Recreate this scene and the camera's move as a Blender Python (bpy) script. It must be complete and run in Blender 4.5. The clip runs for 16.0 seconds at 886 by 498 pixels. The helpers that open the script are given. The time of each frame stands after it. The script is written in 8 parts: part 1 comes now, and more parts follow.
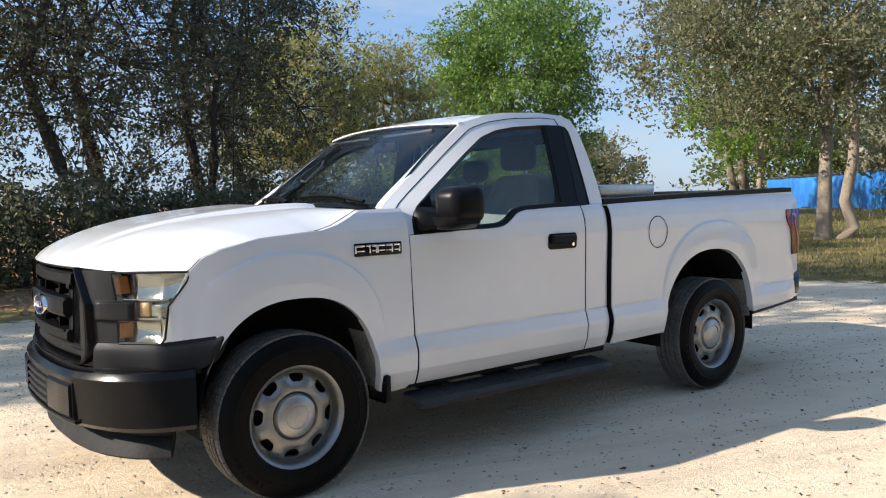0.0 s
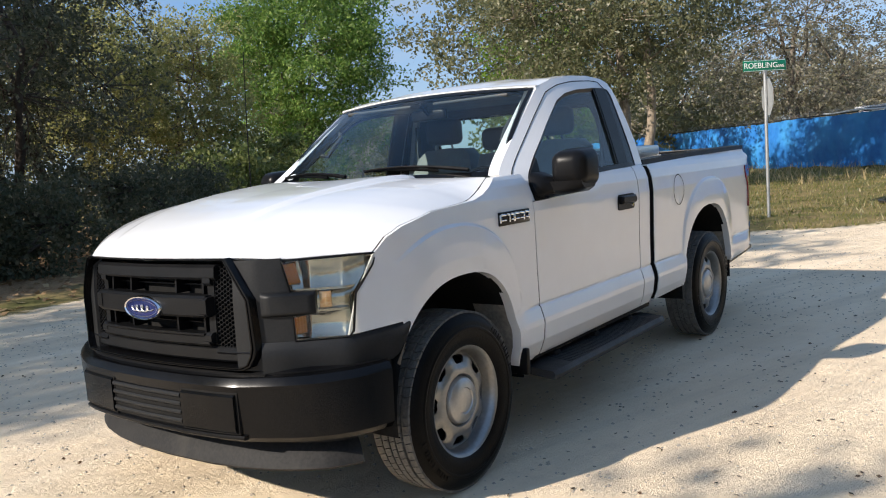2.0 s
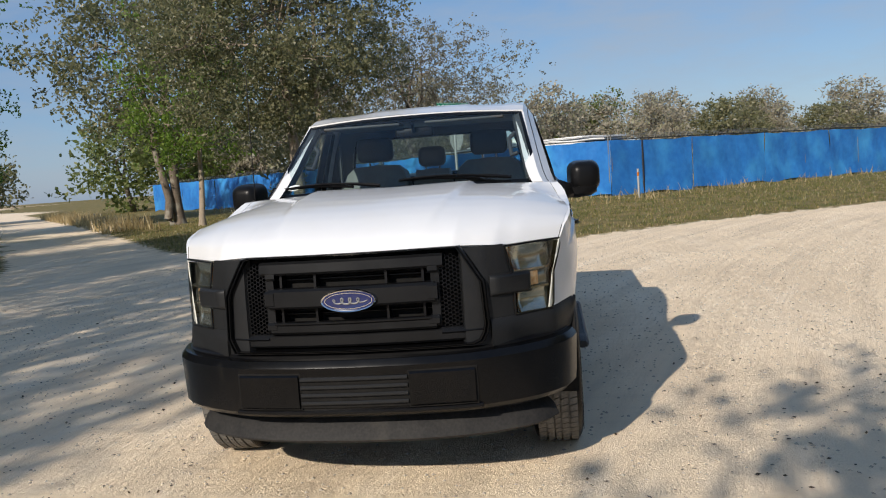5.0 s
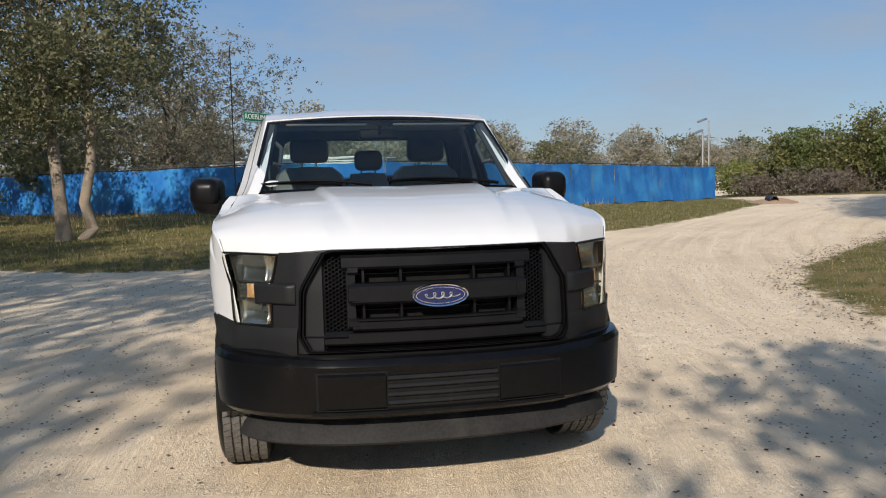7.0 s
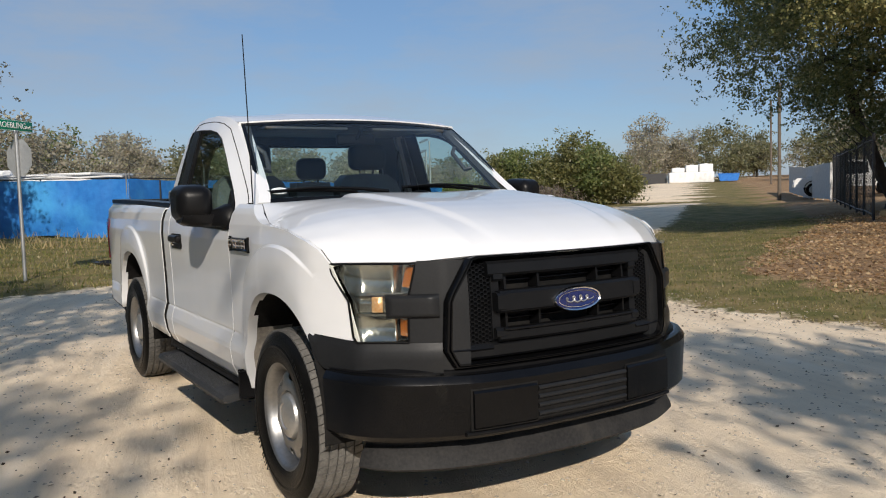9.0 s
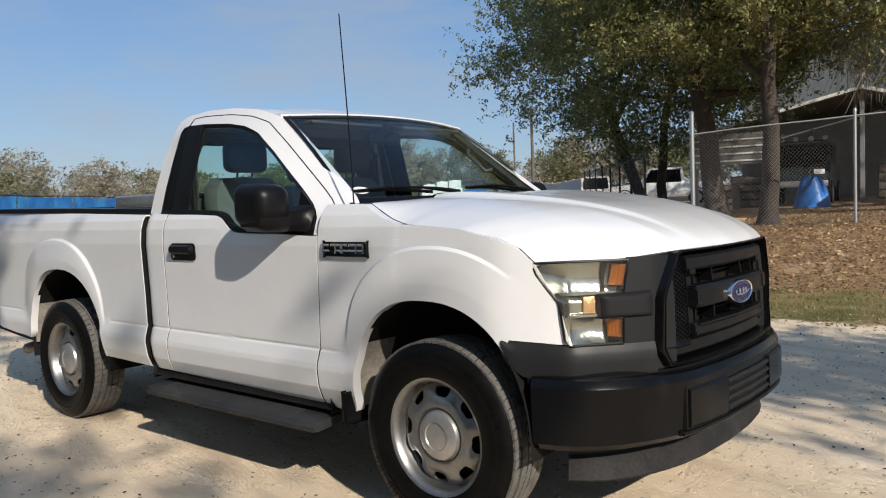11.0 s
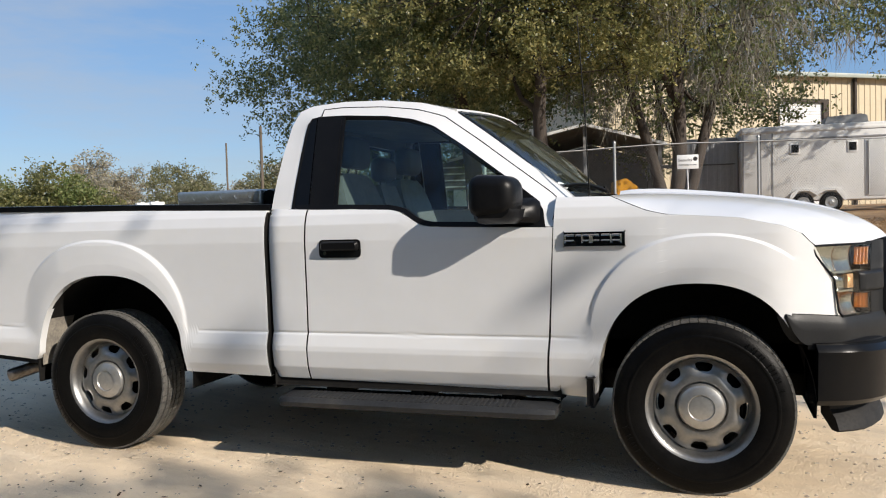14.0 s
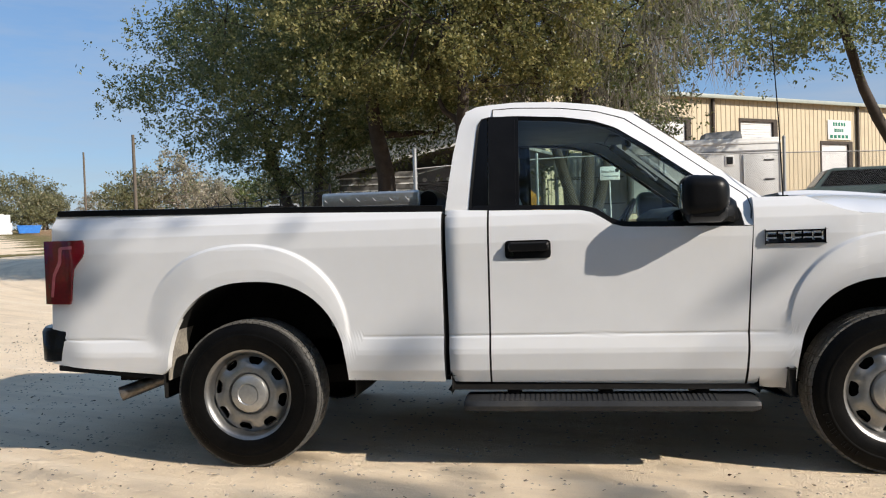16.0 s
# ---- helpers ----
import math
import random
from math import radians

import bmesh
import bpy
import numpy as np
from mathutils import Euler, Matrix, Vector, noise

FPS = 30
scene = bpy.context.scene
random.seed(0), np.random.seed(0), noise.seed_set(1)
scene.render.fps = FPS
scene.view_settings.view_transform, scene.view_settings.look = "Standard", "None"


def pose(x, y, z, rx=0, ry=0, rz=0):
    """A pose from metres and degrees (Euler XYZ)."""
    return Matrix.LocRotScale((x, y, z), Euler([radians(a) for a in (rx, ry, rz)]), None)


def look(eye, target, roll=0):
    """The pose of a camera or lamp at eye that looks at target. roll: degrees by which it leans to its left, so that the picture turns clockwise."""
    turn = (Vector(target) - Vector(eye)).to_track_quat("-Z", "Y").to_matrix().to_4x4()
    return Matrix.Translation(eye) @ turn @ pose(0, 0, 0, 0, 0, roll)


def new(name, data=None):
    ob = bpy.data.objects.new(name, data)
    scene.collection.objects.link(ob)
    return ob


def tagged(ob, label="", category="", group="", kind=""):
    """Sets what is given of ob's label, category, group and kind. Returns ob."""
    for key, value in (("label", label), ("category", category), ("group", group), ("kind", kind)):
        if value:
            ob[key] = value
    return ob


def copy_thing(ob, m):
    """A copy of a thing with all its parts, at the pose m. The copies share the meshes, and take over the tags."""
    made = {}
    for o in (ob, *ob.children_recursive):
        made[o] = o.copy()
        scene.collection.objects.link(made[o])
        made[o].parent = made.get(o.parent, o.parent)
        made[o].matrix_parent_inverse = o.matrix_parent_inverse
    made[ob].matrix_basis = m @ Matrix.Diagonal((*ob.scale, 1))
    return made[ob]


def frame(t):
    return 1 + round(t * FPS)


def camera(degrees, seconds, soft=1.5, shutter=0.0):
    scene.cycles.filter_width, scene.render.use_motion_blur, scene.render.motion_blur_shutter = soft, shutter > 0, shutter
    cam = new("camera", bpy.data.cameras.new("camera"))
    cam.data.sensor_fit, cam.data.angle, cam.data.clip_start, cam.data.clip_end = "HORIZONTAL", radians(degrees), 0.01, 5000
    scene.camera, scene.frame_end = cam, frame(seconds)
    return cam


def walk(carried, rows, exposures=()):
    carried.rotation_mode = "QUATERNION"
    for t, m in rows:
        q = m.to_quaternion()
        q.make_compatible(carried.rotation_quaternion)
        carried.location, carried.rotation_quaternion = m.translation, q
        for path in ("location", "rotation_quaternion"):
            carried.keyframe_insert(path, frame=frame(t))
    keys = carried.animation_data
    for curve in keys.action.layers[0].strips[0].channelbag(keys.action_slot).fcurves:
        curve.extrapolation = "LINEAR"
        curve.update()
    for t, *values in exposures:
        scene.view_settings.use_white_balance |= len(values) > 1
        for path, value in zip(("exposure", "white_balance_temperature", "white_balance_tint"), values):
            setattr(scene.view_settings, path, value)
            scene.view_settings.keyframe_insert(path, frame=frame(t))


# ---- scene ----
cam = camera(57.8, 16.0, soft=1.1)
PATH = [
    (0, (1.581, 4.164, 1.342), (0.389, 2.563, 1.215), -1.4),
    (0.5, (1.779, 3.851, 1.289), (0.499, 2.32, 1.163), -2.2),
    (1, (2.012, 3.468, 1.337), (0.642, 2.02, 1.18), -2.5),
    (1.5, (2.377, 3.186, 1.352), (0.897, 1.853, 1.171), -3.2),
    (2, (2.651, 2.852, 1.362), (1.061, 1.656, 1.156), -4.1),
    (2.5, (2.954, 2.544, 1.366), (1.262, 1.504, 1.131), -4.7),
    (3, (3.171, 2.186, 1.365), (1.391, 1.309, 1.117), -5.3),
    (3.5, (3.425, 1.832, 1.371), (1.576, 1.11, 1.127), -5.7),
    (3.7, (3.543, 1.708, 1.379), (1.671, 1.044, 1.142), -5.5),
    (5.8, (4.15, 0.318, 1.376), (2.158, 0.288, 1.206), -3.1),
    (6, (4.156, 0.185, 1.366), (2.163, 0.219, 1.196), -2.8),
    (6.5, (4.141, -0.191, 1.351), (2.16, 0.022, 1.18), -1.9),
    (7, (4.025, -0.605, 1.339), (2.068, -0.222, 1.175), -1.3),
    (7.5, (3.956, -1.008, 1.361), (2.042, -0.45, 1.203), -0.8),
    (8, (3.756, -1.375, 1.353), (1.899, -0.647, 1.203), -0.8),
    (8.2, (3.672, -1.528, 1.345), (1.842, -0.733, 1.199), -1.0),
    (10.3, (2.469, -2.898, 1.289), (1.031, -1.513, 1.162), -2.2),
    (10.5, (2.339, -2.999, 1.301), (0.943, -1.572, 1.176), -2.2),
    (11, (2.027, -3.235, 1.287), (0.739, -1.709, 1.172), -2.1),
    (11.5, (1.673, -3.441, 1.264), (0.503, -1.822, 1.154), -1.9),
    (12, (1.34, -3.665, 1.256), (0.294, -1.964, 1.147), -1.7),
    (12.5, (1.055, -3.907, 1.248), (0.13, -2.137, 1.142), -1.6),
    (13, (0.707, -4.09, 1.242), (-0.107, -2.266, 1.144), -1.6),
    (13.5, (0.385, -4.319, 1.237), (-0.33, -2.453, 1.147), -1.5),
    (14, (0.042, -4.474, 1.22), (-0.588, -2.578, 1.142), -1.6),
    (14.5, (-0.353, -4.582, 1.233), (-0.908, -2.662, 1.167), -1.6),
    (15, (-0.697, -4.75, 1.238), (-1.176, -2.809, 1.179), -1.7),
    (15.5, (-1.093, -4.808, 1.219), (-1.487, -2.848, 1.165), -1.8),
    (16, (-1.501, -4.823, 1.209), (-1.791, -2.845, 1.152), -1.9),
]
walk(cam, [(t, look(eye, aim, roll)) for t, eye, aim, roll in PATH], exposures=((0.0, 0.98), (1.5, 0.90), (3.5, 0.50), (6.0, 0.22), (8.0, 0.19), (10.5, 0.30), (13.0, 0.50), (16.0, 0.56)))

# ---------------------------------------------------------------- world and sun
SUN_EL = radians(30.0)
SUN_FROM = Vector((0.92, -0.39, 0)).normalized()
world = bpy.data.worlds.new("world")
scene.world = world
world.use_nodes = True
wn = world.node_tree.nodes
wl = world.node_tree.links
sky = wn.new("ShaderNodeTexSky")
sky.sky_type = "NISHITA"
sky.sun_disc = False
sky.sun_elevation = SUN_EL
sky.sun_rotation = math.atan2(SUN_FROM.x, SUN_FROM.y)
sky.air_density, sky.dust_density, sky.ozone_density = 1.0, 0.5, 2.0
# thin streaks of high cloud
w_geo = wn.new("ShaderNodeTexCoord")
w_map = wn.new("ShaderNodeMapping")
w_map.inputs["Scale"].default_value = (1.2, 2.6, 9.0)
w_map.inputs["Rotation"].default_value = (0.12, 0.1, 0.5)
w_noise = wn.new("ShaderNodeTexNoise")
w_noise.inputs["Scale"].default_value = 1.6
w_noise.inputs["Detail"].default_value = 6
w_noise.inputs["Roughness"].default_value = 0.62
w_ramp = wn.new("ShaderNodeValToRGB")
w_ramp.color_ramp.elements[0].position, w_ramp.color_ramp.elements[0].color = 0.42, (0, 0, 0, 1)
w_ramp.color_ramp.elements[1].position, w_ramp.color_ramp.elements[1].color = 0.82, (0.75, 0.75, 0.75, 1)
w_mix = wn.new("ShaderNodeMixRGB")
w_mix.inputs["Color2"].default_value = (4.6, 5.0, 5.6, 1)
wl.new(w_geo.outputs["Generated"], w_map.inputs["Vector"])
wl.new(w_map.outputs["Vector"], w_noise.inputs["Vector"])
wl.new(w_noise.outputs["Fac"], w_ramp.inputs["Fac"])
wl.new(w_ramp.outputs["Color"], w_mix.inputs["Fac"])
# a little even haze over the clear sky
w_haze = wn.new("ShaderNodeMixRGB")
w_haze.inputs["Fac"].default_value = 0.45
w_haze.inputs["Color2"].default_value = (1.95, 4.05, 8.0, 1)
wl.new(sky.outputs["Color"], w_haze.inputs["Color1"])
wl.new(w_haze.outputs["Color"], w_mix.inputs["Color1"])
wl.new(w_mix.outputs["Color"], wn["Background"].inputs["Color"])
wn["Background"].inputs["Strength"].default_value = 0.072

sun = new("sun", bpy.data.lights.new("sun", "SUN"))
sun.data.energy, sun.data.angle, sun.data.color = 4.3, radians(0.55), (1.0, 0.912, 0.81)
sun_at = SUN_FROM * math.cos(SUN_EL) + Vector((0, 0, math.sin(SUN_EL)))
sun.matrix_world = look(sun_at * 60, (0, 0, 0))

# ---------------------------------------------------------------- mesh helpers


class Shape:
    """Vertices and faces gathered for one mesh."""

    def __init__(self):
        self.v, self.f = [], []

    def add(self, verts, faces):
        n = len(self.v)
        self.v += [tuple(p) for p in verts]
        self.f += [tuple(i + n for i in q) for q in faces]
        return self

    def grid(self, rows, closed=False):
        """A sheet through rows of points, each of one length."""
        w = len(rows[0])
        q = []
        for r in range(len(rows) - 1):
            for c in range(w if closed else w - 1):
                d = (c + 1) % w
                q.append((r * w + c, r * w + d, (r + 1) * w + d, (r + 1) * w + c))
        return self.add([p for r in rows for p in r], q)

    def box(self, x0, x1, y0, y1, z0, z1, bev=0.0, seg=2):
        bm = bmesh.new()
        bmesh.ops.create_cube(bm, size=1.0)
        for p in bm.verts:
            p.co = ((x0 + x1) / 2 + p.co.x * (x1 - x0), (y0 + y1) / 2 + p.co.y * (y1 - y0), (z0 + z1) / 2 + p.co.z * (z1 - z0))
        if bev > 0:
            bmesh.ops.bevel(bm, geom=bm.edges[:], offset=min(bev, 0.45 * min(abs(x1 - x0), abs(y1 - y0), abs(z1 - z0))), segments=seg, profile=0.5, affect="EDGES")
        return self.take(bm)

    def take(self, bm):
        bm.verts.index_update()
        self.add([p.co[:] for p in bm.verts], [[p.index for p in f.verts] for f in bm.faces])
        bm.free()
        return self

    def tube(self, pts, radii, sides=8, caps=True):
        pts = [Vector(p) for p in pts]
        if isinstance(radii, (int, float)):
            radii = [radii] * len(pts)
        rows = []
        for i, p in enumerate(pts):
            d = (pts[min(i + 1, len(pts) - 1)] - pts[max(i - 1, 0)]).normalized()
            a = d.cross(Vector((0, 0, 1)) if abs(d.z) < 0.92 else Vector((1, 0, 0))).normalized()
            b = d.cross(a)
            rows.append([p + (a * math.cos(k * math.tau / sides) + b * math.sin(k * math.tau / sides)) * radii[i] for k in range(sides)])
        n = len(self.v)
        self.grid(rows, closed=True)
        if caps:
            self.f.append(tuple(range(n, n + sides)))
            self.f.append(tuple(range(n + (len(pts) - 1) * sides, n + len(pts) * sides)))
        return self

    def prism(self, outline, axis, lo, hi):
        """An outline of (a, b) pairs pushed along axis 'x', 'y' or 'z' from lo to hi."""
        k = len(outline)
        make = {"x": lambda a, b, c: (c, a, b), "y": lambda a, b, c: (a, c, b), "z": lambda a, b, c: (a, b, c)}[axis]
        vs = [make(a, b, lo) for a, b in outline] + [make(a, b, hi) for a, b in outline]
        fs = [tuple(range(k)), tuple(range(k, 2 * k))] + [(i, (i + 1) % k, k + (i + 1) % k, k + i) for i in range(k)]
        return self.add(vs, fs)

    def lathe(self, prof, centre, axis="y", n=48, flip=1):
        """A profile of (radius, along) turned about an axis through centre."""
        cx, cy, cz = centre
        rows = []
        for r, a in prof:
            row = []
            for k in range(n):
                t = k * math.tau / n
                if axis == "y":
                    row.append((cx + r * math.cos(t), cy + a * flip, cz + r * math.sin(t)))
                elif axis == "z":
                    row.append((cx + r * math.cos(t), cy + r * math.sin(t), cz + a))
                else:
                    row.append((cx + a * flip, cy + r * math.cos(t), cz + r * math.sin(t)))
            rows.append(row)
        return self.grid(rows, closed=True)

    def turned(self, m):
        self.v = [tuple(m @ Vector(p)) for p in self.v]
        return self

    def thick(self, d):
        """Give a sheet a depth d along the inward normals."""
        bm = bmesh.new()
        vs = [bm.verts.new(p) for p in self.v]
        for q in self.f:
            try:
                bm.faces.new([vs[i] for i in q])
            except ValueError:
                pass
        bmesh.ops.remove_doubles(bm, verts=bm.verts[:], dist=1e-5)
        bmesh.ops.recalc_face_normals(bm, faces=bm.faces[:])
        bmesh.ops.solidify(bm, geom=bm.faces[:], thickness=d)
        self.v, self.f = [], []
        return self.take(bm)


def mesh_of(name, shape, material, smooth=40, tidy=True):
    me = bpy.data.meshes.new(name)
    me.from_pydata(shape.v, [], shape.f)
    if tidy:
        bm = bmesh.new()
        bm.from_mesh(me)
        bmesh.ops.remove_doubles(bm, verts=bm.verts[:], dist=2e-5)
        bmesh.ops.recalc_face_normals(bm, faces=bm.faces[:])
        bm.to_mesh(me)
        bm.free()
    me.materials.append(material)
    if smooth:
        me.polygons.foreach_set("use_smooth", [True] * len(me.polygons))
        me.set_sharp_from_angle(angle=radians(smooth))
    return me


def part(name, shape, material, parent, label="", smooth=40, tidy=True):
    ob = new(name, mesh_of(name, shape, material, smooth, tidy))
    ob.parent = parent
    return tagged(ob, label)


def thing(name, at, label, category, group="", turn=0.0, kind=""):
    ob = new(name)
    ob.empty_display_size = 0.2
    ob.matrix_basis = pose(at[0], at[1], at[2], 0, 0, turn)
    return tagged(ob, label, category, group, kind)


def solid(name, shape, material, label, category="", group="", kind="", smooth=40, at=None, turn=0.0, tidy=True):
    ob = new(name, mesh_of(name, shape, material, smooth, tidy))
    if at is not None:
        ob.matrix_basis = pose(at[0], at[1], at[2], 0, 0, turn)
    return tagged(ob, label, category, group, kind)


def lerp_pts(a, b, t):
    return tuple(p + (q - p) * t for p, q in zip(a, b))


# ---------------------------------------------------------------- materials


def nodes_of(name):
    m = bpy.data.materials.new(name)
    m.use_nodes = True
    return m, m.node_tree.nodes, m.node_tree.links, m.node_tree.nodes["Principled BSDF"]


def surf(name, c1, c2=None, scale=6.0, rough=0.6, bump=0.0, bump_scale=None, metal=0.0, coat=0.0, fine=40.0, rough_var=0.1, vary=0.0, stain=None, stain_scale=0.8, stain_at=(0.55, 0.72), spec=0.5, island=False):
    """Two tones at two scales, with grain in the relief, optional stains, and a spread from piece to piece."""
    m, ns, ln, p = nodes_of(name)
    c2 = c2 or tuple(x * 0.85 for x in c1)
    co = ns.new("ShaderNodeTexCoord")
    n1 = ns.new("ShaderNodeTexNoise")
    n1.inputs["Scale"].default_value, n1.inputs["Detail"].default_value = scale, 5
    n2 = ns.new("ShaderNodeTexNoise")
    n2.inputs["Scale"].default_value, n2.inputs["Detail"].default_value = fine, 4
    ln.new(co.outputs["Object"], n1.inputs["Vector"])
    ln.new(co.outputs["Object"], n2.inputs["Vector"])
    add = ns.new("ShaderNodeMath")
    add.operation = "ADD"
    ln.new(n1.outputs["Fac"], add.inputs[0])
    ln.new(n2.outputs["Fac"], add.inputs[1])
    rg = ns.new("ShaderNodeMapRange")
    rg.inputs["From Min"].default_value, rg.inputs["From Max"].default_value = 0.72, 1.28
    ln.new(add.outputs[0], rg.inputs["Value"])
    mix = ns.new("ShaderNodeMixRGB")
    mix.inputs["Color1"].default_value, mix.inputs["Color2"].default_value = (*c1, 1), (*c2, 1)
    ln.new(rg.outputs["Result"], mix.inputs["Fac"])
    out = mix.outputs["Color"]
    if stain:
        n3 = ns.new("ShaderNodeTexNoise")
        n3.inputs["Scale"].default_value, n3.inputs["Detail"].default_value = stain_scale, 6
        ln.new(co.outputs["Object"], n3.inputs["Vector"])
        r3 = ns.new("ShaderNodeMapRange")
        r3.inputs["From Min"].default_value, r3.inputs["From Max"].default_value = stain_at
        ln.new(n3.outputs["Fac"], r3.inputs["Value"])
        m3 = ns.new("ShaderNodeMixRGB")
        m3.inputs["Color2"].default_value = (*stain, 1)
        ln.new(r3.outputs["Result"], m3.inputs["Fac"])
        ln.new(out, m3.inputs["Color1"])
        out = m3.outputs["Color"]
    if vary:
        src = ns.new("ShaderNodeNewGeometry").outputs["Random Per Island"] if island else ns.new("ShaderNodeObjectInfo").outputs["Random"]
        vr = ns.new("ShaderNodeMapRange")
        vr.inputs["To Min"].default_value, vr.inputs["To Max"].default_value = 1 - vary, 1 + vary
        ln.new(src, vr.inputs["Value"])
        hs = ns.new("ShaderNodeHueSaturation")
        ln.new(vr.outputs["Result"], hs.inputs["Value"])
        ln.new(out, hs.inputs["Color"])
        out = hs.outputs["Color"]
    ln.new(out, p.inputs["Base Color"])
    rr = ns.new("ShaderNodeMapRange")
    rr.inputs["To Min"].default_value, rr.inputs["To Max"].default_value = max(0.02, rough - rough_var), min(1, rough + rough_var)
    ln.new(n1.outputs["Fac"], rr.inputs["Value"])
    ln.new(rr.outputs["Result"], p.inputs["Roughness"])
    p.inputs["Metallic"].default_value = metal
    p.inputs["Coat Weight"].default_value = coat
    p.inputs["Coat Roughness"].default_value = 0.04
    p.inputs["Specular IOR Level"].default_value = spec
    if bump:
        nb = ns.new("ShaderNodeTexNoise")
        nb.inputs["Scale"].default_value, nb.inputs["Detail"].default_value = bump_scale or fine, 6
        ln.new(co.outputs["Object"], nb.inputs["Vector"])
        b = ns.new("ShaderNodeBump")
        b.inputs["Strength"].default_value, b.inputs["Distance"].default_value = bump, 0.02
        ln.new(nb.outputs["Fac"], b.inputs["Height"])
        ln.new(b.outputs["Normal"], p.inputs["Normal"])
    return m


def leaf_mat(name, c1, c2, c3=None, lit_through=0.45):
    """Leaves: a spread of tones from leaf to leaf, some light through them."""
    m, ns, ln, p = nodes_of(name)
    g = ns.new("ShaderNodeNewGeometry")
    ramp = ns.new("ShaderNodeValToRGB")
    e = ramp.color_ramp.elements
    e[0].color, e[1].color = (*c1, 1), (*c2, 1)
    if c3:
        k = e.new(0.66)
        k.color = (*c2, 1)
        e[-1].color = (*c3, 1)
    ln.new(g.outputs["Random Per Island"], ramp.inputs["Fac"])
    ln.new(ramp.outputs["Color"], p.inputs["Base Color"])
    p.inputs["Roughness"].default_value = 0.42
    p.inputs["Specular IOR Level"].default_value = 0.45
    tr = ns.new("ShaderNodeBsdfTranslucent")
    hs = ns.new("ShaderNodeHueSaturation")
    hs.inputs["Value"].default_value = 1.5
    ln.new(ramp.outputs["Color"], hs.inputs["Color"])
    ln.new(hs.outputs["Color"], tr.inputs["Color"])
    mx = ns.new("ShaderNodeMixShader")
    mx.inputs["Fac"].default_value = lit_through
    ln.new(p.outputs["BSDF"], mx.inputs[1])
    ln.new(tr.outputs["BSDF"], mx.inputs[2])
    ln.new(mx.outputs["Shader"], ns["Material Output"].inputs["Surface"])
    return m


def glass_mat(name, tint, ior=1.5):
    m, ns, ln, p = nodes_of(name)
    t = ns.new("ShaderNodeBsdfTransparent")
    t.inputs["Color"].default_value = (*tint, 1)
    gl = ns.new("ShaderNodeBsdfGlossy")
    gl.inputs["Roughness"].default_value = 0.015
    lw = ns.new("ShaderNodeLayerWeight")
    lw.inputs["Blend"].default_value = 0.5
    pw = ns.new("ShaderNodeMath")
    pw.operation, pw.inputs[1].default_value = "POWER", 4.5
    fr = ns.new("ShaderNodeMath")
    f0 = ((ior - 1) / (ior + 1)) ** 2 * 1.6
    fr.operation, fr.inputs[1].default_value, fr.inputs[2].default_value = "MULTIPLY_ADD", 1 - f0, f0
    ln.new(lw.outputs["Facing"], pw.inputs[0])
    ln.new(pw.outputs[0], fr.inputs[0])
    mx = ns.new("ShaderNodeMixShader")
    ln.new(fr.outputs[0], mx.inputs["Fac"])
    ln.new(t.outputs["BSDF"], mx.inputs[1])
    ln.new(gl.outputs["BSDF"], mx.inputs[2])
    ln.new(mx.outputs["Shader"], ns["Material Output"].inputs["Surface"])
    return m


PAINT = surf("white_paint", (0.695, 0.698, 0.70), (0.67, 0.672, 0.672), 2.0, 0.32, coat=0.8, fine=9, rough_var=0.03, stain=(0.70, 0.67, 0.61), stain_scale=2.2, stain_at=(0.62, 0.95))
BLACK = surf("black_plastic", (0.004, 0.004, 0.0045), (0.007, 0.007, 0.0075), 9, 0.34, bump=0.04, bump_scale=900, fine=160, stain=(0.014, 0.0135, 0.012), stain_scale=5, stain_at=(0.66, 0.95), spec=0.15)
SATIN = surf("satin_black_grille_plastic", (0.0045, 0.0048, 0.0056), (0.0065, 0.0068, 0.0076), 9, 0.34, bump=0.05, bump_scale=700, fine=120, stain=(0.010, 0.0102, 0.0103), stain_scale=6, stain_at=(0.62, 0.92), spec=0.20)
BLACK_GLOSS = surf("black_bumper_paint", (0.0022, 0.0023, 0.0027), (0.0040, 0.0041, 0.0047), 5, 0.22, fine=60, bump=0.015, bump_scale=300, stain=(0.012, 0.0115, 0.010), stain_scale=9, stain_at=(0.68, 0.92), spec=0.22)
DARK = surf("dark_underbody", (0.005, 0.005, 0.005), (0.012, 0.011, 0.010), 7, 0.8, fine=50, spec=0.15)
GREY_TRIM = surf("grey_moulded_plastic", (0.015, 0.0155, 0.0165), (0.010, 0.0105, 0.0112), 9, 0.44, bump=0.05, bump_scale=700, fine=120, stain=(0.02, 0.019, 0.017), stain_scale=4, stain_at=(0.62, 0.92), spec=0.22)
RUBBER = surf("tyre_rubber", (0.003, 0.003, 0.003), (0.006, 0.0058, 0.0055), 14, 0.36, bump=0.1, bump_scale=160, fine=90, stain=(0.012, 0.0115, 0.011), stain_scale=7, stain_at=(0.62, 0.95), spec=0.08)
TREAD = surf("dusty_tyre_tread", (0.145, 0.138, 0.125), (0.075, 0.072, 0.066), 18, 0.85, bump=0.2, bump_scale=120, fine=90)
STEEL = surf("painted_silver_steel", (0.30, 0.298, 0.292), (0.24, 0.238, 0.232), 7, 0.38, metal=0.9, fine=60, stain=(0.25, 0.22, 0.18), stain_scale=9, stain_at=(0.6, 0.85))
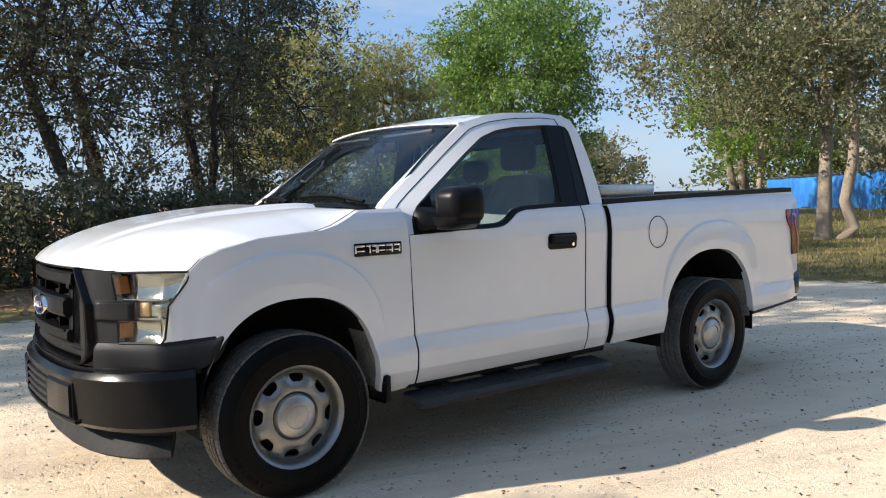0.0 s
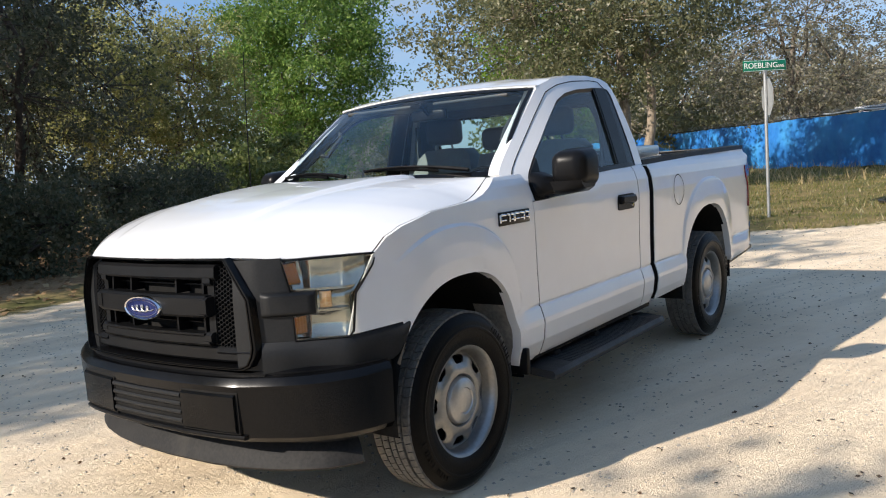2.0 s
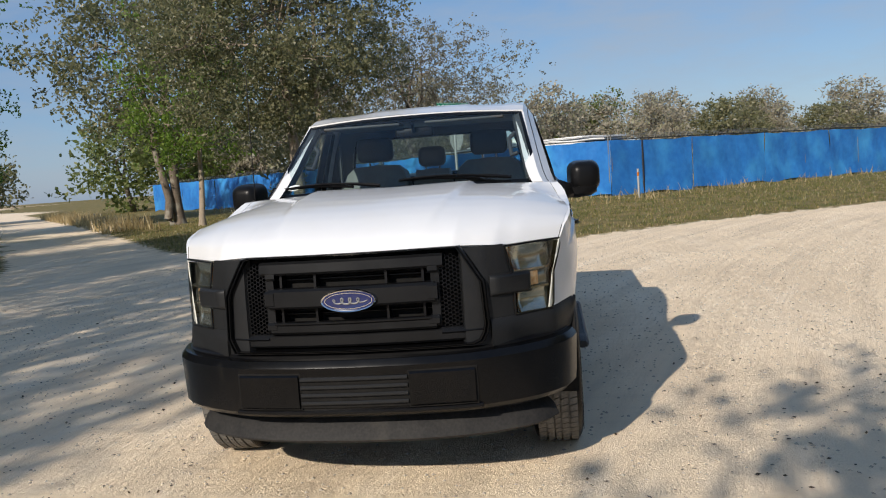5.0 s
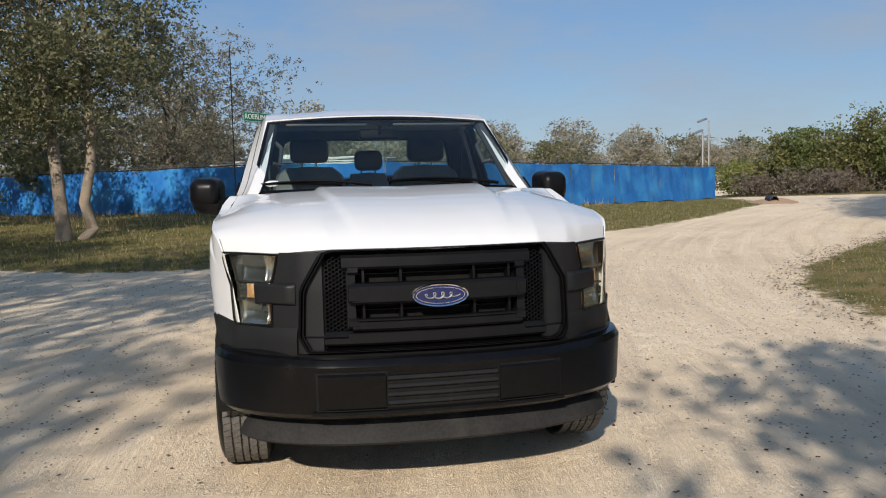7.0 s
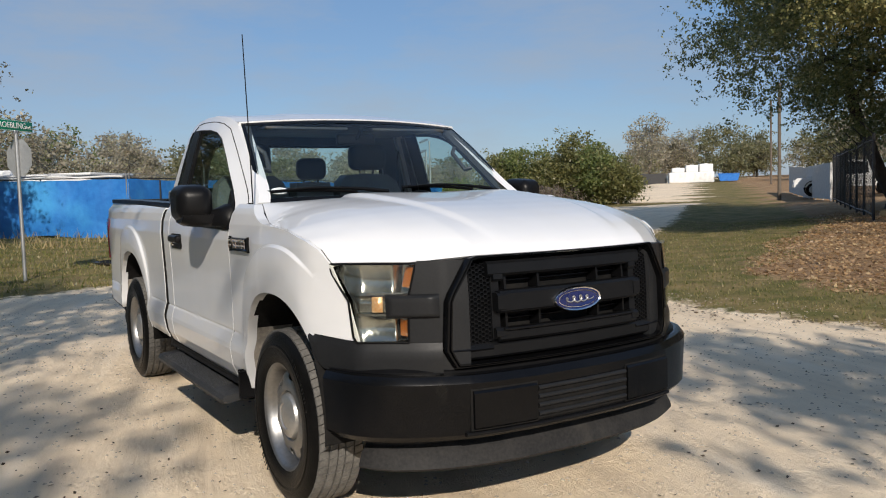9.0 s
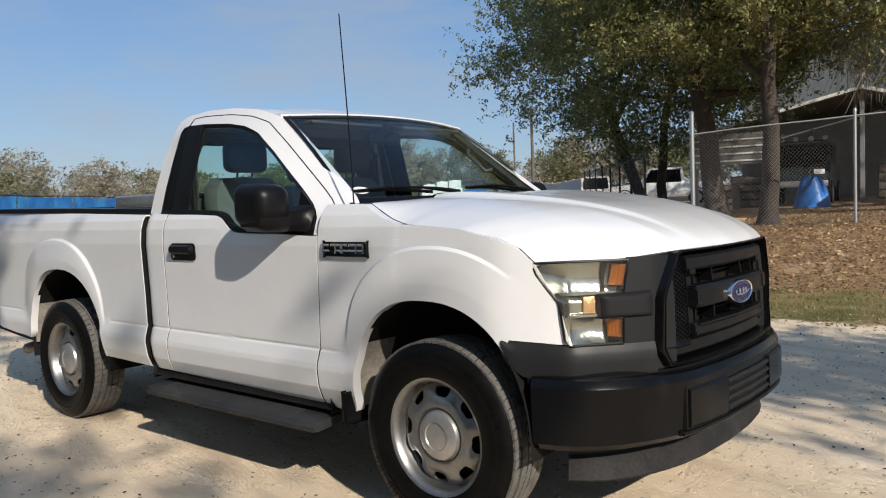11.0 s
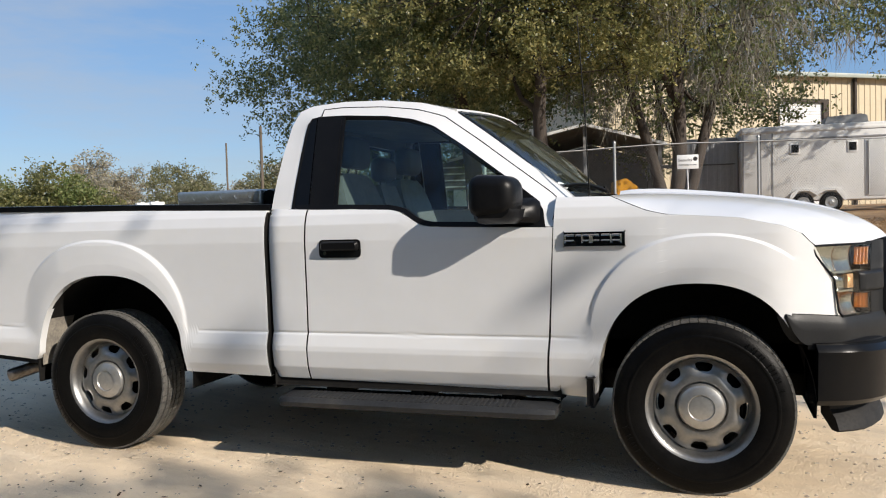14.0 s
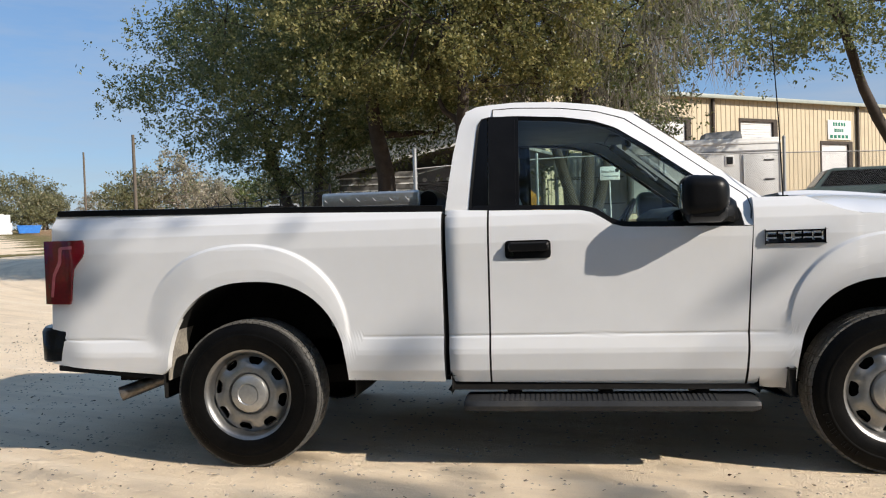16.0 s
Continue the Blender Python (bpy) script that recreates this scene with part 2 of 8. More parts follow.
CAP = surf("silver_cap_plastic", (0.44, 0.435, 0.42), (0.37, 0.365, 0.35), 9, 0.34, metal=0.75, fine=70)
CHROME = surf("chrome", (0.82, 0.82, 0.82), (0.78, 0.78, 0.78), 8, 0.08, metal=1.0, rough_var=0.04)
BLUE_ENAMEL = surf("blue_enamel", (0.004, 0.012, 0.085), (0.003, 0.009, 0.06), 9, 0.2, coat=0.6)
GLASS = glass_mat("tinted_glass", (0.74, 0.88, 0.845))
WIND_GLASS = glass_mat("windscreen_glass", (0.86, 0.93, 0.93))
LENS = glass_mat("clear_lens", (0.93, 0.93, 0.88), 1.45)
RED_LENS = surf("red_lens", (0.20, 0.005, 0.014), (0.13, 0.004, 0.010), 20, 0.14, coat=0.7, fine=80)
# colour of the turn signals' reflection painted inside the headlight
AMBER_REFLECTION = surf("pale_amber_reflection", (0.64, 0.31, 0.11), (0.8, 0.56, 0.34), 40, 0.15, metal=0.4, coat=0.5, fine=90, bump=0.3, bump_scale=90)
AMBER = surf("amber_lens", (0.50, 0.155, 0.012), (0.38, 0.10, 0.007), 30, 0.2, coat=0.5, fine=120, bump=0.25, bump_scale=160)
REFLECTOR = surf("lamp_reflector", (0.50, 0.51, 0.49), (0.40, 0.41, 0.39), 12, 0.20, metal=0.95, fine=60, bump=0.03, bump_scale=30, rough_var=0.06)
SEAT = surf("grey_vinyl_seat", (0.15, 0.155, 0.152), (0.115, 0.118, 0.116), 9, 0.55, bump=0.08, bump_scale=300)
HEADREST = surf("dark_headrest_vinyl", (0.030, 0.031, 0.033), (0.022, 0.023, 0.024), 9, 0.6, bump=0.08, bump_scale=300)
CABIN = surf("grey_cabin_trim", (0.050, 0.052, 0.054), (0.036, 0.038, 0.040), 7, 0.6, bump=0.05, bump_scale=400)
DAM_RUBBER = surf("worn_black_rubber", (0.016, 0.016, 0.0165), (0.030, 0.029, 0.028), 9, 0.62, bump=0.1, bump_scale=200, fine=80, stain=(0.05, 0.046, 0.04), stain_scale=6, stain_at=(0.6, 0.9), spec=0.12)
STEP = surf("ribbed_step_plastic", (0.035, 0.036, 0.038), (0.025, 0.026, 0.0275), 9, 0.5, bump=0.08, bump_scale=300, fine=90, stain=(0.07, 0.065, 0.058), stain_scale=5, stain_at=(0.58, 0.9), spec=0.25)
DUST = surf("dusty_arch_liner", (0.30, 0.27, 0.22), (0.16, 0.145, 0.125), 9, 0.9, fine=60, bump=0.2, bump_scale=40)
DIAMOND = surf("aluminium_tread_plate", (0.62, 0.62, 0.60), (0.5, 0.5, 0.48), 9, 0.3, metal=0.9, fine=70)

# ---------------------------------------------------------------- the pickup: x ahead from the front axle, y to its left
truck = thing("pickup_truck", (0, 0, 0), "white single-cab pickup with black bumper and grille, on sand", "pickup truck")
WB = 3.109
F_ARCH = (-0.010, 0.40, 0.425, 0.515)
R_ARCH = (-3.050, 0.42, 0.478, 0.540)


def side_y(z):
    return float(np.interp(z, [0.40, 0.44, 0.50, 0.58, 0.604, 0.660, 0.666, 0.671, 0.677, 0.85, 1.0, 1.12, 1.20, 1.25, 1.28, 1.31], [0.885, 0.912, 0.938, 0.950, 0.948, 0.9325, 0.9255, 0.9255, 0.9295, 0.933, 0.939, 0.943, 0.936, 0.920, 0.900, 0.872]))


F_OUTER = (0.025, 0.66, 0.500, 0.465)
R_OUTER = (-3.105, 0.66, 0.548, 0.492)


def super_r(x, z, a, p=2.4):
    cx, cz, w, h = a
    return ((abs(x - cx) / w) ** p + (max(z - cz, 0.0) / h) ** p) ** (1 / p)


def flare(x, z):
    """How far the wheel-arch lip stands out: full at the opening, ending in a crisp crease."""
    best = 0.0
    for inner, outer, away in ((F_ARCH, F_OUTER, 1), (R_ARCH, R_OUTER, -1)):
        a, b = super_r(x, z, inner) - 1, super_r(x, z, outer, 2.2) - 1
        if b >= 0:
            continue
        t = max(a, 0.0) / (max(a, 0.0) - b)
        f = float(np.interp(t, [0.0, 0.30, 0.60, 1.0], [0.029, 0.028, 0.023, 0.014]))
        f *= min(1.0, -b * 0.5 / 0.012) * float(np.interp(z, [0.62, 0.98], [0.25, 1.0]))
        soft = float(np.interp((x - outer[0]) * away, [0.25, 0.5], [0.0, 1.0]))
        best = max(best, f * (1 - soft) + soft * 0.030 * (1 - t) ** 1.3)
    return best


CORNER_X = np.linspace(-0.15, 0.72, 60)
CORNER_Y = np.interp(CORNER_X, [-0.15, 0.0, 0.12, 0.22, 0.33, 0.42, 0.49, 0.555, 0.63, 0.72], [1.16, 1.075, 1.020, 0.984, 0.943, 0.897, 0.862, 0.828, 0.738, 0.63])
CORNER_Y = np.convolve(np.pad(CORNER_Y, 4, mode="reflect", reflect_type="odd"), np.ones(9) / 9, mode="valid")


def body_y(x, z):
    y = side_y(z)
    if 0.655 < z < 0.682:
        near = min(super_r(x, z, F_OUTER, 2.2), super_r(x, z, R_OUTER, 2.2))
        plain = float(np.interp(z, [0.604, 0.660, 0.690], [0.948, 0.9325, 0.9297]))
        y = plain + (y - plain) * float(np.interp(near, [1.05, 1.22], [0.0, 1.0]))
    fl = flare(x, z)
    if fl > 0:
        lip = (y if z > 0.680 else 0.929 - 0.20 * max(0.52 - z, 0.0)) + fl
        y = 0.5 * (y + lip + math.sqrt((lip - y) ** 2 + (0.006 * float(np.interp(z, [0.672, 0.71], [1.0, 0.0]))) ** 2))
    if x < -1.99 and x > -2.070:
        y -= 0.030 * ((-1.99 - x) / 0.08) ** 2
    if x > -0.15:
        lim = float(np.interp(x, CORNER_X, CORNER_Y))
        y = 0.5 * (y + lim - math.sqrt((y - lim) ** 2 + 0.035 ** 2))
    if x < -3.9:
        y = min(y, float(np.interp(x, [-4.24, -4.18, -4.08, -3.9], [0.880, 0.906, 0.926, 1.0])))
    return y


def arch_pts(a, t0, t1, n):
    cx, cz, w, h = a
    out = []
    for i in range(n):
        t = radians(t0 + (t1 - t0) * i / (n - 1))
        c, s = math.cos(t), math.sin(t)
        out.append((cx + w * math.copysign(abs(c) ** (2 / 2.4), c), cz + h * abs(s) ** (2 / 2.4)))
    return out


def side_panel(low, high, s, rows=200, inward=0.045, curve=body_y, bow=None):
    """A body panel between two chains of (x, z), with its edges turned inwards."""
    sheet = []
    for j in range(rows + 1):
        sheet.append([])
        for i, (a, b) in enumerate(zip(low, high)):
            x, z = lerp_pts(a, b, j / rows)
            if bow:
                x += bow(i / (len(low) - 1), j / rows)
            sheet[-1].append((x, s * curve(x, z), z))
    sh = Shape().grid(sheet)
    rim = sheet[0] + [r[-1] for r in sheet[1:]] + sheet[-1][-2::-1] + [r[0] for r in sheet[-2:0:-1]]
    sh.grid([rim, [(x, y - s * (inward(x, z) if callable(inward) else inward), z) for x, y, z in rim]], closed=True)
    return sh


def top_of_fender(x):
    return float(np.interp(x, [-0.62, -0.37, -0.30, -0.22, -0.14, 0.16, 0.33, 0.40, 0.45, 0.56], [1.298, 1.294, 1.262, 1.228, 1.208, 1.186, 1.148, 1.115, 1.062, 1.058]))


DOOR_TOP = [(-1.842, 1.277), (-1.60, 1.272), (-1.40, 1.264), (-1.335, 1.248), (-1.285, 1.212), (-1.25, 1.19), (-1.20, 1.178), (-1.0, 1.172), (-0.80, 1.168), (-0.66, 1.164), (-0.618, 1.164)]


def spread(chain, n):
    """n points evenly along a chain."""
    pts = [np.array(p, float) for p in chain]
    d = [0.0]
    for a, b in zip(pts, pts[1:]):
        d.append(d[-1] + float(np.linalg.norm(b - a)))
    return [tuple(float(np.interp(t, d, [p[k] for p in pts])) for k in range(len(pts[0]))) for t in np.linspace(0, d[-1], n)]


for s, side in ((1, "left"), (-1, "right")):
    # fender
    low = spread([(-0.651, 0.416), (-0.56, 0.402), (-0.462, 0.398)], 7) + arch_pts(F_ARCH, 178, 36, 64) + spread([(0.36, 0.788), (0.46, 0.780), (0.553, 0.770)], 6)
    high = []
    for i, (x, z) in enumerate(low):
        u = i / (len(low) - 1)
        xt = -0.607 + (0.452 + 0.607) * u
        high.append((xt, top_of_fender(xt)))
    fender = part("fender", side_panel(low, high, s, inward=lambda x, z: 0.006 if x > 0.40 and z < 1.052 else 0.045, bow=lambda u, f: 0.036 * max(0.0, (u - 0.82) / 0.18) ** 1.5 * 0.55 * float(np.interp(f, [0, 0.15, 0.5, 1.0], [0.0, 0.35, 1.0, 0.0]))), PAINT, truck)
    # door
    low = spread([(-1.850, 0.436), (-1.2, 0.428), (-0.663, 0.417)], 26)
    high = []
    for x, z in low:
        u = (x + 1.850) / (1.850 - 0.663)
        xt = -1.842 + u * (1.842 - 0.618)
        high.append((xt, float(np.interp(xt, [p[0] for p in DOOR_TOP], [p[1] for p in DOOR_TOP]))))
    door = part("door", side_panel(low, high, s), PAINT, truck)
    for nm, lo, hi in (("front", (-0.657, 0.420), (-0.6125, 1.163)), ("rear", (-1.8555, 0.440), (-1.847, 1.276))):
        rows_ = [[(lo[0] + (hi[0] - lo[0]) * t + d, s * (side_y(lo[1] + (hi[1] - lo[1]) * t) - 0.0025), lo[1] + (hi[1] - lo[1]) * t) for d in (-0.0062, 0.0062)] for t in np.linspace(0, 1, 60)]
        part("shut_line", Shape().grid(rows_), DARK, truck, smooth=0)
    # handle: a dark cup with a bar before it
    hy = s * (side_y(1.085) + 0.002)
    rr_ = lambda x0, x1, z0, z1, r: [(cx_ + r * math.cos(a), cz_ + r * math.sin(a)) for cx_, cz_, a0 in ((x1 - r, z1 - r, 0), (x0 + r, z1 - r, 90), (x0 + r, z0 + r, 180), (x1 - r, z0 + r, 270)) for a in np.radians(np.linspace(a0, a0 + 90, 6))]
    handle = part("handle", Shape().prism(rr_(-1.768, -1.548, 1.040, 1.128, 0.020), "y", hy - s * 0.02, hy + s * 0.004), BLACK, door, "black plastic door handle")
    rows_ = [[(x, yy, z) for x, z in rr_(-1.752 + e, -1.556 - e, 1.074 + e, 1.120 - e, 0.014)] for yy, e in ((hy, 0.0), (hy + s * 0.022, 0.0), (hy + s * 0.032, 0.008))]
    grip_ = Shape().grid(rows_, closed=True)
    grip_.f.append(tuple(range(48, 72)))
    part("grip", grip_, BLACK, door, "black plastic grip of the door handle")
    part("lock_cylinder", Shape().lathe([(0.0, 0.010), (0.010, 0.010), (0.011, 0.004)], (-1.735, hy, 1.062), "y", 14, s), CHROME, door)
    # rear cab corner
    low = spread([(-2.056, 0.440), (-1.860, 0.437)], 12)
    high = spread([(-2.062, 1.288), (-1.852, 1.278)], 12)
    part("cab_corner", side_panel(low, high, s), PAINT, truck)
    # bed side
    low = spread([(-4.205, 0.545), (-4.10, 0.532), (-3.80, 0.505), (-3.56, 0.487)], 10) + [(-3.545, 0.50)] + arch_pts(R_ARCH, 172, 2, 70) + spread([(-2.57, 0.452), (-2.3, 0.445), (-2.082, 0.440)], 7)
    high = []
    for i, (x, z) in enumerate(low):
        u = i / (len(low) - 1)
        xt = -4.165 + (4.165 - 2.078) * u
        high.append((xt, float(np.interp(xt, [-4.165, -3.0, -2.078], [1.325, 1.305, 1.280]))))
    bed = part("bed_side", side_panel(low, high, s), PAINT, truck)
    rail = Shape()
    for x0, x1 in ((-4.15, -3.1), (-3.1, -2.075)):
        za, zb = np.interp([x0, x1], [-4.165, -3.0, -2.078], [1.326, 1.306, 1.281])
        y0, y1 = s * 0.79, s * 0.878
        rail.add([(x0, y0, za), (x0, y1, za), (x0, y1, za + 0.030), (x0, y0, za + 0.034), (x1, y0, zb), (x1, y1, zb), (x1, y1, zb + 0.030), (x1, y0, zb + 0.034)],
                 [(0, 1, 2, 3), (4, 5, 6, 7), (0, 1, 5, 4), (1, 2, 6, 5), (2, 3, 7, 6), (3, 0, 4, 7)])
    part("bed_rail_cap", rail, BLACK, truck, "black plastic cap on the bed rail")
    part("bed_inner_wall", Shape().box(-4.12, -2.085, s * 0.76, s * 0.80, 0.99, 1.29), PAINT, truck)
    # dark strips put the shade of the cab-to-bed gap into colour
    part("seam_strip", Shape().box(-2.086, -2.046, min(s * 0.80, s * 0.893), max(s * 0.80, s * 0.893), 0.445, 1.265), DARK, truck, "dark strip painting the shade between cab and bed")
    zs_ = np.linspace(0.445, 1.272, 70)
    part("seam_strip", Shape().grid([[(-2.0755, s * 0.78, z), (-2.0755, s * (side_y(z) - 0.003), z)] for z in zs_]), DARK, truck, "dark strip painting the shade between cab and bed", smooth=0)
    if s > 0:
        cx, cz, r = -2.50, 1.098, 0.098
        ring = Shape()
        rows = []
        for rr, off in ((r - 0.003, 0.0025), (r + 0.003, 0.0025)):
            rows.append([(cx + rr * math.cos(t) * 0.92, body_y(cx + rr * math.cos(t) * 0.92, cz + rr * math.sin(t)) + off, cz + rr * math.sin(t)) for t in np.linspace(0, math.tau, 48, endpoint=False)])
        part("fuel_door_seam", ring.grid(rows, closed=True), DARK, bed)
    tr_ = [(-4.15, 0.536), (-3.80, 0.505), (-3.565, 0.488)]
    part("lower_trim", Shape().prism([(x, z - 0.026) for x, z in tr_] + [(x, z + 0.002) for x, z in tr_[::-1]], "y", min(s * 0.80, s * 0.925), max(s * 0.80, s * 0.925)), BLACK, truck, "black strip under the bed side")
    # tail lamp
    tl = [(-4.215, 1.198), (-3.975, 1.195), (-3.968, 1.125), (-4.035, 1.045), (-4.05, 0.875), (-4.065, 0.862), (-4.225, 0.862)]
    low = spread([tl[6], tl[5]], 9)
    lamp_rows = []
    for z in np.linspace(0.862, 1.197, 16):
        xr = float(np.interp(z, [0.862, 0.885, 1.045, 1.115, 1.18, 1.197], [-4.062, -4.052, -4.030, -3.968, -3.966, -3.975]))
        lamp_rows.append([(x, s * (body_y(x, z) + 0.010), z) for x in np.linspace(-4.228, xr, 12)])
    sh = Shape().grid(lamp_rows)
    rim = lamp_rows[0] + [r[-1] for r in lamp_rows[1:]] + lamp_rows[-1][-2::-1] + [r[0] for r in lamp_rows[-2:0:-1]]
    sh.grid([rim, [(x, y - s * 0.03, z) for x, y, z in rim]], closed=True)
    lamp = part("tail_light", sh, RED_LENS, truck, "red wraparound tail light")
    pale = [[(x, s * (body_y(x, z) + 0.0125), z) for x, z in row] for row in (spread([(-4.185, 0.90), (-4.165, 1.02), (-4.125, 1.09), (-4.12, 1.165), (-4.03, 1.168)], 16), spread([(-4.165, 0.90), (-4.148, 1.01), (-4.105, 1.08), (-4.10, 1.15), (-4.03, 1.152)], 16))]
    part("light_guide", Shape().grid(pale), surf("pale_red_guide", (0.62, 0.16, 0.17), (0.5, 0.1, 0.12), 20, 0.2, coat=0.5), lamp)
    # badge: a dark plate with raised chrome shapes
    by = s * (side_y(1.11) + 0.002)
    badge = part("badge", Shape().box(-0.566, -0.303, by - s * 0.006, by + s * 0.006, 1.078, 1.140, 0.006, 2), BLACK_GLOSS, fender, "black and chrome fender badge")
    x_at = [0.006, 0.058, 0.088, 0.126, 0.168, 0.212] if s > 0 else [0.0, 0.052, 0.080, 0.118, 0.162, 0.206]
    for k, w in enumerate((0.044, 0.024, 0.03, 0.036, 0.038, 0.036)):
        x0 = -0.304 - x_at[k] if s > 0 else -0.565 + x_at[k]
        x1 = x0 - w * s
        sh = Shape().box(min(x0, x1), max(x0, x1), by + s * 0.006, by + s * 0.013, 1.122, 1.132, 0.003, 2)
        if k != 1:
            sh.box(min(x0, x1), max(x0, x1), by + s * 0.006, by + s * 0.013, 1.100, 1.107, 0.003, 2)
        xe = x0 if k in (0, 3) else x1
        sh.box(min(xe, xe + 0.008), max(xe, xe + 0.008), by + s * 0.006, by + s * 0.013, 1.092, 1.130, 0.003, 2)
        part("badge_bar", sh, CHROME, badge)
    # wheel housing
    for cx, cz, w, h in (F_ARCH, R_ARCH):
        rows = []
        for yy in (0.50, 0.925):
            rows.append([(cx + (w + 0.035) * math.cos(t), s * yy, max(cz + (h + 0.02) * math.sin(t), 0.36)) for t in np.linspace(-0.25, math.pi + 0.25, 26)])
        sh = Shape().grid(rows)
        sh.add([(cx - 0.5, s * 0.5, 0.36), (cx + 0.5, s * 0.5, 0.36), (cx + 0.5, s * 0.5, 0.95), (cx - 0.5, s * 0.5, 0.95)], [(0, 1, 2, 3)])
        part("wheel_housing", sh, DARK, truck)
    for a in (F_ARCH, R_ARCH):
        edge_ = arch_pts((a[0], a[1], a[2] + 0.012, a[3] + 0.012), 178, 128, 14)
        part("arch_liner", Shape().grid([[(x, s * yy, max(z, 0.40)) for x, z in edge_] for yy in (0.72, 0.82, 0.915)]).thick(0.006), DUST, truck, "dusty grey wheel-arch liner")
    # mud flap ahead of the rocker
    part("splash_guard", Shape().box(-0.478, -0.448, s * 0.80, s * 0.96, 0.375, 0.50, 0.008), BLACK, truck)
    part("rocker", Shape().box(-2.05, -0.60, s * 0.80, s * 0.90, 0.40, 0.47, 0.02), DARK, truck)
    # running board
    b = Shape()
    prof = [(0.83, 0.335), (0.86, 0.325), (0.985, 0.308), (1.012, 0.317), (1.020, 0.34), (1.008, 0.362), (0.86, 0.378), (0.83, 0.372)]
    rows = []
    for x, q in ((-1.985, 0.6), (-1.97, 1.0), (-1.90, 1.0), (-0.74, 1.0), (-0.64, 0.98), (-0.612, 0.70)):
        rows.append([(x, s * (0.945 + (y - 0.945) * (0.55 + 0.45 * q)), 0.342 + (z - 0.342) * q) for y, z in prof])
    b.grid(rows, closed=True)
    b.f += [tuple(range(8)), tuple(range(40, 48))]
    step = part("running_board", b, STEP, truck, "ribbed dark grey running board")
    ribs = Shape()
    for k in range(44):
        x = -1.86 + k * 0.0245
        ribs.add([(a, s * y, z) for a in (x, x + 0.013) for y, z in ((0.880, 0.360), (0.880, 0.3790), (1.000, 0.3655), (1.000, 0.350))], [(0, 1, 2, 3), (4, 5, 6, 7), (1, 2, 6, 5), (0, 1, 5, 4), (2, 3, 7, 6)])
    part("grip_ribs", ribs, STEP, step, smooth=0)
    for x in (-1.75, -1.3, -0.85):
        part("bracket", Shape().box(x - 0.03, x + 0.03, min(s * 0.60, s * 0.90), max(s * 0.60, s * 0.90), 0.33, 0.40, 0.01), DARK, step)

# ---- hood and cowl
PLAN = [(0.828, 0.0), (0.820, 0.20), (0.803, 0.38), (0.788, 0.48), (0.762, 0.556), (0.702, 0.645), (0.632, 0.735), (0.560, 0.820), (0.498, 0.850), (0.43, 0.878), (0.33, 0.922)]
PLAN_S = [0.0]
for a, b in zip(PLAN, PLAN[1:]):
    PLAN_S.append(PLAN_S[-1] + math.dist(a, b))


def s_of_y(y):
    return float(np.interp(y, [p[1] for p in PLAN], PLAN_S))


def s_of_x(x):
    return float(np.interp(-x, [-p[0] for p in PLAN], PLAN_S))


def front(sv, z, off=0.0):
    """A point of the nose at arc length sv from the middle, proud of it by off."""
    t, q = abs(sv), (1 if sv >= 0 else -1)
    x, y = (float(np.interp(t, PLAN_S, [p[k] for p in PLAN])) for k in (0, 1))
    x2, y2 = (float(np.interp(t + 0.02, PLAN_S, [p[k] for p in PLAN])) for k in (0, 1))
    x1, y1 = (float(np.interp(max(t - 0.02, 0), PLAN_S, [p[k] for p in PLAN])) for k in (0, 1))
    tx, ty = x2 - x1, y2 - y1
    d = math.hypot(tx, ty)
    lean = -0.08 * max(z - 0.92, 0) - 0.02 * (z - 0.92)
    lean *= float(np.interp(t, [0, 0.9, 1.05], [1, 0.8, 0]))
    return (x + lean + ty / d * off, q * (y - tx / d * off), z)


def nose_panel(s0, s1, zlo, zhi, off=0.0, depth=0.03, n=14, rows=6, swell=()):
    """A panel on the nose between arc lengths; zlo and zhi are lists of (arc length, z)."""
    sheet = []
    for j in range(rows + 1):
        row = []
        for sv in np.linspace(s0, s1, n):
            a = float(np.interp(abs(sv), [p[0] for p in zlo], [p[1] for p in zlo]))
            b = float(np.interp(abs(sv), [p[0] for p in zhi], [p[1] for p in zhi]))
            more = float(np.interp(j / rows, [q[0] for q in swell], [q[1] for q in swell])) if swell else 0.0
            row.append(front(float(sv), a + (b - a) * j / rows, off + more))
        sheet.append(row)
    sh = Shape().grid(sheet)
    back = []
    rim_i = [(0, c) for c in range(n)] + [(r, n - 1) for r in range(1, rows + 1)] + [(rows, c) for c in range(n - 2, -1, -1)] + [(r, 0) for r in range(rows - 1, 0, -1)]
    rim = [sheet[r][c] for r, c in rim_i]
    for x, y, z in rim:
        back.append((x - depth * 0.75, y - math.copysign(depth * 0.45 * min(1, abs(y) / 0.6), y), z))
    sh.grid([rim, back], closed=True)
    return sh


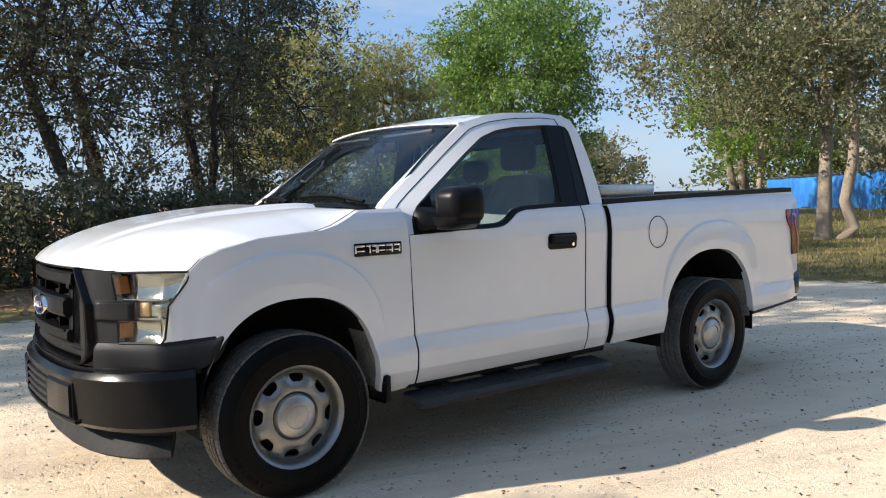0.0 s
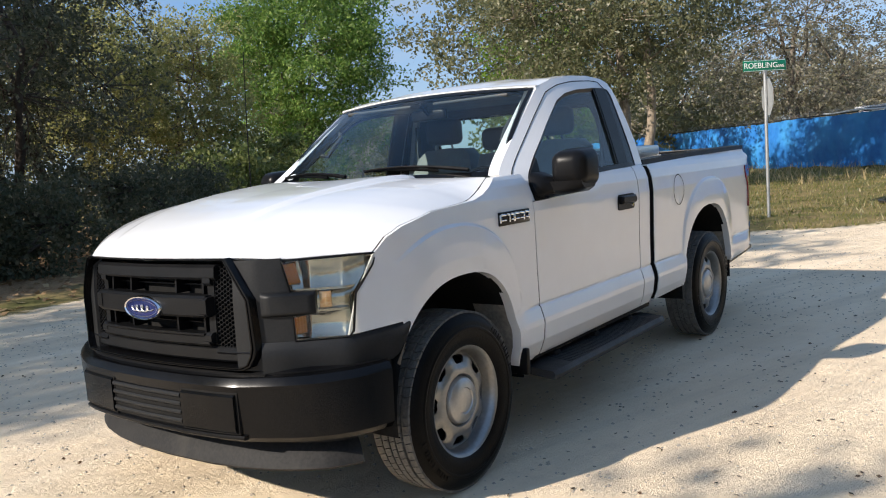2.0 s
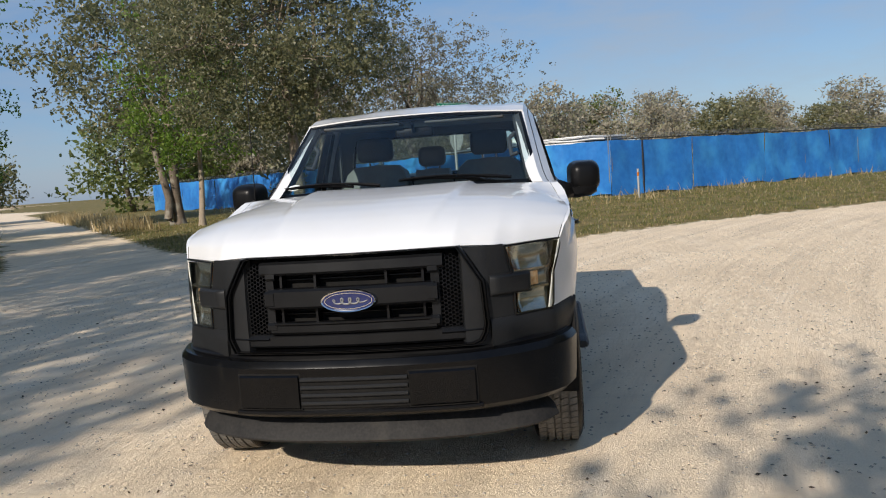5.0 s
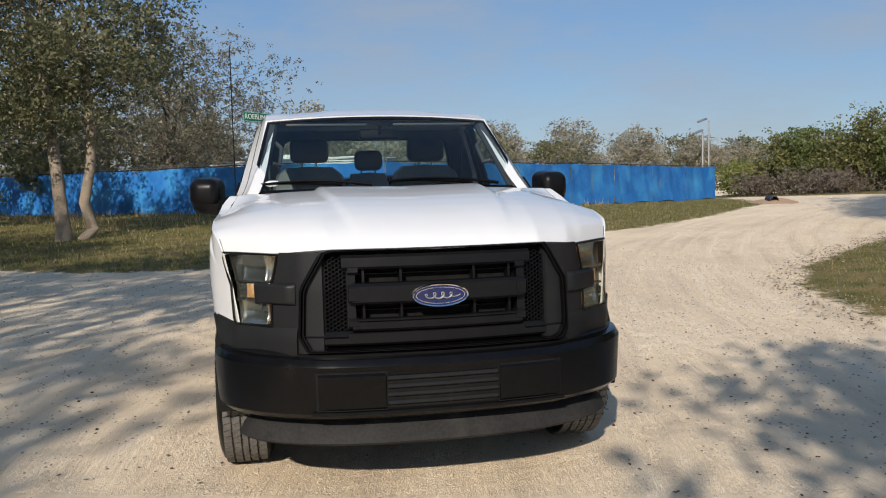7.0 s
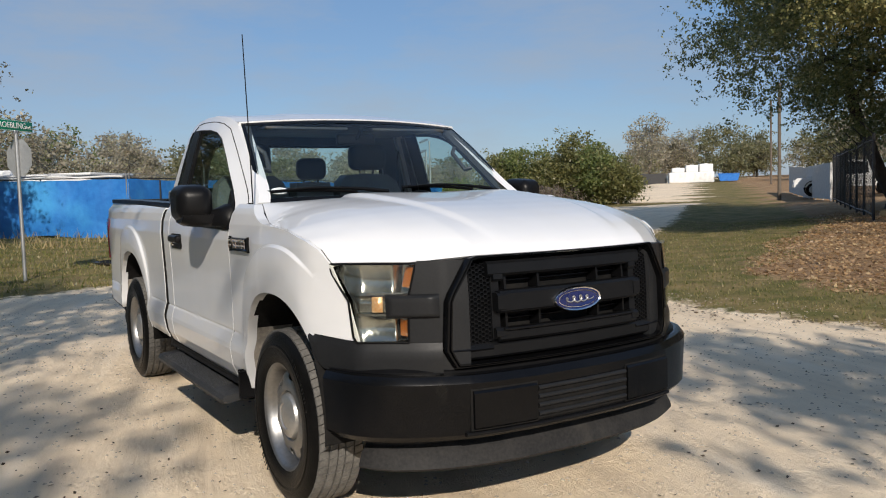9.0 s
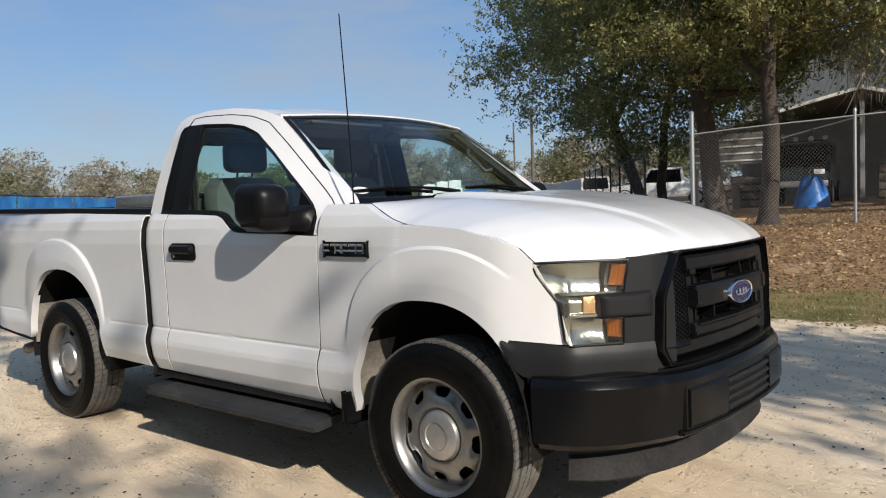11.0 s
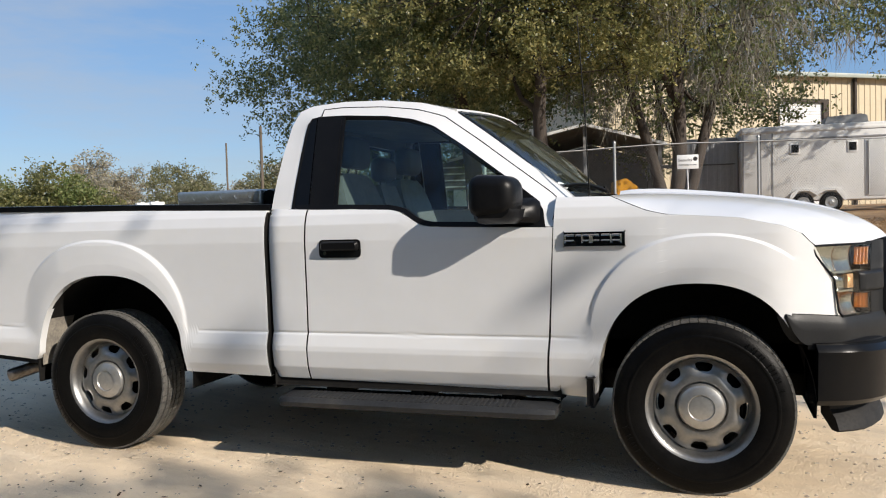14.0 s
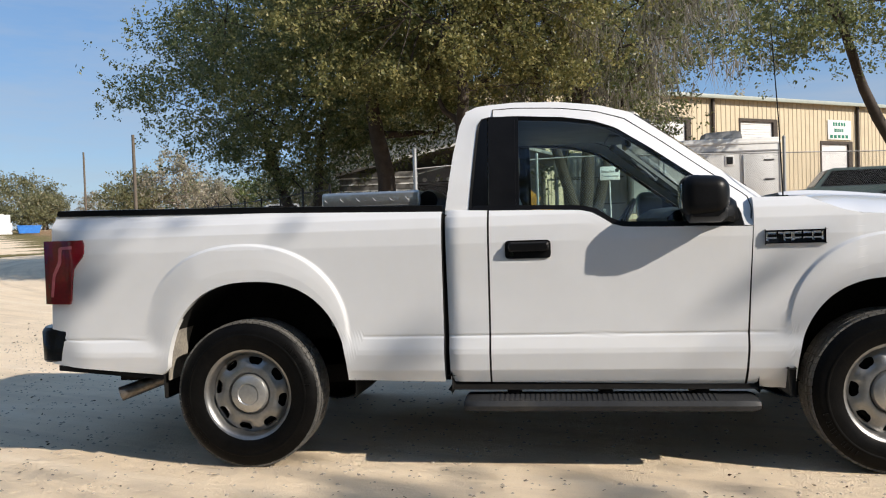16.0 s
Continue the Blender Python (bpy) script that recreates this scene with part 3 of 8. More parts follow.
rows = []
HZ = [1.306, 1.314, 1.317, 1.313, 1.303, 1.291, 1.275, 1.256, 1.233, 1.205, 1.178, 1.150, 1.124, 1.104, 1.082]
HU = [0.0, 0.04, 0.12, 0.22, 0.33, 0.44, 0.55, 0.65, 0.74, 0.82, 0.88, 0.93, 0.965, 0.985, 1.0]
for u in [k / 40 for k in range(36)] + [0.9, 0.92, 0.94, 0.955, 0.97, 0.985, 1.0]:
    zc = float(np.interp(u, HU, HZ))
    row = []
    for v in np.linspace(-1, 1, 141):
        a = abs(v)
        yf = 0.868 * a
        xf, _, _ = front(s_of_y(yf), 1.08, -0.016)
        xf = float(np.interp(a, [0, 0.3, 0.5, 0.69, 0.8, 0.9, 1.0], [0.836, 0.822, 0.798, 0.706, 0.624, 0.538, 0.452])) if a < 2 else xf
        xr = -0.372
        x = xr + (xf - xr) * u
        yr = 0.848 + (0.868 - 0.848) * u
        bow = 0.10 * math.sin(u * math.pi) * a ** 2
        y = a * (yr + float(np.interp(u, [0, 0.35, 0.7, 0.9, 1.0], [0.0, 0.055, 0.062, 0.034, 0.002])))
        ze = min(top_of_fender(-0.372 + (0.452 + 0.372) * u), zc) + 0.002
        front_drop = float(np.interp(u, [0.8, 1.0], [0.0, 1.0])) * float(np.interp(a, [0, 0.5, 0.75, 1], [0, -0.004, 0.010, -0.002]))
        p = float(np.interp(u, [0, 0.5, 1], [5.0, 4.2, 3.4]))
        z = zc + (ze - zc) * a ** p - front_drop
        ridge_at = float(np.interp(u, [0, 1], [0.50, 0.34]))
        z += (0.021 * (1 - u * 0.6)) * float(np.interp(a, [0, ridge_at - 0.05, ridge_at, ridge_at + 0.035], [0.55, 0.95, 1.0, 0.0])) * float(np.interp(u, [0, 0.06, 0.8, 1], [1, 1, 0.8, 0.0]))
        row.append((x, math.copysign(y, v), z))
    rows.append(row)
seams = [[r[k] for r in rows] for k in (0, -1)]
hood = part("hood", Shape().grid(rows).thick(0.014), PAINT, truck)
for edge in seams:
    part("hood_seam", Shape().tube([(x, y * 0.999, z - 0.001) for x, y, z in edge if x < -0.12], 0.0016, 6), DARK, hood)
    part("hood_seam", Shape().tube([(x, y * 1.0015, z + 0.0005) for x, y, z in edge if x > 0.39], 0.0014, 6), DARK, hood)
cowl = Shape()
cowl.grid([[(-0.366, y, 1.300 - 0.012 * (y / 0.85) ** 2) for y in np.linspace(-0.84, 0.84, 25)], [(-0.44, y, 1.288) for y in np.linspace(-0.82, 0.82, 25)], [(-0.50 - 0.10 * (y / 0.8) ** 2, y, 1.302 - 0.008 * (y / 0.8) ** 2) for y in np.linspace(-0.80, 0.80, 25)]])
cowl = part("cowl", cowl.thick(0.01), BLACK, truck, "black plastic cowl below the windscreen")
slats = Shape()
for y in np.linspace(-0.62, 0.62, 40):
    slats.box(-0.435, -0.375, y - 0.006, y + 0.006, 1.291, 1.308)
part("cowl_slats", slats, BLACK, cowl, smooth=0)

# ---- cab above the belt
RAIL = [(-2.062, 1.285, 0.880), (-2.045, 1.42, 0.850), (-2.022, 1.57, 0.805), (-1.992, 1.715, 0.755), (-1.965, 1.785, 0.725), (-1.90, 1.815, 0.705), (-1.72, 1.826, 0.700), (-1.50, 1.818, 0.700), (-1.30, 1.792, 0.700), (-1.14, 1.748, 0.702), (-0.95, 1.610, 0.728), (-0.78, 1.480, 0.752), (-0.64, 1.375, 0.775), (-0.545, 1.305, 0.800), (-0.575, 1.24, 0.885), (-0.606, 1.167, 0.936)]
WIN = [(-1.945, 1.284, 0.884), (-1.932, 1.42, 0.852), (-1.918, 1.56, 0.812), (-1.902, 1.70, 0.770), (-1.890, 1.740, 0.757), (-1.85, 1.752, 0.752), (-1.70, 1.750, 0.752), (-1.47, 1.732, 0.756), (-1.33, 1.708, 0.762), (-1.22, 1.668, 0.770), (-1.06, 1.560, 0.799), (-0.93, 1.464, 0.824), (-0.80, 1.369, 0.847), (-0.715, 1.305, 0.868), (-0.668, 1.255, 0.888), (-0.652, 1.168, 0.930)]
SILL = [(-1.945, 1.284, 0.884), (-1.85, 1.281, 0.892), (-1.60, 1.274, 0.898), (-1.40, 1.266, 0.905), (-1.335, 1.249, 0.915), (-1.285, 1.213, 0.925), (-1.25, 1.192, 0.929), (-1.20, 1.181, 0.931), (-1.0, 1.175, 0.932), (-0.80, 1.171, 0.933), (-0.652, 1.168, 0.930)]


def xyz(p, s, off=0.0):
    return (p[0], s * (p[2] + off), p[1])


def ruled(a, b, s, n=6, off=0.0):
    return [[xyz(lerp_pts(p, q, j / n), s, off) for p, q in zip(a, b)] for j in range(n + 1)]


for s in (1, -1):
    frame_up = Shape().grid(ruled(spread(RAIL, 48), spread(WIN, 48), s, 4))
    inner = spread(WIN, 48)
    frame_up.grid([[xyz(p, s) for p in inner], [xyz(p, s, -0.05) for p in inner]])
    outer = spread(RAIL, 48)
    frame_up.grid([[xyz(p, s) for p in outer], [xyz(p, s, -0.06) for p in outer]])
    part("cab_side_frame", frame_up, PAINT, truck)
    seam = [lerp_pts(a, b, 0.42) for a, b in zip(spread(RAIL, 60), spread(WIN, 60))]
    seam = [q for q in seam if q[0] > -1.86 and q[1] > 1.17]
    part("door_seam", Shape().tube([xyz((seam[0][0], 1.752, 0.757), s, 0.0)] + [xyz(q, s, 0.0005) for q in seam], 0.0026, 6), DARK, truck)
    # black surround with the pillar and quarter pane
    loop = WIN + SILL[::-1][1:-1]
    k = 80
    lp = spread(loop + [loop[0]], k + 1)[:-1]
    mid = np.mean(np.array(lp), axis=0)
    shrink = []
    for i, p in enumerate(lp):
        a, b = np.array(lp[i - 1]), np.array(lp[(i + 1) % k])
        t = (b - a)[:2]
        nrm = np.array((t[1], -t[0])) / (np.linalg.norm(t) + 1e-9)
        shrink.append((p[0] + nrm[0] * 0.022, p[1] + nrm[1] * 0.022, p[2] + 0.0))
    surround = Shape().grid([[xyz(p, s, 0.003) for p in lp], [xyz(p, s, -0.004) for p in shrink], [xyz(p, s, -0.030) for p in shrink]], closed=True)
    part("window_surround", surround, BLACK, truck, "black rubber window surround")

    def glass_y(x, z):
        return float(np.interp(z, [1.165, 1.21, 1.285, 1.42, 1.56, 1.70, 1.76], [0.931, 0.922, 0.886, 0.852, 0.812, 0.770, 0.750])) - 0.012

    def zlo(x):
        return float(np.interp(x, [p[0] for p in SILL], [p[1] for p in SILL]))

    def zhi(x):
        return float(np.interp(x, [p[0] for p in WIN], [p[1] for p in WIN]))

    def pane(x0, x1, off, n=24):
        xs = np.linspace(x0, x1, n)
        return [[(float(x), s * (glass_y(x, zlo(x) + (zhi(x) - zlo(x)) * j / 8) + off), zlo(x) + (zhi(x) - zlo(x)) * j / 8) for x in xs] for j in range(9)]

    part("side_window", Shape().grid(pane(-1.73, -0.79, 0.0)), GLASS, truck, "tinted side window glass")
    part("pillar_cover", Shape().grid(pane(-1.845, -1.712, 0.013, 6)).thick(0.012), BLACK, truck, "black pillar cover")
    part("quarter_panel_cover", Shape().grid(pane(-1.926, -1.851, 0.011, 6)).thick(0.012), BLACK_GLOSS, truck, "dark rear quarter panel")
    # silver tube that paints the highlight running along the door gap
    part("pillar_gap_highlight", Shape().tube([(-1.849, s * (glass_y(0, z) + 0.001), z) for z in np.linspace(1.286, 1.750, 12)], 0.0028, 6), CAP, truck)
    part("mirror_sail", Shape().grid(pane(-0.80, -0.662, 0.012, 8)).thick(0.012), BLACK, truck)
    part("window_channel", Shape().grid(pane(-1.712, -1.695, 0.010, 3)).thick(0.01), BLACK, truck)
    # mirror
    bm = bmesh.new()
    bmesh.ops.create_cube(bm, size=1.0)
    for p in bm.verts:
        q = p.co
        a, b, c = q.x, q.y, q.z
        p.co = (-0.850 + a * 0.212 + (0 if a < 0 else (0.020 if b < 0 else -0.012)), 1.050 + b * 0.215 + ((-0.014 if b > 0 else 0) if a < 0 else (-0.020 if b > 0 else 0.03)), 1.308 + c * (0.198 if a < 0 else 0.165))
    bmesh.ops.bevel(bm, geom=bm.edges[:], offset=0.056, segments=6, profile=0.5, affect="EDGES")
    for p in bm.verts:
        p.co.y *= s
    mirror = part("side_mirror", Shape().take(bm), BLACK, truck, "large black plastic side mirror")
    part("mirror_glass", Shape().box(-0.959, -0.951, min(s * 0.985, s * 1.100), max(s * 0.985, s * 1.100), 1.252, 1.364, 0.004), CHROME, mirror, "silvered mirror glass")
    skirt = Shape()
    rows = []
    for y, x0, x1, z0, z1 in ((0.955, -0.915, -0.735, 1.188, 1.250), (1.0, -0.928, -0.742, 1.184, 1.250), (1.08, -0.938, -0.758, 1.192, 1.250), (1.118, -0.925, -0.775, 1.212, 1.250)):
        rows.append([(x, s * y, z) for x, z in ((x0, z0 + 0.018), (x0 + 0.018, z0), (x1 - 0.03, z0), (x1, z0 + 0.022), (x1 + 0.004, z1), (x0 - 0.004, z1))])
    skirt.grid(rows, closed=True)
    skirt.f += [tuple(range(6)), tuple(range(18, 24))]
    part("mirror_skirt", skirt, BLACK, mirror)
    rows = []
    for y, x0, x1, z0, z1 in ((0.895, -0.815, -0.668, 1.176, 1.300), (0.930, -0.812, -0.676, 1.180, 1.286), (0.952, -0.830, -0.700, 1.188, 1.276), (0.985, -0.850, -0.740, 1.194, 1.270)):
        rows.append([(x, s * y, z) for x, z in ((x0, z0 + 0.02), (x0 + 0.02, z0), (x1 - 0.02, z0), (x1, z0 + 0.02), (x1 - 0.012, z1 - 0.02), (x1 - 0.035, z1), (x0 + 0.02, z1), (x0, z1 - 0.02))])
    part("mirror_arm", Shape().grid(rows, closed=True), BLACK, mirror)

# roof
rail_top = [p for p in RAIL if p[1] > 1.74]
rx = [p[0] for p in rail_top]
rows = []
for x in np.linspace(-1.965, -1.12, 30):
    zr = float(np.interp(x, rx, [p[1] for p in rail_top]))
    yr = float(np.interp(x, rx, [p[2] for p in rail_top]))
    row = []
    for v in np.linspace(-1, 1, 41):
        a = abs(v)
        crown = 0.030 * (1 - a ** 2.2) * float(np.interp(x, [-1.965, -1.88, -1.30, -1.12], [0.5, 1, 1, 0.75]))
        ridge = -0.008 * float(np.interp(a, [0.0, 0.45, 0.52, 0.80, 0.88], [0, 0, 1, 1, 0])) * float(np.interp(x, [-1.93, -1.85, -1.35, -1.2], [0, 1, 1, 0]))
        xb = x + float(np.interp(x, [-1.30, -1.12], [0.0, 0.085])) * (1 - v * v)
        row.append((xb, v * yr, zr + crown + ridge))
    rows.append(row)
part("roof", Shape().grid(rows).thick(0.02), PAINT, truck)
part("headliner", Shape().box(-1.94, -1.105, -0.66, 0.66, 1.732, 1.745, 0.005), CABIN, truck)
part("sun_visor", Shape().box(-1.20, -1.03, 0.08, 0.58, 1.705, 1.722, 0.008), CABIN, truck)
part("sun_visor", Shape().box(-1.20, -1.03, -0.58, -0.08, 1.705, 1.722, 0.008), CABIN, truck)


def screen_pt(u, v, off=0.0):
    """The windscreen: u across from -1 to 1, v up from 0 to 1."""
    yb, yt = 0.792, 0.690
    y = u * (yb + (yt - yb) * v)
    xb = -0.475 - 0.115 * u * u
    xt = -1.035 - 0.090 * u * u
    zb = 1.305 - 0.008 * u * u
    zt = 1.762 - 0.020 * u * u
    bow = 0.018 * math.sin(v * math.pi)
    return (xb + (xt - xb) * v + bow + off * 0.6, y, zb + (zt - zb) * v + bow * 0.6 + off * 0.8)


uu = np.linspace(-1, 1, 29)
part("windscreen", Shape().grid([[screen_pt(u, v) for u in uu] for v in np.linspace(0, 1, 13)]), WIND_GLASS, truck, "tinted windscreen")
edge = [(u, 0.0) for u in np.linspace(-1, 1, 24)] + [(1.0, v) for v in np.linspace(0.08, 1, 12)] + [(u, 1.0) for u in np.linspace(0.92, -1, 24)] + [(-1.0, v) for v in np.linspace(0.92, 0.08, 11)]
band = Shape().grid([[screen_pt(u, v, 0.002) for u, v in edge], [screen_pt(u * 0.972, 0.5 + (v - 0.5) * (0.92 if v < 0.5 else 0.91), 0.002) for u, v in edge]], closed=True)
part("windscreen_border", band, BLACK_GLOSS, truck)
st = [screen_pt(-0.86 + 0.055 * math.cos(t), 0.115 + 0.035 * math.sin(t), 0.004) for t in np.linspace(0, math.tau, 24, endpoint=False)]
part("sticker", Shape().add(st, [tuple(range(24))]), surf("white_sticker", (0.75, 0.77, 0.77), (0.5, 0.55, 0.56), 40, 0.5), truck, "small white oval windscreen sticker")
for k, (u0, u1) in enumerate(((-0.15, -0.90), (0.80, 0.02))):
    q = [screen_pt(u0 + (u1 - u0) * t, 0.035 + 0.075 * math.sin(t * 2.2) * (1 - 0.2 * t), 0.022) for t in np.linspace(0, 1, 9)]
    wiper = part("wiper", Shape().tube(q, [0.011, 0.012, 0.010, 0.008, 0.007, 0.007, 0.006, 0.006, 0.005], 6), BLACK, truck, "black wiper arm")
    q = [screen_pt(u0 + (u1 - u0) * t, 0.055 + 0.05 * math.sin((t - 0.2) * 2.4), 0.008) for t in np.linspace(0.28, 1.05, 8)]
    part("wiper_blade", Shape().tube(q, 0.008, 4), BLACK, wiper)
# rear wall of the cab with its window
ro = [(-0.86, 1.10), (0.86, 1.10), (0.84, 1.42), (0.79, 1.60), (0.72, 1.76), (0.66, 1.80), (-0.66, 1.80), (-0.72, 1.76), (-0.79, 1.60), (-0.84, 1.42)]
ri = [(-0.66, 1.36), (0.66, 1.36), (0.655, 1.45), (0.635, 1.58), (0.605, 1.665), (0.58, 1.68), (-0.58, 1.68), (-0.605, 1.665), (-0.635, 1.58), (-0.655, 1.45)]


def back_x(z):
    return float(np.interp(z, [1.0, 1.30, 1.57, 1.72, 1.80], [-2.066, -2.060, -2.022, -1.990, -1.955]))


rw = Shape().grid([[(back_x(z), y, z) for y, z in ro], [(back_x(z), y, z) for y, z in ri], [(back_x(z) + 0.04, y, z) for y, z in ri]], closed=True)
part("cab_rear_wall", rw, PAINT, truck)
part("rear_trim", Shape().grid([[(back_x(z) + 0.050, y * 0.97, z - 0.02) for y, z in ro], [(back_x(z) + 0.050, y * 0.985, 1.52 + (z - 1.52) * 0.97) for y, z in ri]], closed=True), CABIN, truck)
part("cab_rear_lower", Shape().box(-2.066, -2.03, -0.86, 0.86, 0.45, 1.12), PAINT, truck)
part("rear_window", Shape().add([(back_x(z) + 0.012, y, z) for y, z in ri], [tuple(range(10))]), GLASS, truck, "tinted rear cab window")
rb = Shape().grid([[(back_x(z) + 0.008, y, z) for y, z in ri], [(back_x(z) + 0.008, y * 0.965, 1.52 + (z - 1.52) * 0.90) for y, z in ri]], closed=True)
part("rear_window_border", rb, BLACK_GLOSS, truck)

# ---- cabin
part("cabin_floor", Shape().box(-2.0, -0.45, -0.82, 0.82, 0.55, 0.60), DARK, truck)
part("firewall", Shape().box(-0.52, -0.47, -0.80, 0.80, 0.58, 1.27), DARK, truck)
dash = Shape()
rows = []
for y in np.linspace(-0.80, 0.80, 17):
    hump = 0.02 * math.exp(-((y - 0.40) / 0.17) ** 2)
    rows.append([(-0.50, y, 1.24), (-0.56, y, 1.262), (-0.80, y, 1.262 + hump), (-0.94, y, 1.250 + hump), (-0.985, y, 1.215), (-0.975, y, 1.06), (-0.90, y, 0.86), (-0.75, y, 0.80)])
part("dashboard", dash.grid(rows), CABIN, truck, "dark grey dashboard")
for y in (-0.52, 0.18, 0.62):
    part("air_vent", Shape().box(-0.995, -0.975, y - 0.05, y + 0.05, 1.13, 1.19, 0.006), BLACK, truck)
wheel_m = pose(-1.12, 0.40, 1.17, 0, -62, 0)
rim = Shape().grid([[((0.185 + 0.014 * math.cos(b)) * math.cos(a), (0.185 + 0.014 * math.cos(b)) * math.sin(a), 0.014 * math.sin(b)) for b in np.linspace(0, math.tau, 8, endpoint=False)] for a in np.linspace(0, math.tau, 37)], closed=True)
steering = part("steering_wheel", rim.turned(wheel_m), BLACK, truck, "black steering wheel")
sp = Shape().box(-0.17, 0.17, -0.02, 0.02, -0.012, 0.006, 0.006).box(-0.02, 0.02, -0.17, 0.0, -0.012, 0.006, 0.006).box(-0.07, 0.07, -0.055, 0.055, -0.01, 0.03, 0.02)
part("steering_hub", sp.turned(pose(0, 0, 0, 0, 0, 90)).turned(wheel_m), BLACK, steering)
part("steering_column", Shape().tube([(-1.10, 0.40, 1.155), (-0.90, 0.40, 1.09)], 0.04, 10), BLACK, steering)
for y, w, zt in ((0.42, 0.27, 1.50), (-0.42, 0.27, 1.50), (0.0, 0.15, 1.44)):
    sh = Shape()
    rows = []
    for z, xo, hw in ((0.98, -1.72, w * 0.92), (1.15, -1.77, w), (1.32, -1.83, w * 0.98), (1.42, -1.865, w * 0.86), (zt - 0.03, -1.885, w * 0.62)):
        rows.append([(xo + d, y + hw * q, z + e) for q, d, e in ((-1, 0.02, 0), (-0.92, 0.085, 0), (-0.6, 0.075, 0), (0, 0.06, 0.008), (0.6, 0.075, 0), (0.92, 0.085, 0), (1, 0.02, 0), (0.9, -0.05, 0), (-0.9, -0.05, 0))])
    sh.grid(rows, closed=True)
    sh.f += [tuple(range(9)), tuple(range(36, 45))]
    seat = part("seat_back", sh, SEAT, truck, "grey vinyl seat back")
    hw = 0.135 if w > 0.2 else 0.10
    part("headrest", Shape().box(-1.862, -1.752, y - hw, y + hw, zt + 0.0, zt + 0.175 - (0.03 if w < 0.2 else 0), 0.045, 4), HEADREST, seat, "dark padded headrest")
    for d in (-0.05, 0.05):
        part("headrest_post", Shape().tube([(-1.835, y + d, zt - 0.06), (-1.810, y + d, zt + 0.02)], 0.007, 8), CHROME, seat)
    part("seat_cushion", Shape().box(-1.74, -1.24, y - w, y + w, 0.84, 0.99, 0.05, 3), SEAT, truck, "grey vinyl seat cushion")
part("rear_view_mirror", Shape().box(-1.12, -1.085, -0.125, 0.125, 1.625, 1.69, 0.02, 3), BLACK, truck, "black rear-view mirror")
part("mirror_stem", Shape().tube([(-1.09, 0, 1.66), (-1.02, 0, 1.715)], 0.012, 8), BLACK, truck)
for s in (1, -1):
    pa = spread([(-0.60, 1.29, 0.755), (-0.85, 1.49, 0.715), (-1.14, 1.715, 0.665)], 8)
    part("pillar_trim", Shape().tube([(x, s * y, z) for x, z, y in pa], 0.038, 8), CABIN, truck)
    g = [(-0.86, s * 0.665, 1.475), (-0.875, s * 0.625, 1.465), (-0.93, s * 0.615, 1.52), (-0.99, s * 0.61, 1.57), (-1.02, s * 0.645, 1.605)]
    part("grab_handle", Shape().tube(g, 0.013, 8), CABIN, truck, "grey grab handle on the pillar")
    part("door_trim", Shape().box(-1.83, -0.66, min(s * 0.80, s * 0.875), max(s * 0.80, s * 0.875), 0.62, 1.165, 0.02), CABIN, truck)
    part("seat_belt", Shape().box(-1.90, -1.86, min(s * 0.70, s * 0.71), max(s * 0.70, s * 0.71), 0.9, 1.64), CABIN, truck)

# ---- nose: lamps, black trim, grille
S_IN, S_OUT = s_of_y(0.640), s_of_x(0.447)


def lamp_in(z):
    return S_IN + float(np.interp(z, [0.768, 0.935, 1.064], [0.040, 0.036, 0.0]))


def lamp_out(z):
    return float(np.interp(z, [0.766, 0.785, 0.925, 1.028, 1.056], [s_of_x(0.556), s_of_x(0.541), s_of_x(0.525), s_of_x(0.452), S_OUT]))


def zone(s, z0, z1, lo, hi, off, depth=0.02, n=14, rows=10, relief=None):
    """A panel on the nose between two edges that are functions of z; relief adds to its standing out."""
    sheet = []
    for z in np.linspace(z0, z1, rows + 1):
        a, b = lo(z), hi(z)
        row = []
        for i in range(n):
            f = i / (n - 1)
            row.append(front(s * (a + (b - a) * f), float(z), off + (relief(f, (z - z0) / (z1 - z0)) if relief else 0.0)))
        sheet.append(row)
    sh = Shape().grid(sheet)
    rim = sheet[0] + [r[-1] for r in sheet[1:]] + sheet[-1][-2::-1] + [r[0] for r in sheet[-2:0:-1]]
    sh.grid([rim, [(x - depth * 0.75, y - math.copysign(depth * 0.45, y), z) for x, y, z in rim]], closed=True)
    return sh


def bowl(f, g):
    """Two deep bowls one over the other, fluted across their middles."""
    z = 0.768 + 0.292 * g
    up = z > 0.90
    u = (z - (0.995 if up else 0.82)) / (0.075 if up else 0.058)
    d = -0.030 * max(0.0, 1 - u * u) * max(0.0, 1 - ((f - 0.5) / 0.55) ** 2)
    d -= 0.034 * float(np.interp(f, [0, 0.15, 0.26], [1, 1, 0]))
    return d + 0.0003 * math.sin(f * 58) * math.sin(g * 44 + 1.0) * (1 if 0.2 < f < 0.8 else 0.4)


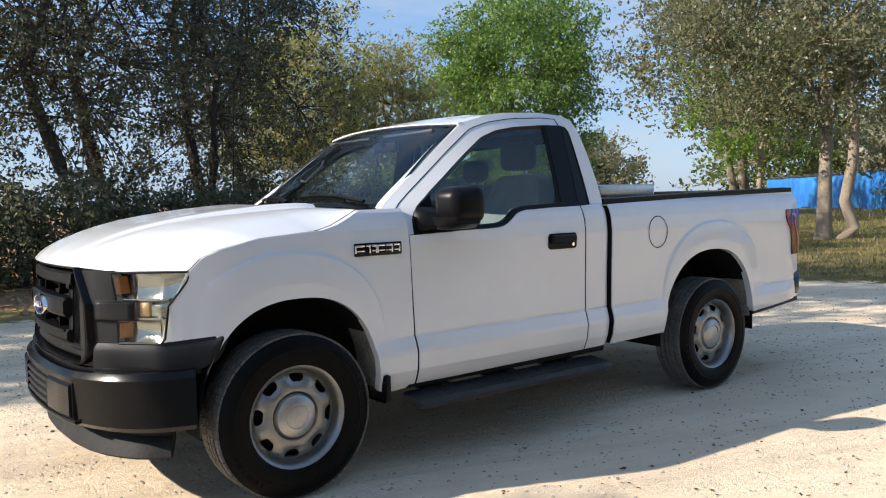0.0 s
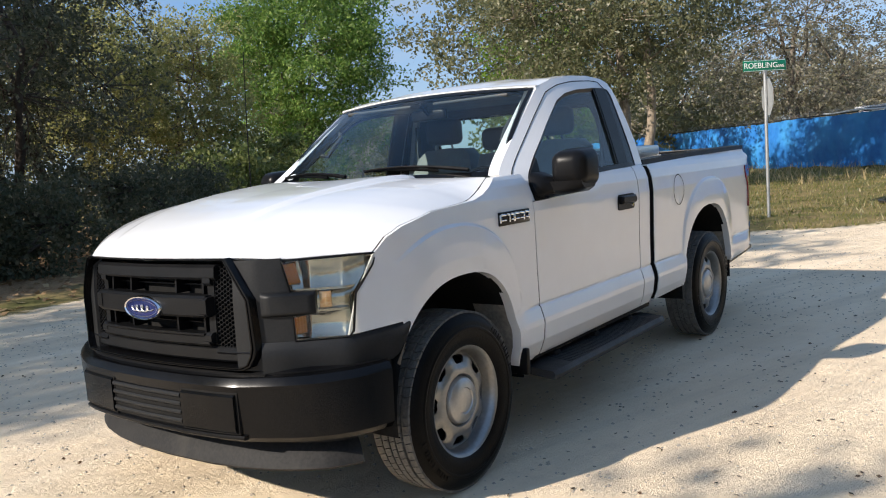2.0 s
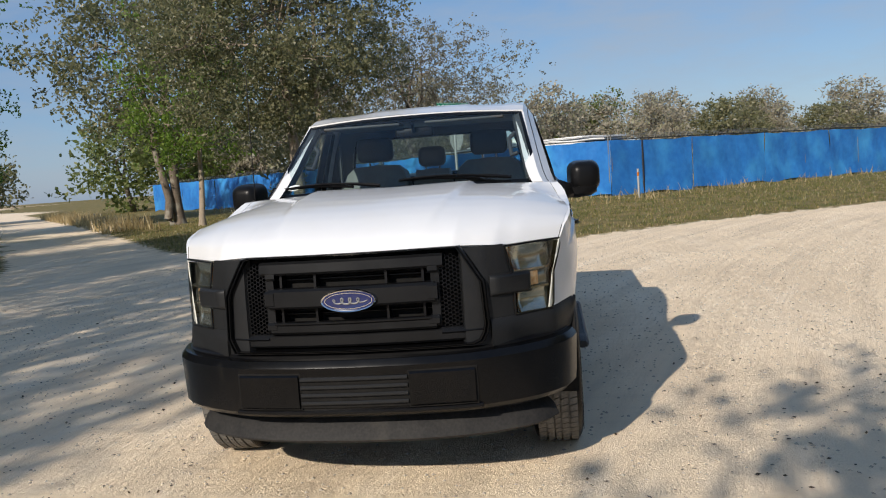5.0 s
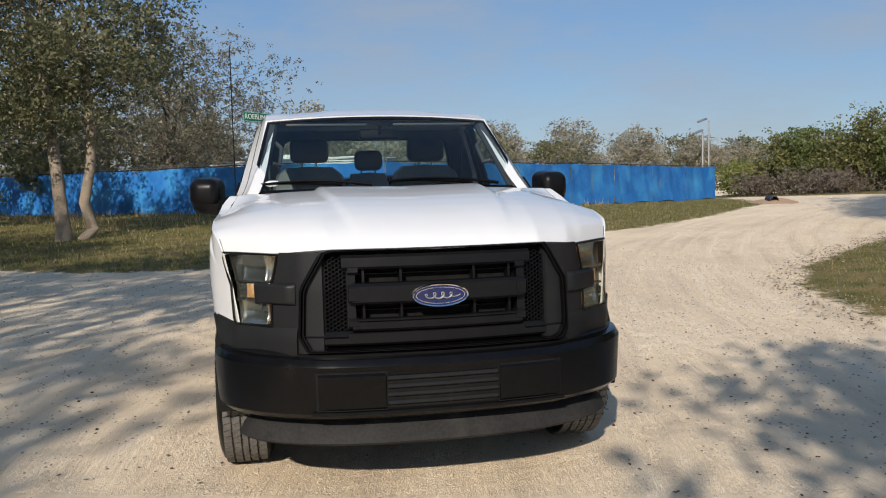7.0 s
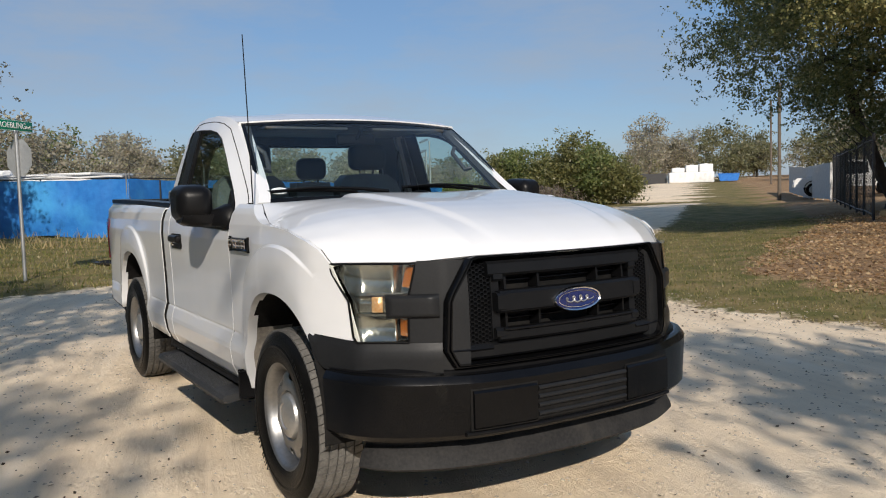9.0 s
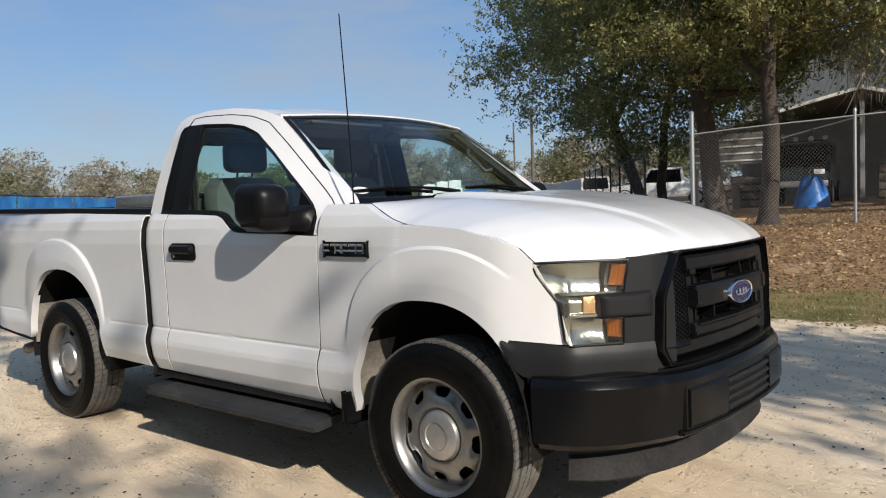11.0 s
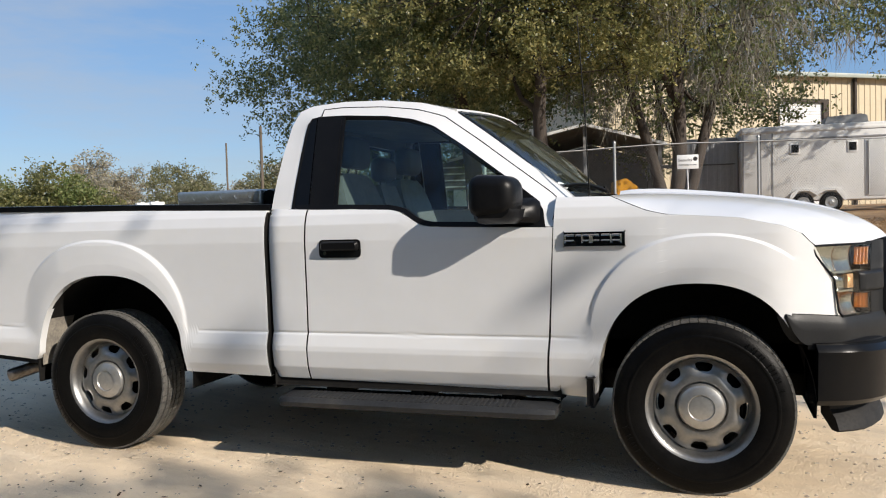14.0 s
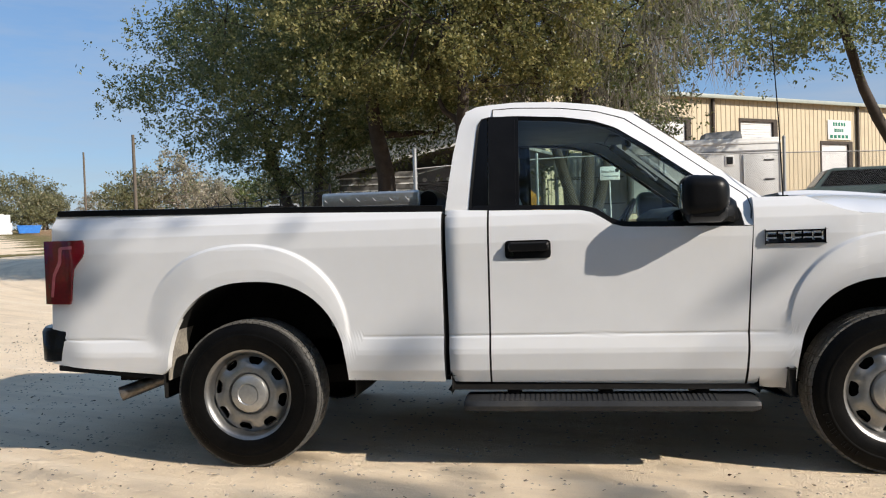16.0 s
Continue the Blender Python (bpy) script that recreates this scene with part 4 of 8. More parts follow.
for s in (1, -1):
    part("nose_trim", zone(s, 0.655, 1.070, lambda z: s_of_y(0.47), lambda z: lamp_in(z) - 0.003, 0.0, 0.04, 10, 14), GREY_TRIM, truck, "dark grey panel between grille and lamp")
    part("lower_fascia", nose_panel(s * s_of_y(0.57), s * s_of_x(0.334), [(0, 0.655), (s_of_x(0.41), 0.655), (s_of_x(0.372), 0.682), (s_of_x(0.345), 0.737), (s_of_x(0.334), 0.770)], [(0, 0.762), (s_of_x(0.553), 0.766), (s_of_x(0.40), 0.784), (s_of_x(0.345), 0.788)], 0.003, 0.05, 22, 10, ((0, 0.012), (0.5, 0.013), (0.75, 0.010), (1, 0.0))), GREY_TRIM, truck, "dark grey plastic fascia under the headlight")
    lamp = part("headlight", zone(s, 0.768, 1.060, lamp_in, lamp_out, -0.020, 0.03, 60, 40, bowl), REFLECTOR, truck, "headlight with clear lens and amber ends")
    part("lens", zone(s, 0.768, 1.060, lamp_in, lamp_out, 0.008, 0.036, 22, 12), LENS, lamp, "clear plastic headlight lens")
    zz = np.linspace(0.767, 1.061, 16)
    loop = [(lamp_in(z), z) for z in zz] + [(lamp_out(z), z) for z in zz[::-1]]
    part("lamp_rim", Shape().tube([front(s * a, b, 0.005) for a, b in loop + [loop[0]]], 0.0048, 6), BLACK, lamp)
    for nm, z0, z1, lab in (("turn_signal", 0.972, 1.046, "amber upper corner of the headlight"), ("side_marker", 0.788, 0.850, "amber lower corner of the headlight")):
        sheet = [[front(s * (lamp_in(z) + 0.003 + 0.036 * f), float(z), -0.002 - 0.042 * f + 0.002 * (k % 2)) for k, f in enumerate(np.linspace(0, 1, 9))] for z in np.linspace(z0, z1, 5)]
        part(nm, Shape().grid(sheet).thick(0.004), AMBER, lamp, lab, smooth=20)
    # amber patch painted as the reflection of the turn signals
    part("amber_reflection", zone(s, 0.880, 0.938, lambda z: lamp_in(z) + 0.100, lambda z: lamp_in(z) + 0.142, -0.010, 0.02, 8, 8, lambda f, g: 0.006 * math.sin(f * 3.14) * math.sin(g * 3.14)), AMBER_REFLECTION, lamp, "painted amber reflection of the turn signals in the headlight")
    part("lamp_divider", zone(s, 0.944, 0.953, lambda z: lamp_in(z) + 0.02, lambda z: lamp_out(z) - 0.02, -0.008, 0.02, 8, 2), REFLECTOR, lamp)
    part("lamp_divider", zone(s, 0.866, 0.874, lambda z: lamp_in(z) + 0.02, lambda z: lamp_out(z) - 0.02, -0.008, 0.02, 8, 2), REFLECTOR, lamp)
    part("clamp_bar", zone(s, 0.858, 0.948, lambda z: s_of_y(0.575), lambda z: S_IN + 0.122, 0.003, 0.05, 14, 14, lambda f, g: float(np.interp(g, [0, 0.10, 0.90, 1], [0, 0.018, 0.020, 0])) * float(np.interp(f, [0, 0.12, 0.93, 1.0], [0.2, 1, 1, 0.35]))), GREY_TRIM, truck, "dark grey bar reaching into the headlight")

GRILLE_OUT = [(-0.530, 0.682), (0.530, 0.682), (0.562, 0.74), (0.552, 0.935), (0.462, 1.088), (-0.462, 1.088), (-0.552, 0.935), (-0.562, 0.74)]
GRILLE_IN = [(y * 0.955, 0.885 + (z - 0.885) * 0.955) for y, z in GRILLE_OUT]


def nose_at(y, z, off):
    p = front(math.copysign(s_of_y(abs(y) * 1.018), y), 1.34 - (1.34 - z) * 1.018, 0)
    return (p[0] + off, p[1], p[2])


go = spread(GRILLE_OUT + [GRILLE_OUT[0]], 81)[:-1]
gi = spread(GRILLE_IN + [GRILLE_IN[0]], 81)[:-1]
GRILLE_LIPS = ((1.0, -0.03), (1.0, 0.024), (0.995, 0.030), (0.985, 0.030), (0.981, 0.014), (0.974, 0.014), (0.971, 0.026), (0.963, 0.026), (0.959, 0.010))
grille = part("grille", Shape().grid([[nose_at(y * k, 0.885 + (z - 0.885) * k, o) for y, z in go] for k, o in GRILLE_LIPS] + [[nose_at(y, z, 0.004) for y, z in gi], [nose_at(y, z, -0.06) for y, z in gi]], closed=True), BLACK_GLOSS, truck, "black plastic grille with three bars", 25)
part("grille_backing", Shape().grid([[nose_at(y, z, -0.075) for y in np.linspace(-0.51, 0.51, 17)] for z in (0.70, 0.9, 1.07)]), DARK, grille)


def bar(y0, y1, z0, z1, off, depth=0.06, n=15, bev=0.010):
    rows = []
    for y in np.linspace(y0, y1, n):
        rows.append([nose_at(y, z, o) for z, o in ((z0, off - depth), (z0, off - bev), (z0 + bev, off), (z1 - bev, off), (z1, off - bev), (z1, off - depth))])
    sh = Shape().grid(rows, closed=True)
    m = len(sh.v)
    sh.f += [tuple(range(6)), tuple(range(m - 6, m))]
    return sh


part("grille_bar", bar(-0.385, 0.385, 1.006, 1.062, 0.012), SATIN, grille, "upper grille bar")
part("grille_bar", bar(-0.348, 0.348, 0.868, 0.950, 0.028), SATIN, grille, "broad middle grille bar")
part("grille_bar", bar(-0.348, 0.348, 0.760, 0.806, 0.016), SATIN, grille, "lower grille bar")
part("grille_lip", bar(-0.33, 0.33, 0.800, 0.810, 0.022, 0.03, 15, 0.003), BLACK, grille)
part("grille_base", bar(-0.49, 0.49, 0.700, 0.758, -0.004), SATIN, grille)
for y in (-0.30, -0.15, 0.15, 0.30):
    for z0, z1 in ((0.950, 1.008), (0.806, 0.868)):
        part("grille_rib", bar(y - 0.005, y + 0.005, z0, z1, -0.012, 0.06, 2, 0.002), BLACK, grille)
for z0, z1 in ((0.978, 0.986), (0.834, 0.841)):
    part("shutter", bar(-0.34, 0.34, z0, z1, -0.045, 0.03, 9, 0.002), BLACK, grille)
for s in (1, -1):
    for z0, z1, o in ((0.985, 1.03, 0.010), (0.875, 0.945, 0.031), (0.772, 0.812, 0.018)):
        part("grille_bracket", bar(s * 0.322, s * 0.362, z0, z1, o, 0.07, 4), SATIN, grille)
    part("grille_upright", bar(s * 0.332, s * 0.366, 0.762, 1.040, -0.004, 0.06, 4), SATIN, grille)
    part("mesh_frame", bar(s * 0.366, s * 0.530, 0.730, 0.750, 0.004, 0.06, 6), SATIN, grille)
    mesh = Shape()
    for i in range(12):
        for j in range(18):
            y, z = 0.374 + i * 0.0140, 0.758 + j * 0.0165 + (0.00825 if i % 2 else 0)
            if z > np.interp(y, [0.43, 0.525], [1.052, 0.920]):
                continue
            hexa = [(y + 0.0092 * math.cos(t), z + 0.0092 * math.sin(t)) for t in np.linspace(0, math.tau, 6, endpoint=False)]
            inner = [(y + 0.0078 * math.cos(t), z + 0.0078 * math.sin(t)) for t in np.linspace(0, math.tau, 6, endpoint=False)]
            mesh.grid([[nose_at(s * a, b, -0.035) for a, b in inner], [nose_at(s * a, b, -0.010) for a, b in inner], [nose_at(s * a, b, -0.010) for a, b in hexa], [nose_at(s * a, b, -0.035) for a, b in hexa]], closed=True)
    part("grille_mesh", mesh, SATIN, grille, "honeycomb side mesh of the grille", smooth=0, tidy=False)
oval = lambda a, b, off: [(nose_at(a * math.cos(t), 0.896 + b * math.sin(t), off)) for t in np.linspace(0, math.tau, 48, endpoint=False)]
emblem = part("emblem", Shape().grid([oval(0.117, 0.048, 0.015), oval(0.117, 0.048, 0.038), oval(0.113, 0.0445, 0.044), oval(0.108, 0.040, 0.040)], closed=True), CHROME, grille, "chrome-ringed blue oval emblem")
o2 = oval(0.109, 0.041, 0.039)
part("emblem_field", Shape().add(o2, [tuple(range(48))]), BLUE_ENAMEL, emblem, smooth=0)
o3, o4 = oval(0.099, 0.033, 0.0405), oval(0.0965, 0.031, 0.0405)
part("emblem_line", Shape().grid([o3, o4], closed=True), CHROME, emblem, smooth=0)
q = [nose_at(y + 0.012 * math.cos(y * 190), 0.896 + 0.0125 * math.sin(y * 190) * float(np.interp(abs(y), [0, 0.05, 0.068], [1, 0.8, 0.2])), 0.0405) for y in np.linspace(-0.068, 0.068, 75)]
part("emblem_stroke", Shape().tube(q, [0.0016 + 0.0018 * math.sin(math.pi * k / 74) for k in range(75)], 5), CAP, emblem, "plain wavy silver band")

# ---- front bumper and air dam
BUMP = [(0.886, 0.0), (0.880, 0.22), (0.862, 0.40), (0.846, 0.492), (0.838, 0.512), (0.808, 0.590), (0.768, 0.680), (0.720, 0.760), (0.666, 0.822), (0.605, 0.872), (0.540, 0.902), (0.455, 0.924)]


def swept(plan, prof, n=25):
    """A profile of (outward, z) carried along half a plan and mirrored."""
    half = spread(plan, n) if n else list(plan)
    path = [(x, -y) for x, y in half[::-1]] + half[1:]
    rows = []
    for i, (x, y) in enumerate(path):
        a, b = path[max(i - 1, 0)], path[min(i + 1, len(path) - 1)]
        tx, ty = b[0] - a[0], b[1] - a[1]
        d = math.hypot(tx, ty)
        nx, ny = ty / d, -tx / d
        far = abs(y) / 0.95
        rows.append([(x + nx * o, y + ny * o, z + dz * far ** 3) for o, z, dz in prof])
    sh = Shape().grid(rows, closed=True)
    m = len(sh.v)
    k = len(prof)
    sh.f += [tuple(range(k)), tuple(range(m - k, m))]
    return sh


bumper = part("front_bumper", swept(BUMP, [(-0.14, 0.634, 0.018), (-0.045, 0.646, 0.018), (-0.014, 0.641, 0.018), (0.0, 0.622, 0.018), (0.004, 0.614, 0.018), (-0.003, 0.472, 0.018), (-0.006, 0.422, 0.008), (-0.028, 0.400, 0.006), (-0.14, 0.397, 0.008)], 0), BLACK_GLOSS, truck, "black painted front bumper", 17)


def bump_at(y, z, off):
    x = float(np.interp(abs(y), [p[1] for p in BUMP], [p[0] for p in BUMP]))
    return (x + off, y * 1.015, z - 0.018)


def bump_plate(y0, y1, z0, z1, off, b=0.012, n=9):
    rows = []
    for y in np.linspace(y0, y1, n):
        rows.append([bump_at(y, z, o) for z, o in ((z0, -0.03), (z0, off - b), (z0 + b, off), (z1 - b, off), (z1, off - b), (z1, -0.03))])
    sh = Shape().grid(rows, closed=True)
    m = len(sh.v)
    sh.f += [tuple(range(6)), tuple(range(m - 6, m))]
    return sh


part("bumper_plate", bump_plate(0.232, 0.495, 0.462, 0.606, 0.015, 0.008), BLACK_GLOSS, bumper)
part("bumper_plate", bump_plate(-0.495, -0.232, 0.462, 0.606, 0.015, 0.008), BLACK_GLOSS, bumper)
for y0, y1 in ((0.224, 0.503), (-0.503, -0.224)):
    part("plate_seam", bump_plate(y0, y1, 0.455, 0.613, 0.004, 0.002), DARK, bumper)
part("bumper_lip", bump_plate(-0.52, 0.52, 0.436, 0.452, 0.010, 0.004, 15), BLACK, bumper)
part("lower_intake", bump_plate(-0.226, 0.226, 0.462, 0.606, 0.002, 0.002), DARK, bumper)
for k in range(4):
    z = 0.476 + k * 0.0335
    # grey plastic here paints the highlight lines of the slats
    part("intake_slat", bump_plate(-0.224, 0.224, z, z + 0.017, 0.014, 0.005), GREY_TRIM, bumper, "intake slat coloured grey for its highlight line")
part("upper_step", swept([(x - 0.03, y * 0.985) for x, y in BUMP], [(-0.12, 0.625, 0.01), (-0.12, 0.680, -0.01), (-0.035, 0.676, -0.01), (-0.015, 0.655, 0.01), (-0.015, 0.625, 0.01)]), BLACK, bumper)
DAM = [(0.822, 0.0), (0.812, 0.25), (0.787, 0.43), (0.752, 0.56), (0.710, 0.660), (0.662, 0.745), (0.605, 0.800), (0.545, 0.835)]
dam = part("air_dam", swept(DAM, [(-0.12, 0.43, 0.0), (-0.055, 0.43, 0.0), (-0.062, 0.366, 0.0), (-0.026, 0.336, 0.0), (-0.004, 0.280, 0.015), (-0.014, 0.268, 0.02), (-0.05, 0.272, 0.015), (-0.12, 0.34, 0.0)]), DAM_RUBBER, truck, "flexible black air dam")

# ---- bed, tailgate, rear bumper, exhaust
part("bed_floor", Shape().box(-4.12, -2.09, -0.79, 0.79, 0.985, 1.0), BLACK, truck)
part("bed_headboard", Shape().box(-2.13, -2.085, -0.82, 0.82, 0.66, 1.275, 0.01), PAINT, truck)
gate = part("tailgate", Shape().box(-4.205, -4.13, -0.80, 0.80, 0.72, 1.325, 0.02), PAINT, truck)
part("tailgate_cap", Shape().box(-4.21, -4.125, -0.80, 0.80, 1.326, 1.352, 0.008), BLACK, gate)
RB = [(-4.335, 0.0), (-4.335, 0.70), (-4.315, 0.80), (-4.27, 0.875), (-4.20, 0.905), (-4.105, 0.918)]
rb_shape = swept([(-x, y) for x, y in RB], [(-0.10, 0.545, 0.0), (-0.012, 0.548, 0.0), (0.0, 0.56, 0.0), (0.004, 0.715, 0.0), (-0.01, 0.735, 0.0), (-0.10, 0.737, 0.0)])
rb_shape.v = [(-x, y, z) for x, y, z in rb_shape.v]
part("rear_bumper", rb_shape, BLACK_GLOSS, truck, "black rear bumper")
part("exhaust_pipe", Shape().tube([(-2.9, -0.45, 0.53), (-3.40, -0.60, 0.50), (-3.58, -0.72, 0.462), (-3.85, -0.85, 0.368)], [0.036, 0.036, 0.036, 0.038], 14, caps=False).tube([(-3.58, -0.72, 0.462), (-3.85, -0.85, 0.368)], [0.03, 0.032], 14, caps=False), surf("stained_exhaust_steel", (0.10, 0.088, 0.075), (0.20, 0.18, 0.16), 20, 0.42, metal=0.8), truck, "stained steel exhaust pipe")
# dark plug set in the pipe's mouth, painting the shade inside
part("exhaust_bore_plug", Shape().tube([(-3.80, -0.826, 0.3854), (-3.842, -0.846, 0.3708)], [0.0315, 0.0315], 14), DARK, truck)
under = Shape().box(-4.15, 0.55, -0.50, 0.50, 0.46, 0.60).box(-4.1, 0.5, -0.42, -0.34, 0.36, 0.50).box(-4.1, 0.5, 0.34, 0.42, 0.36, 0.50).box(-2.02, -0.5, -0.84, 0.84, 0.44, 0.56)
part("underbody", under, DARK, truck, smooth=0)
part("rear_axle", Shape().tube([(-WB, -0.75, 0.375), (-WB, 0.75, 0.375)], 0.05, 12).lathe([(0.02, -0.12), (0.12, -0.08), (0.15, 0), (0.12, 0.08), (0.02, 0.12)], (-WB, 0.05, 0.37), "y", 16), DARK, truck)
part("hitch_receiver", Shape().box(-4.30, -4.10, -0.45, 0.45, 0.46, 0.53, 0.01).box(-4.36, -4.20, -0.04, 0.04, 0.42, 0.50, 0.006), DARK, truck)
part("spare_tyre", Shape().lathe([(0.2, -0.1), (0.36, -0.09), (0.375, 0), (0.36, 0.09), (0.2, 0.1)], (-3.72, 0.0, 0.56), "z", 28), DARK, truck)
# antenna
ant = part("antenna_base", Shape().lathe([(0.0, 0.03), (0.010, 0.03), (0.018, 0.005), (0.026, -0.02), (0.020, -0.060), (0.006, -0.080), (0.0, -0.082)], (-0.462, -0.872, 1.272), "z", 14), BLACK, truck, "black antenna base on the fender")
part("antenna_mast", Shape().tube([(-0.462, -0.862, 1.29), (-0.475, -0.863, 1.65), (-0.502, -0.864, 2.10)], [0.0035, 0.003, 0.0025], 6), BLACK, ant)

# ---- wheels
TY = [(0.225, -0.100), (0.240, -0.112), (0.29, -0.120), (0.330, -0.118), (0.356, -0.106), (0.369, -0.092)]


def tyre_shape():
    sh = Shape()
    n = 72
    sh.lathe(TY, (0, 0, 0), "y", n)
    sh.lathe([(r, -a) for r, a in TY], (0, 0, 0), "y", n)
    ring = Shape()
    return sh


def tread_shape():
    """Ribs round the tyre, cut by sipes."""
    sh = Shape()
    sh.lathe([(0.369, -0.092), (0.367, -0.085), (0.367, 0.085), (0.369, 0.092)], (0, 0, 0), "y", 72)
    for y0, y1 in ((-0.094, -0.060), (-0.050, -0.020), (-0.012, 0.012), (0.020, 0.050), (0.060, 0.094)):
        n = 64
        for k in range(n):
            a0, a1 = (k + 0.06) / n * math.tau, (k + 0.94) / n * math.tau
            sk = 0.012 * (1 if abs(y0 + y1) < 0.2 else 0)
            r1 = 0.3795 if abs(y0 + y1) < 0.12 else 0.3765
            v = []
            for r in (0.365, r1):
                for y, d in ((y0, -sk), (y1, sk)):
                    for a in (a0, a1):
                        v.append((r * math.cos(a + d), y, r * math.sin(a + d)))
            sh.add(v, [(4, 5, 7, 6), (0, 1, 5, 4), (2, 3, 7, 6), (0, 2, 6, 4), (1, 3, 7, 5)])
    return sh


def disc_shape():
    """The steel disc with eight windows; outward is -y."""
    prof = [(0.080, -0.030), (0.104, -0.034), (0.108, -0.060), (0.116, -0.070), (0.128, -0.071), (0.140, -0.066), (0.150, -0.060), (0.160, -0.055), (0.172, -0.050), (0.184, -0.046), (0.193, -0.040), (0.202, -0.036)]
    prof = prof[:6] + [(0.146, -0.062), (0.150, -0.060), (0.157, -0.056), (0.166, -0.053), (0.176, -0.049), (0.184, -0.045), (0.188, -0.043), (0.194, -0.040), (0.202, -0.036)]
    gap = [0.2] * 7 + [0.13, 0.215, 0.255, 0.27, 0.255, 0.20, 0.2, 0.2]
    rows = []
    for (r, a), h in zip(prof, gap):
        row = []
        for sec in range(8):
            for ph in (-0.5, -0.5 + (0.5 - h) * 0.33, -0.5 + (0.5 - h) * 0.67, -h, -h * 0.5, 0.0, h * 0.5, h, 0.5 - (0.5 - h) * 0.67, 0.5 - (0.5 - h) * 0.33):
                t = (sec + ph) * math.tau / 8
                lobe = 0.5 - 0.5 * math.cos(math.tau * ph)
                swell = float(np.interp(r, [0.128, 0.145, 0.17, 0.19, 0.20], [0, 0.5, 1, 0.7, 0]))
                row.append((r * math.cos(t), a - 0.013 * swell * lobe + 0.004 * swell * (1 - lobe), r * math.sin(t)))
        rows.append(row)
    sh = Shape()
    w = 80
    verts = [p for row in rows for p in row]
    faces = []
    for i in range(len(prof) - 1):
        for k in range(w):
            if 7 <= i <= 11 and 3 <= k % 10 <= 6:
                continue
            d = (k + 1) % w
            faces.append((i * w + k, i * w + d, (i + 1) * w + d, (i + 1) * w + k))
    sh.add(verts, faces)
    return sh.thick(-0.008)


LIP = [(0.196, -0.030), (0.203, -0.045), (0.212, -0.070), (0.218, -0.098), (0.228, -0.104), (0.236, -0.108), (0.238, -0.102), (0.230, -0.094), (0.224, -0.06), (0.21, 0.0), (0.20, 0.09)]
tyre_me = mesh_of("tyre", tyre_shape(), RUBBER, 50)
tread_me = mesh_of("tread", tread_shape(), TREAD, 0, False)
disc_me = mesh_of("disc", disc_shape(), STEEL, 45)
lip_me = mesh_of("rim_lip", Shape().lathe(LIP, (0, 0, 0), "y", 72), STEEL, 50)
cap_me = mesh_of("hub_cap", Shape().lathe([(0.0, -0.096), (0.040, -0.096), (0.052, -0.093), (0.056, -0.098), (0.080, -0.094), (0.094, -0.086), (0.101, -0.072), (0.102, -0.055)], (0, 0, 0), "y", 48), CAP, 30)
drum_me = mesh_of("brake_drum", Shape().lathe([(0.0, -0.02), (0.17, -0.02), (0.185, -0.005), (0.185, 0.08)], (0, 0, 0), "y", 36), DARK, 40)
ring_me = mesh_of("sidewall_ring", Shape().lathe([(0.300, -0.1205), (0.304, -0.1225), (0.312, -0.1225), (0.316, -0.1195)], (0, 0, 0), "y", 72), RUBBER, 50)
# plain raised strokes stand for the maker's lettering on the sidewall
STROKES = []
for base in (0.35, 3.5):
    for k in range(7):
        for da in (0.0, 0.045) if k % 3 else (0.0,):
            STROKES.append(base + k * 0.115 + da)
v = [(r * math.cos(t), -0.1205 - q, r * math.sin(t)) for q in (0.0, 0.0022) for r in (0.318, 0.342) for t in (-0.009, 0.009)]
stroke_me = mesh_of("sidewall_stroke", Shape().add(v, [(4, 5, 7, 6), (0, 1, 5, 4), (2, 3, 7, 6), (0, 2, 6, 4), (1, 3, 7, 5)]), RUBBER, 0, False)
for wx in (0.0, -WB):
    for s in (1, -1):
        wheel = new("wheel", disc_me)
        wheel.parent = truck
        wheel.matrix_basis = pose(wx, s * 0.822, 0.3785, 0, 11 if wx else 4, 180 if s > 0 else 0) if s < 0 else pose(wx, 0.822, 0.3785, 0, 14 if wx else 6, 180)
        tagged(wheel, "steel wheel with eight windows and a silver hub cap")
        for nm, me in (("tyre", tyre_me), ("tread", tread_me), ("rim_lip", lip_me), ("hub_cap", cap_me), ("brake_drum", drum_me), ("sidewall_ring", ring_me)):
            o = new(nm, me)
            o.parent = wheel
        for a in STROKES:
            o = new("sidewall_stroke", stroke_me)
            o.parent = wheel
            o.matrix_basis = pose(0, 0, 0, 0, math.degrees(-a), 0)

# ---- the tool box lying in the bed, and what lies before it
tb = thing("tool_box", (-2.475, 0, 0.695), "aluminium tread-plate tool box across the pickup bed", "tool box")
box = Shape().box(-0.245, 0.245, -0.70, 0.70, 0.0, 0.62, 0.012)
part("box_body", box, DIAMOND, tb)
lid = part("lid", Shape().box(-0.262, 0.262, -0.73, 0.73, 0.625, 0.705, 0.014, 3), DIAMOND, tb, "low tread-plate lid")
bumps = Shape()
for i in range(11):
    for j in range(29):
        x, y = -0.235 + i * 0.047, -0.69 + j * 0.049
        a = 0.9 if (i + j) % 2 else -0.9
        c, d = math.cos(a), math.sin(a)
        bumps.add([(x + 0.016 * c, y + 0.016 * d, 0.7055), (x - 0.004 * d, y + 0.004 * c, 0.708), (x - 0.016 * c, y - 0.016 * d, 0.7055), (x + 0.004 * d, y - 0.004 * c, 0.708)], [(0, 1, 2, 3)])
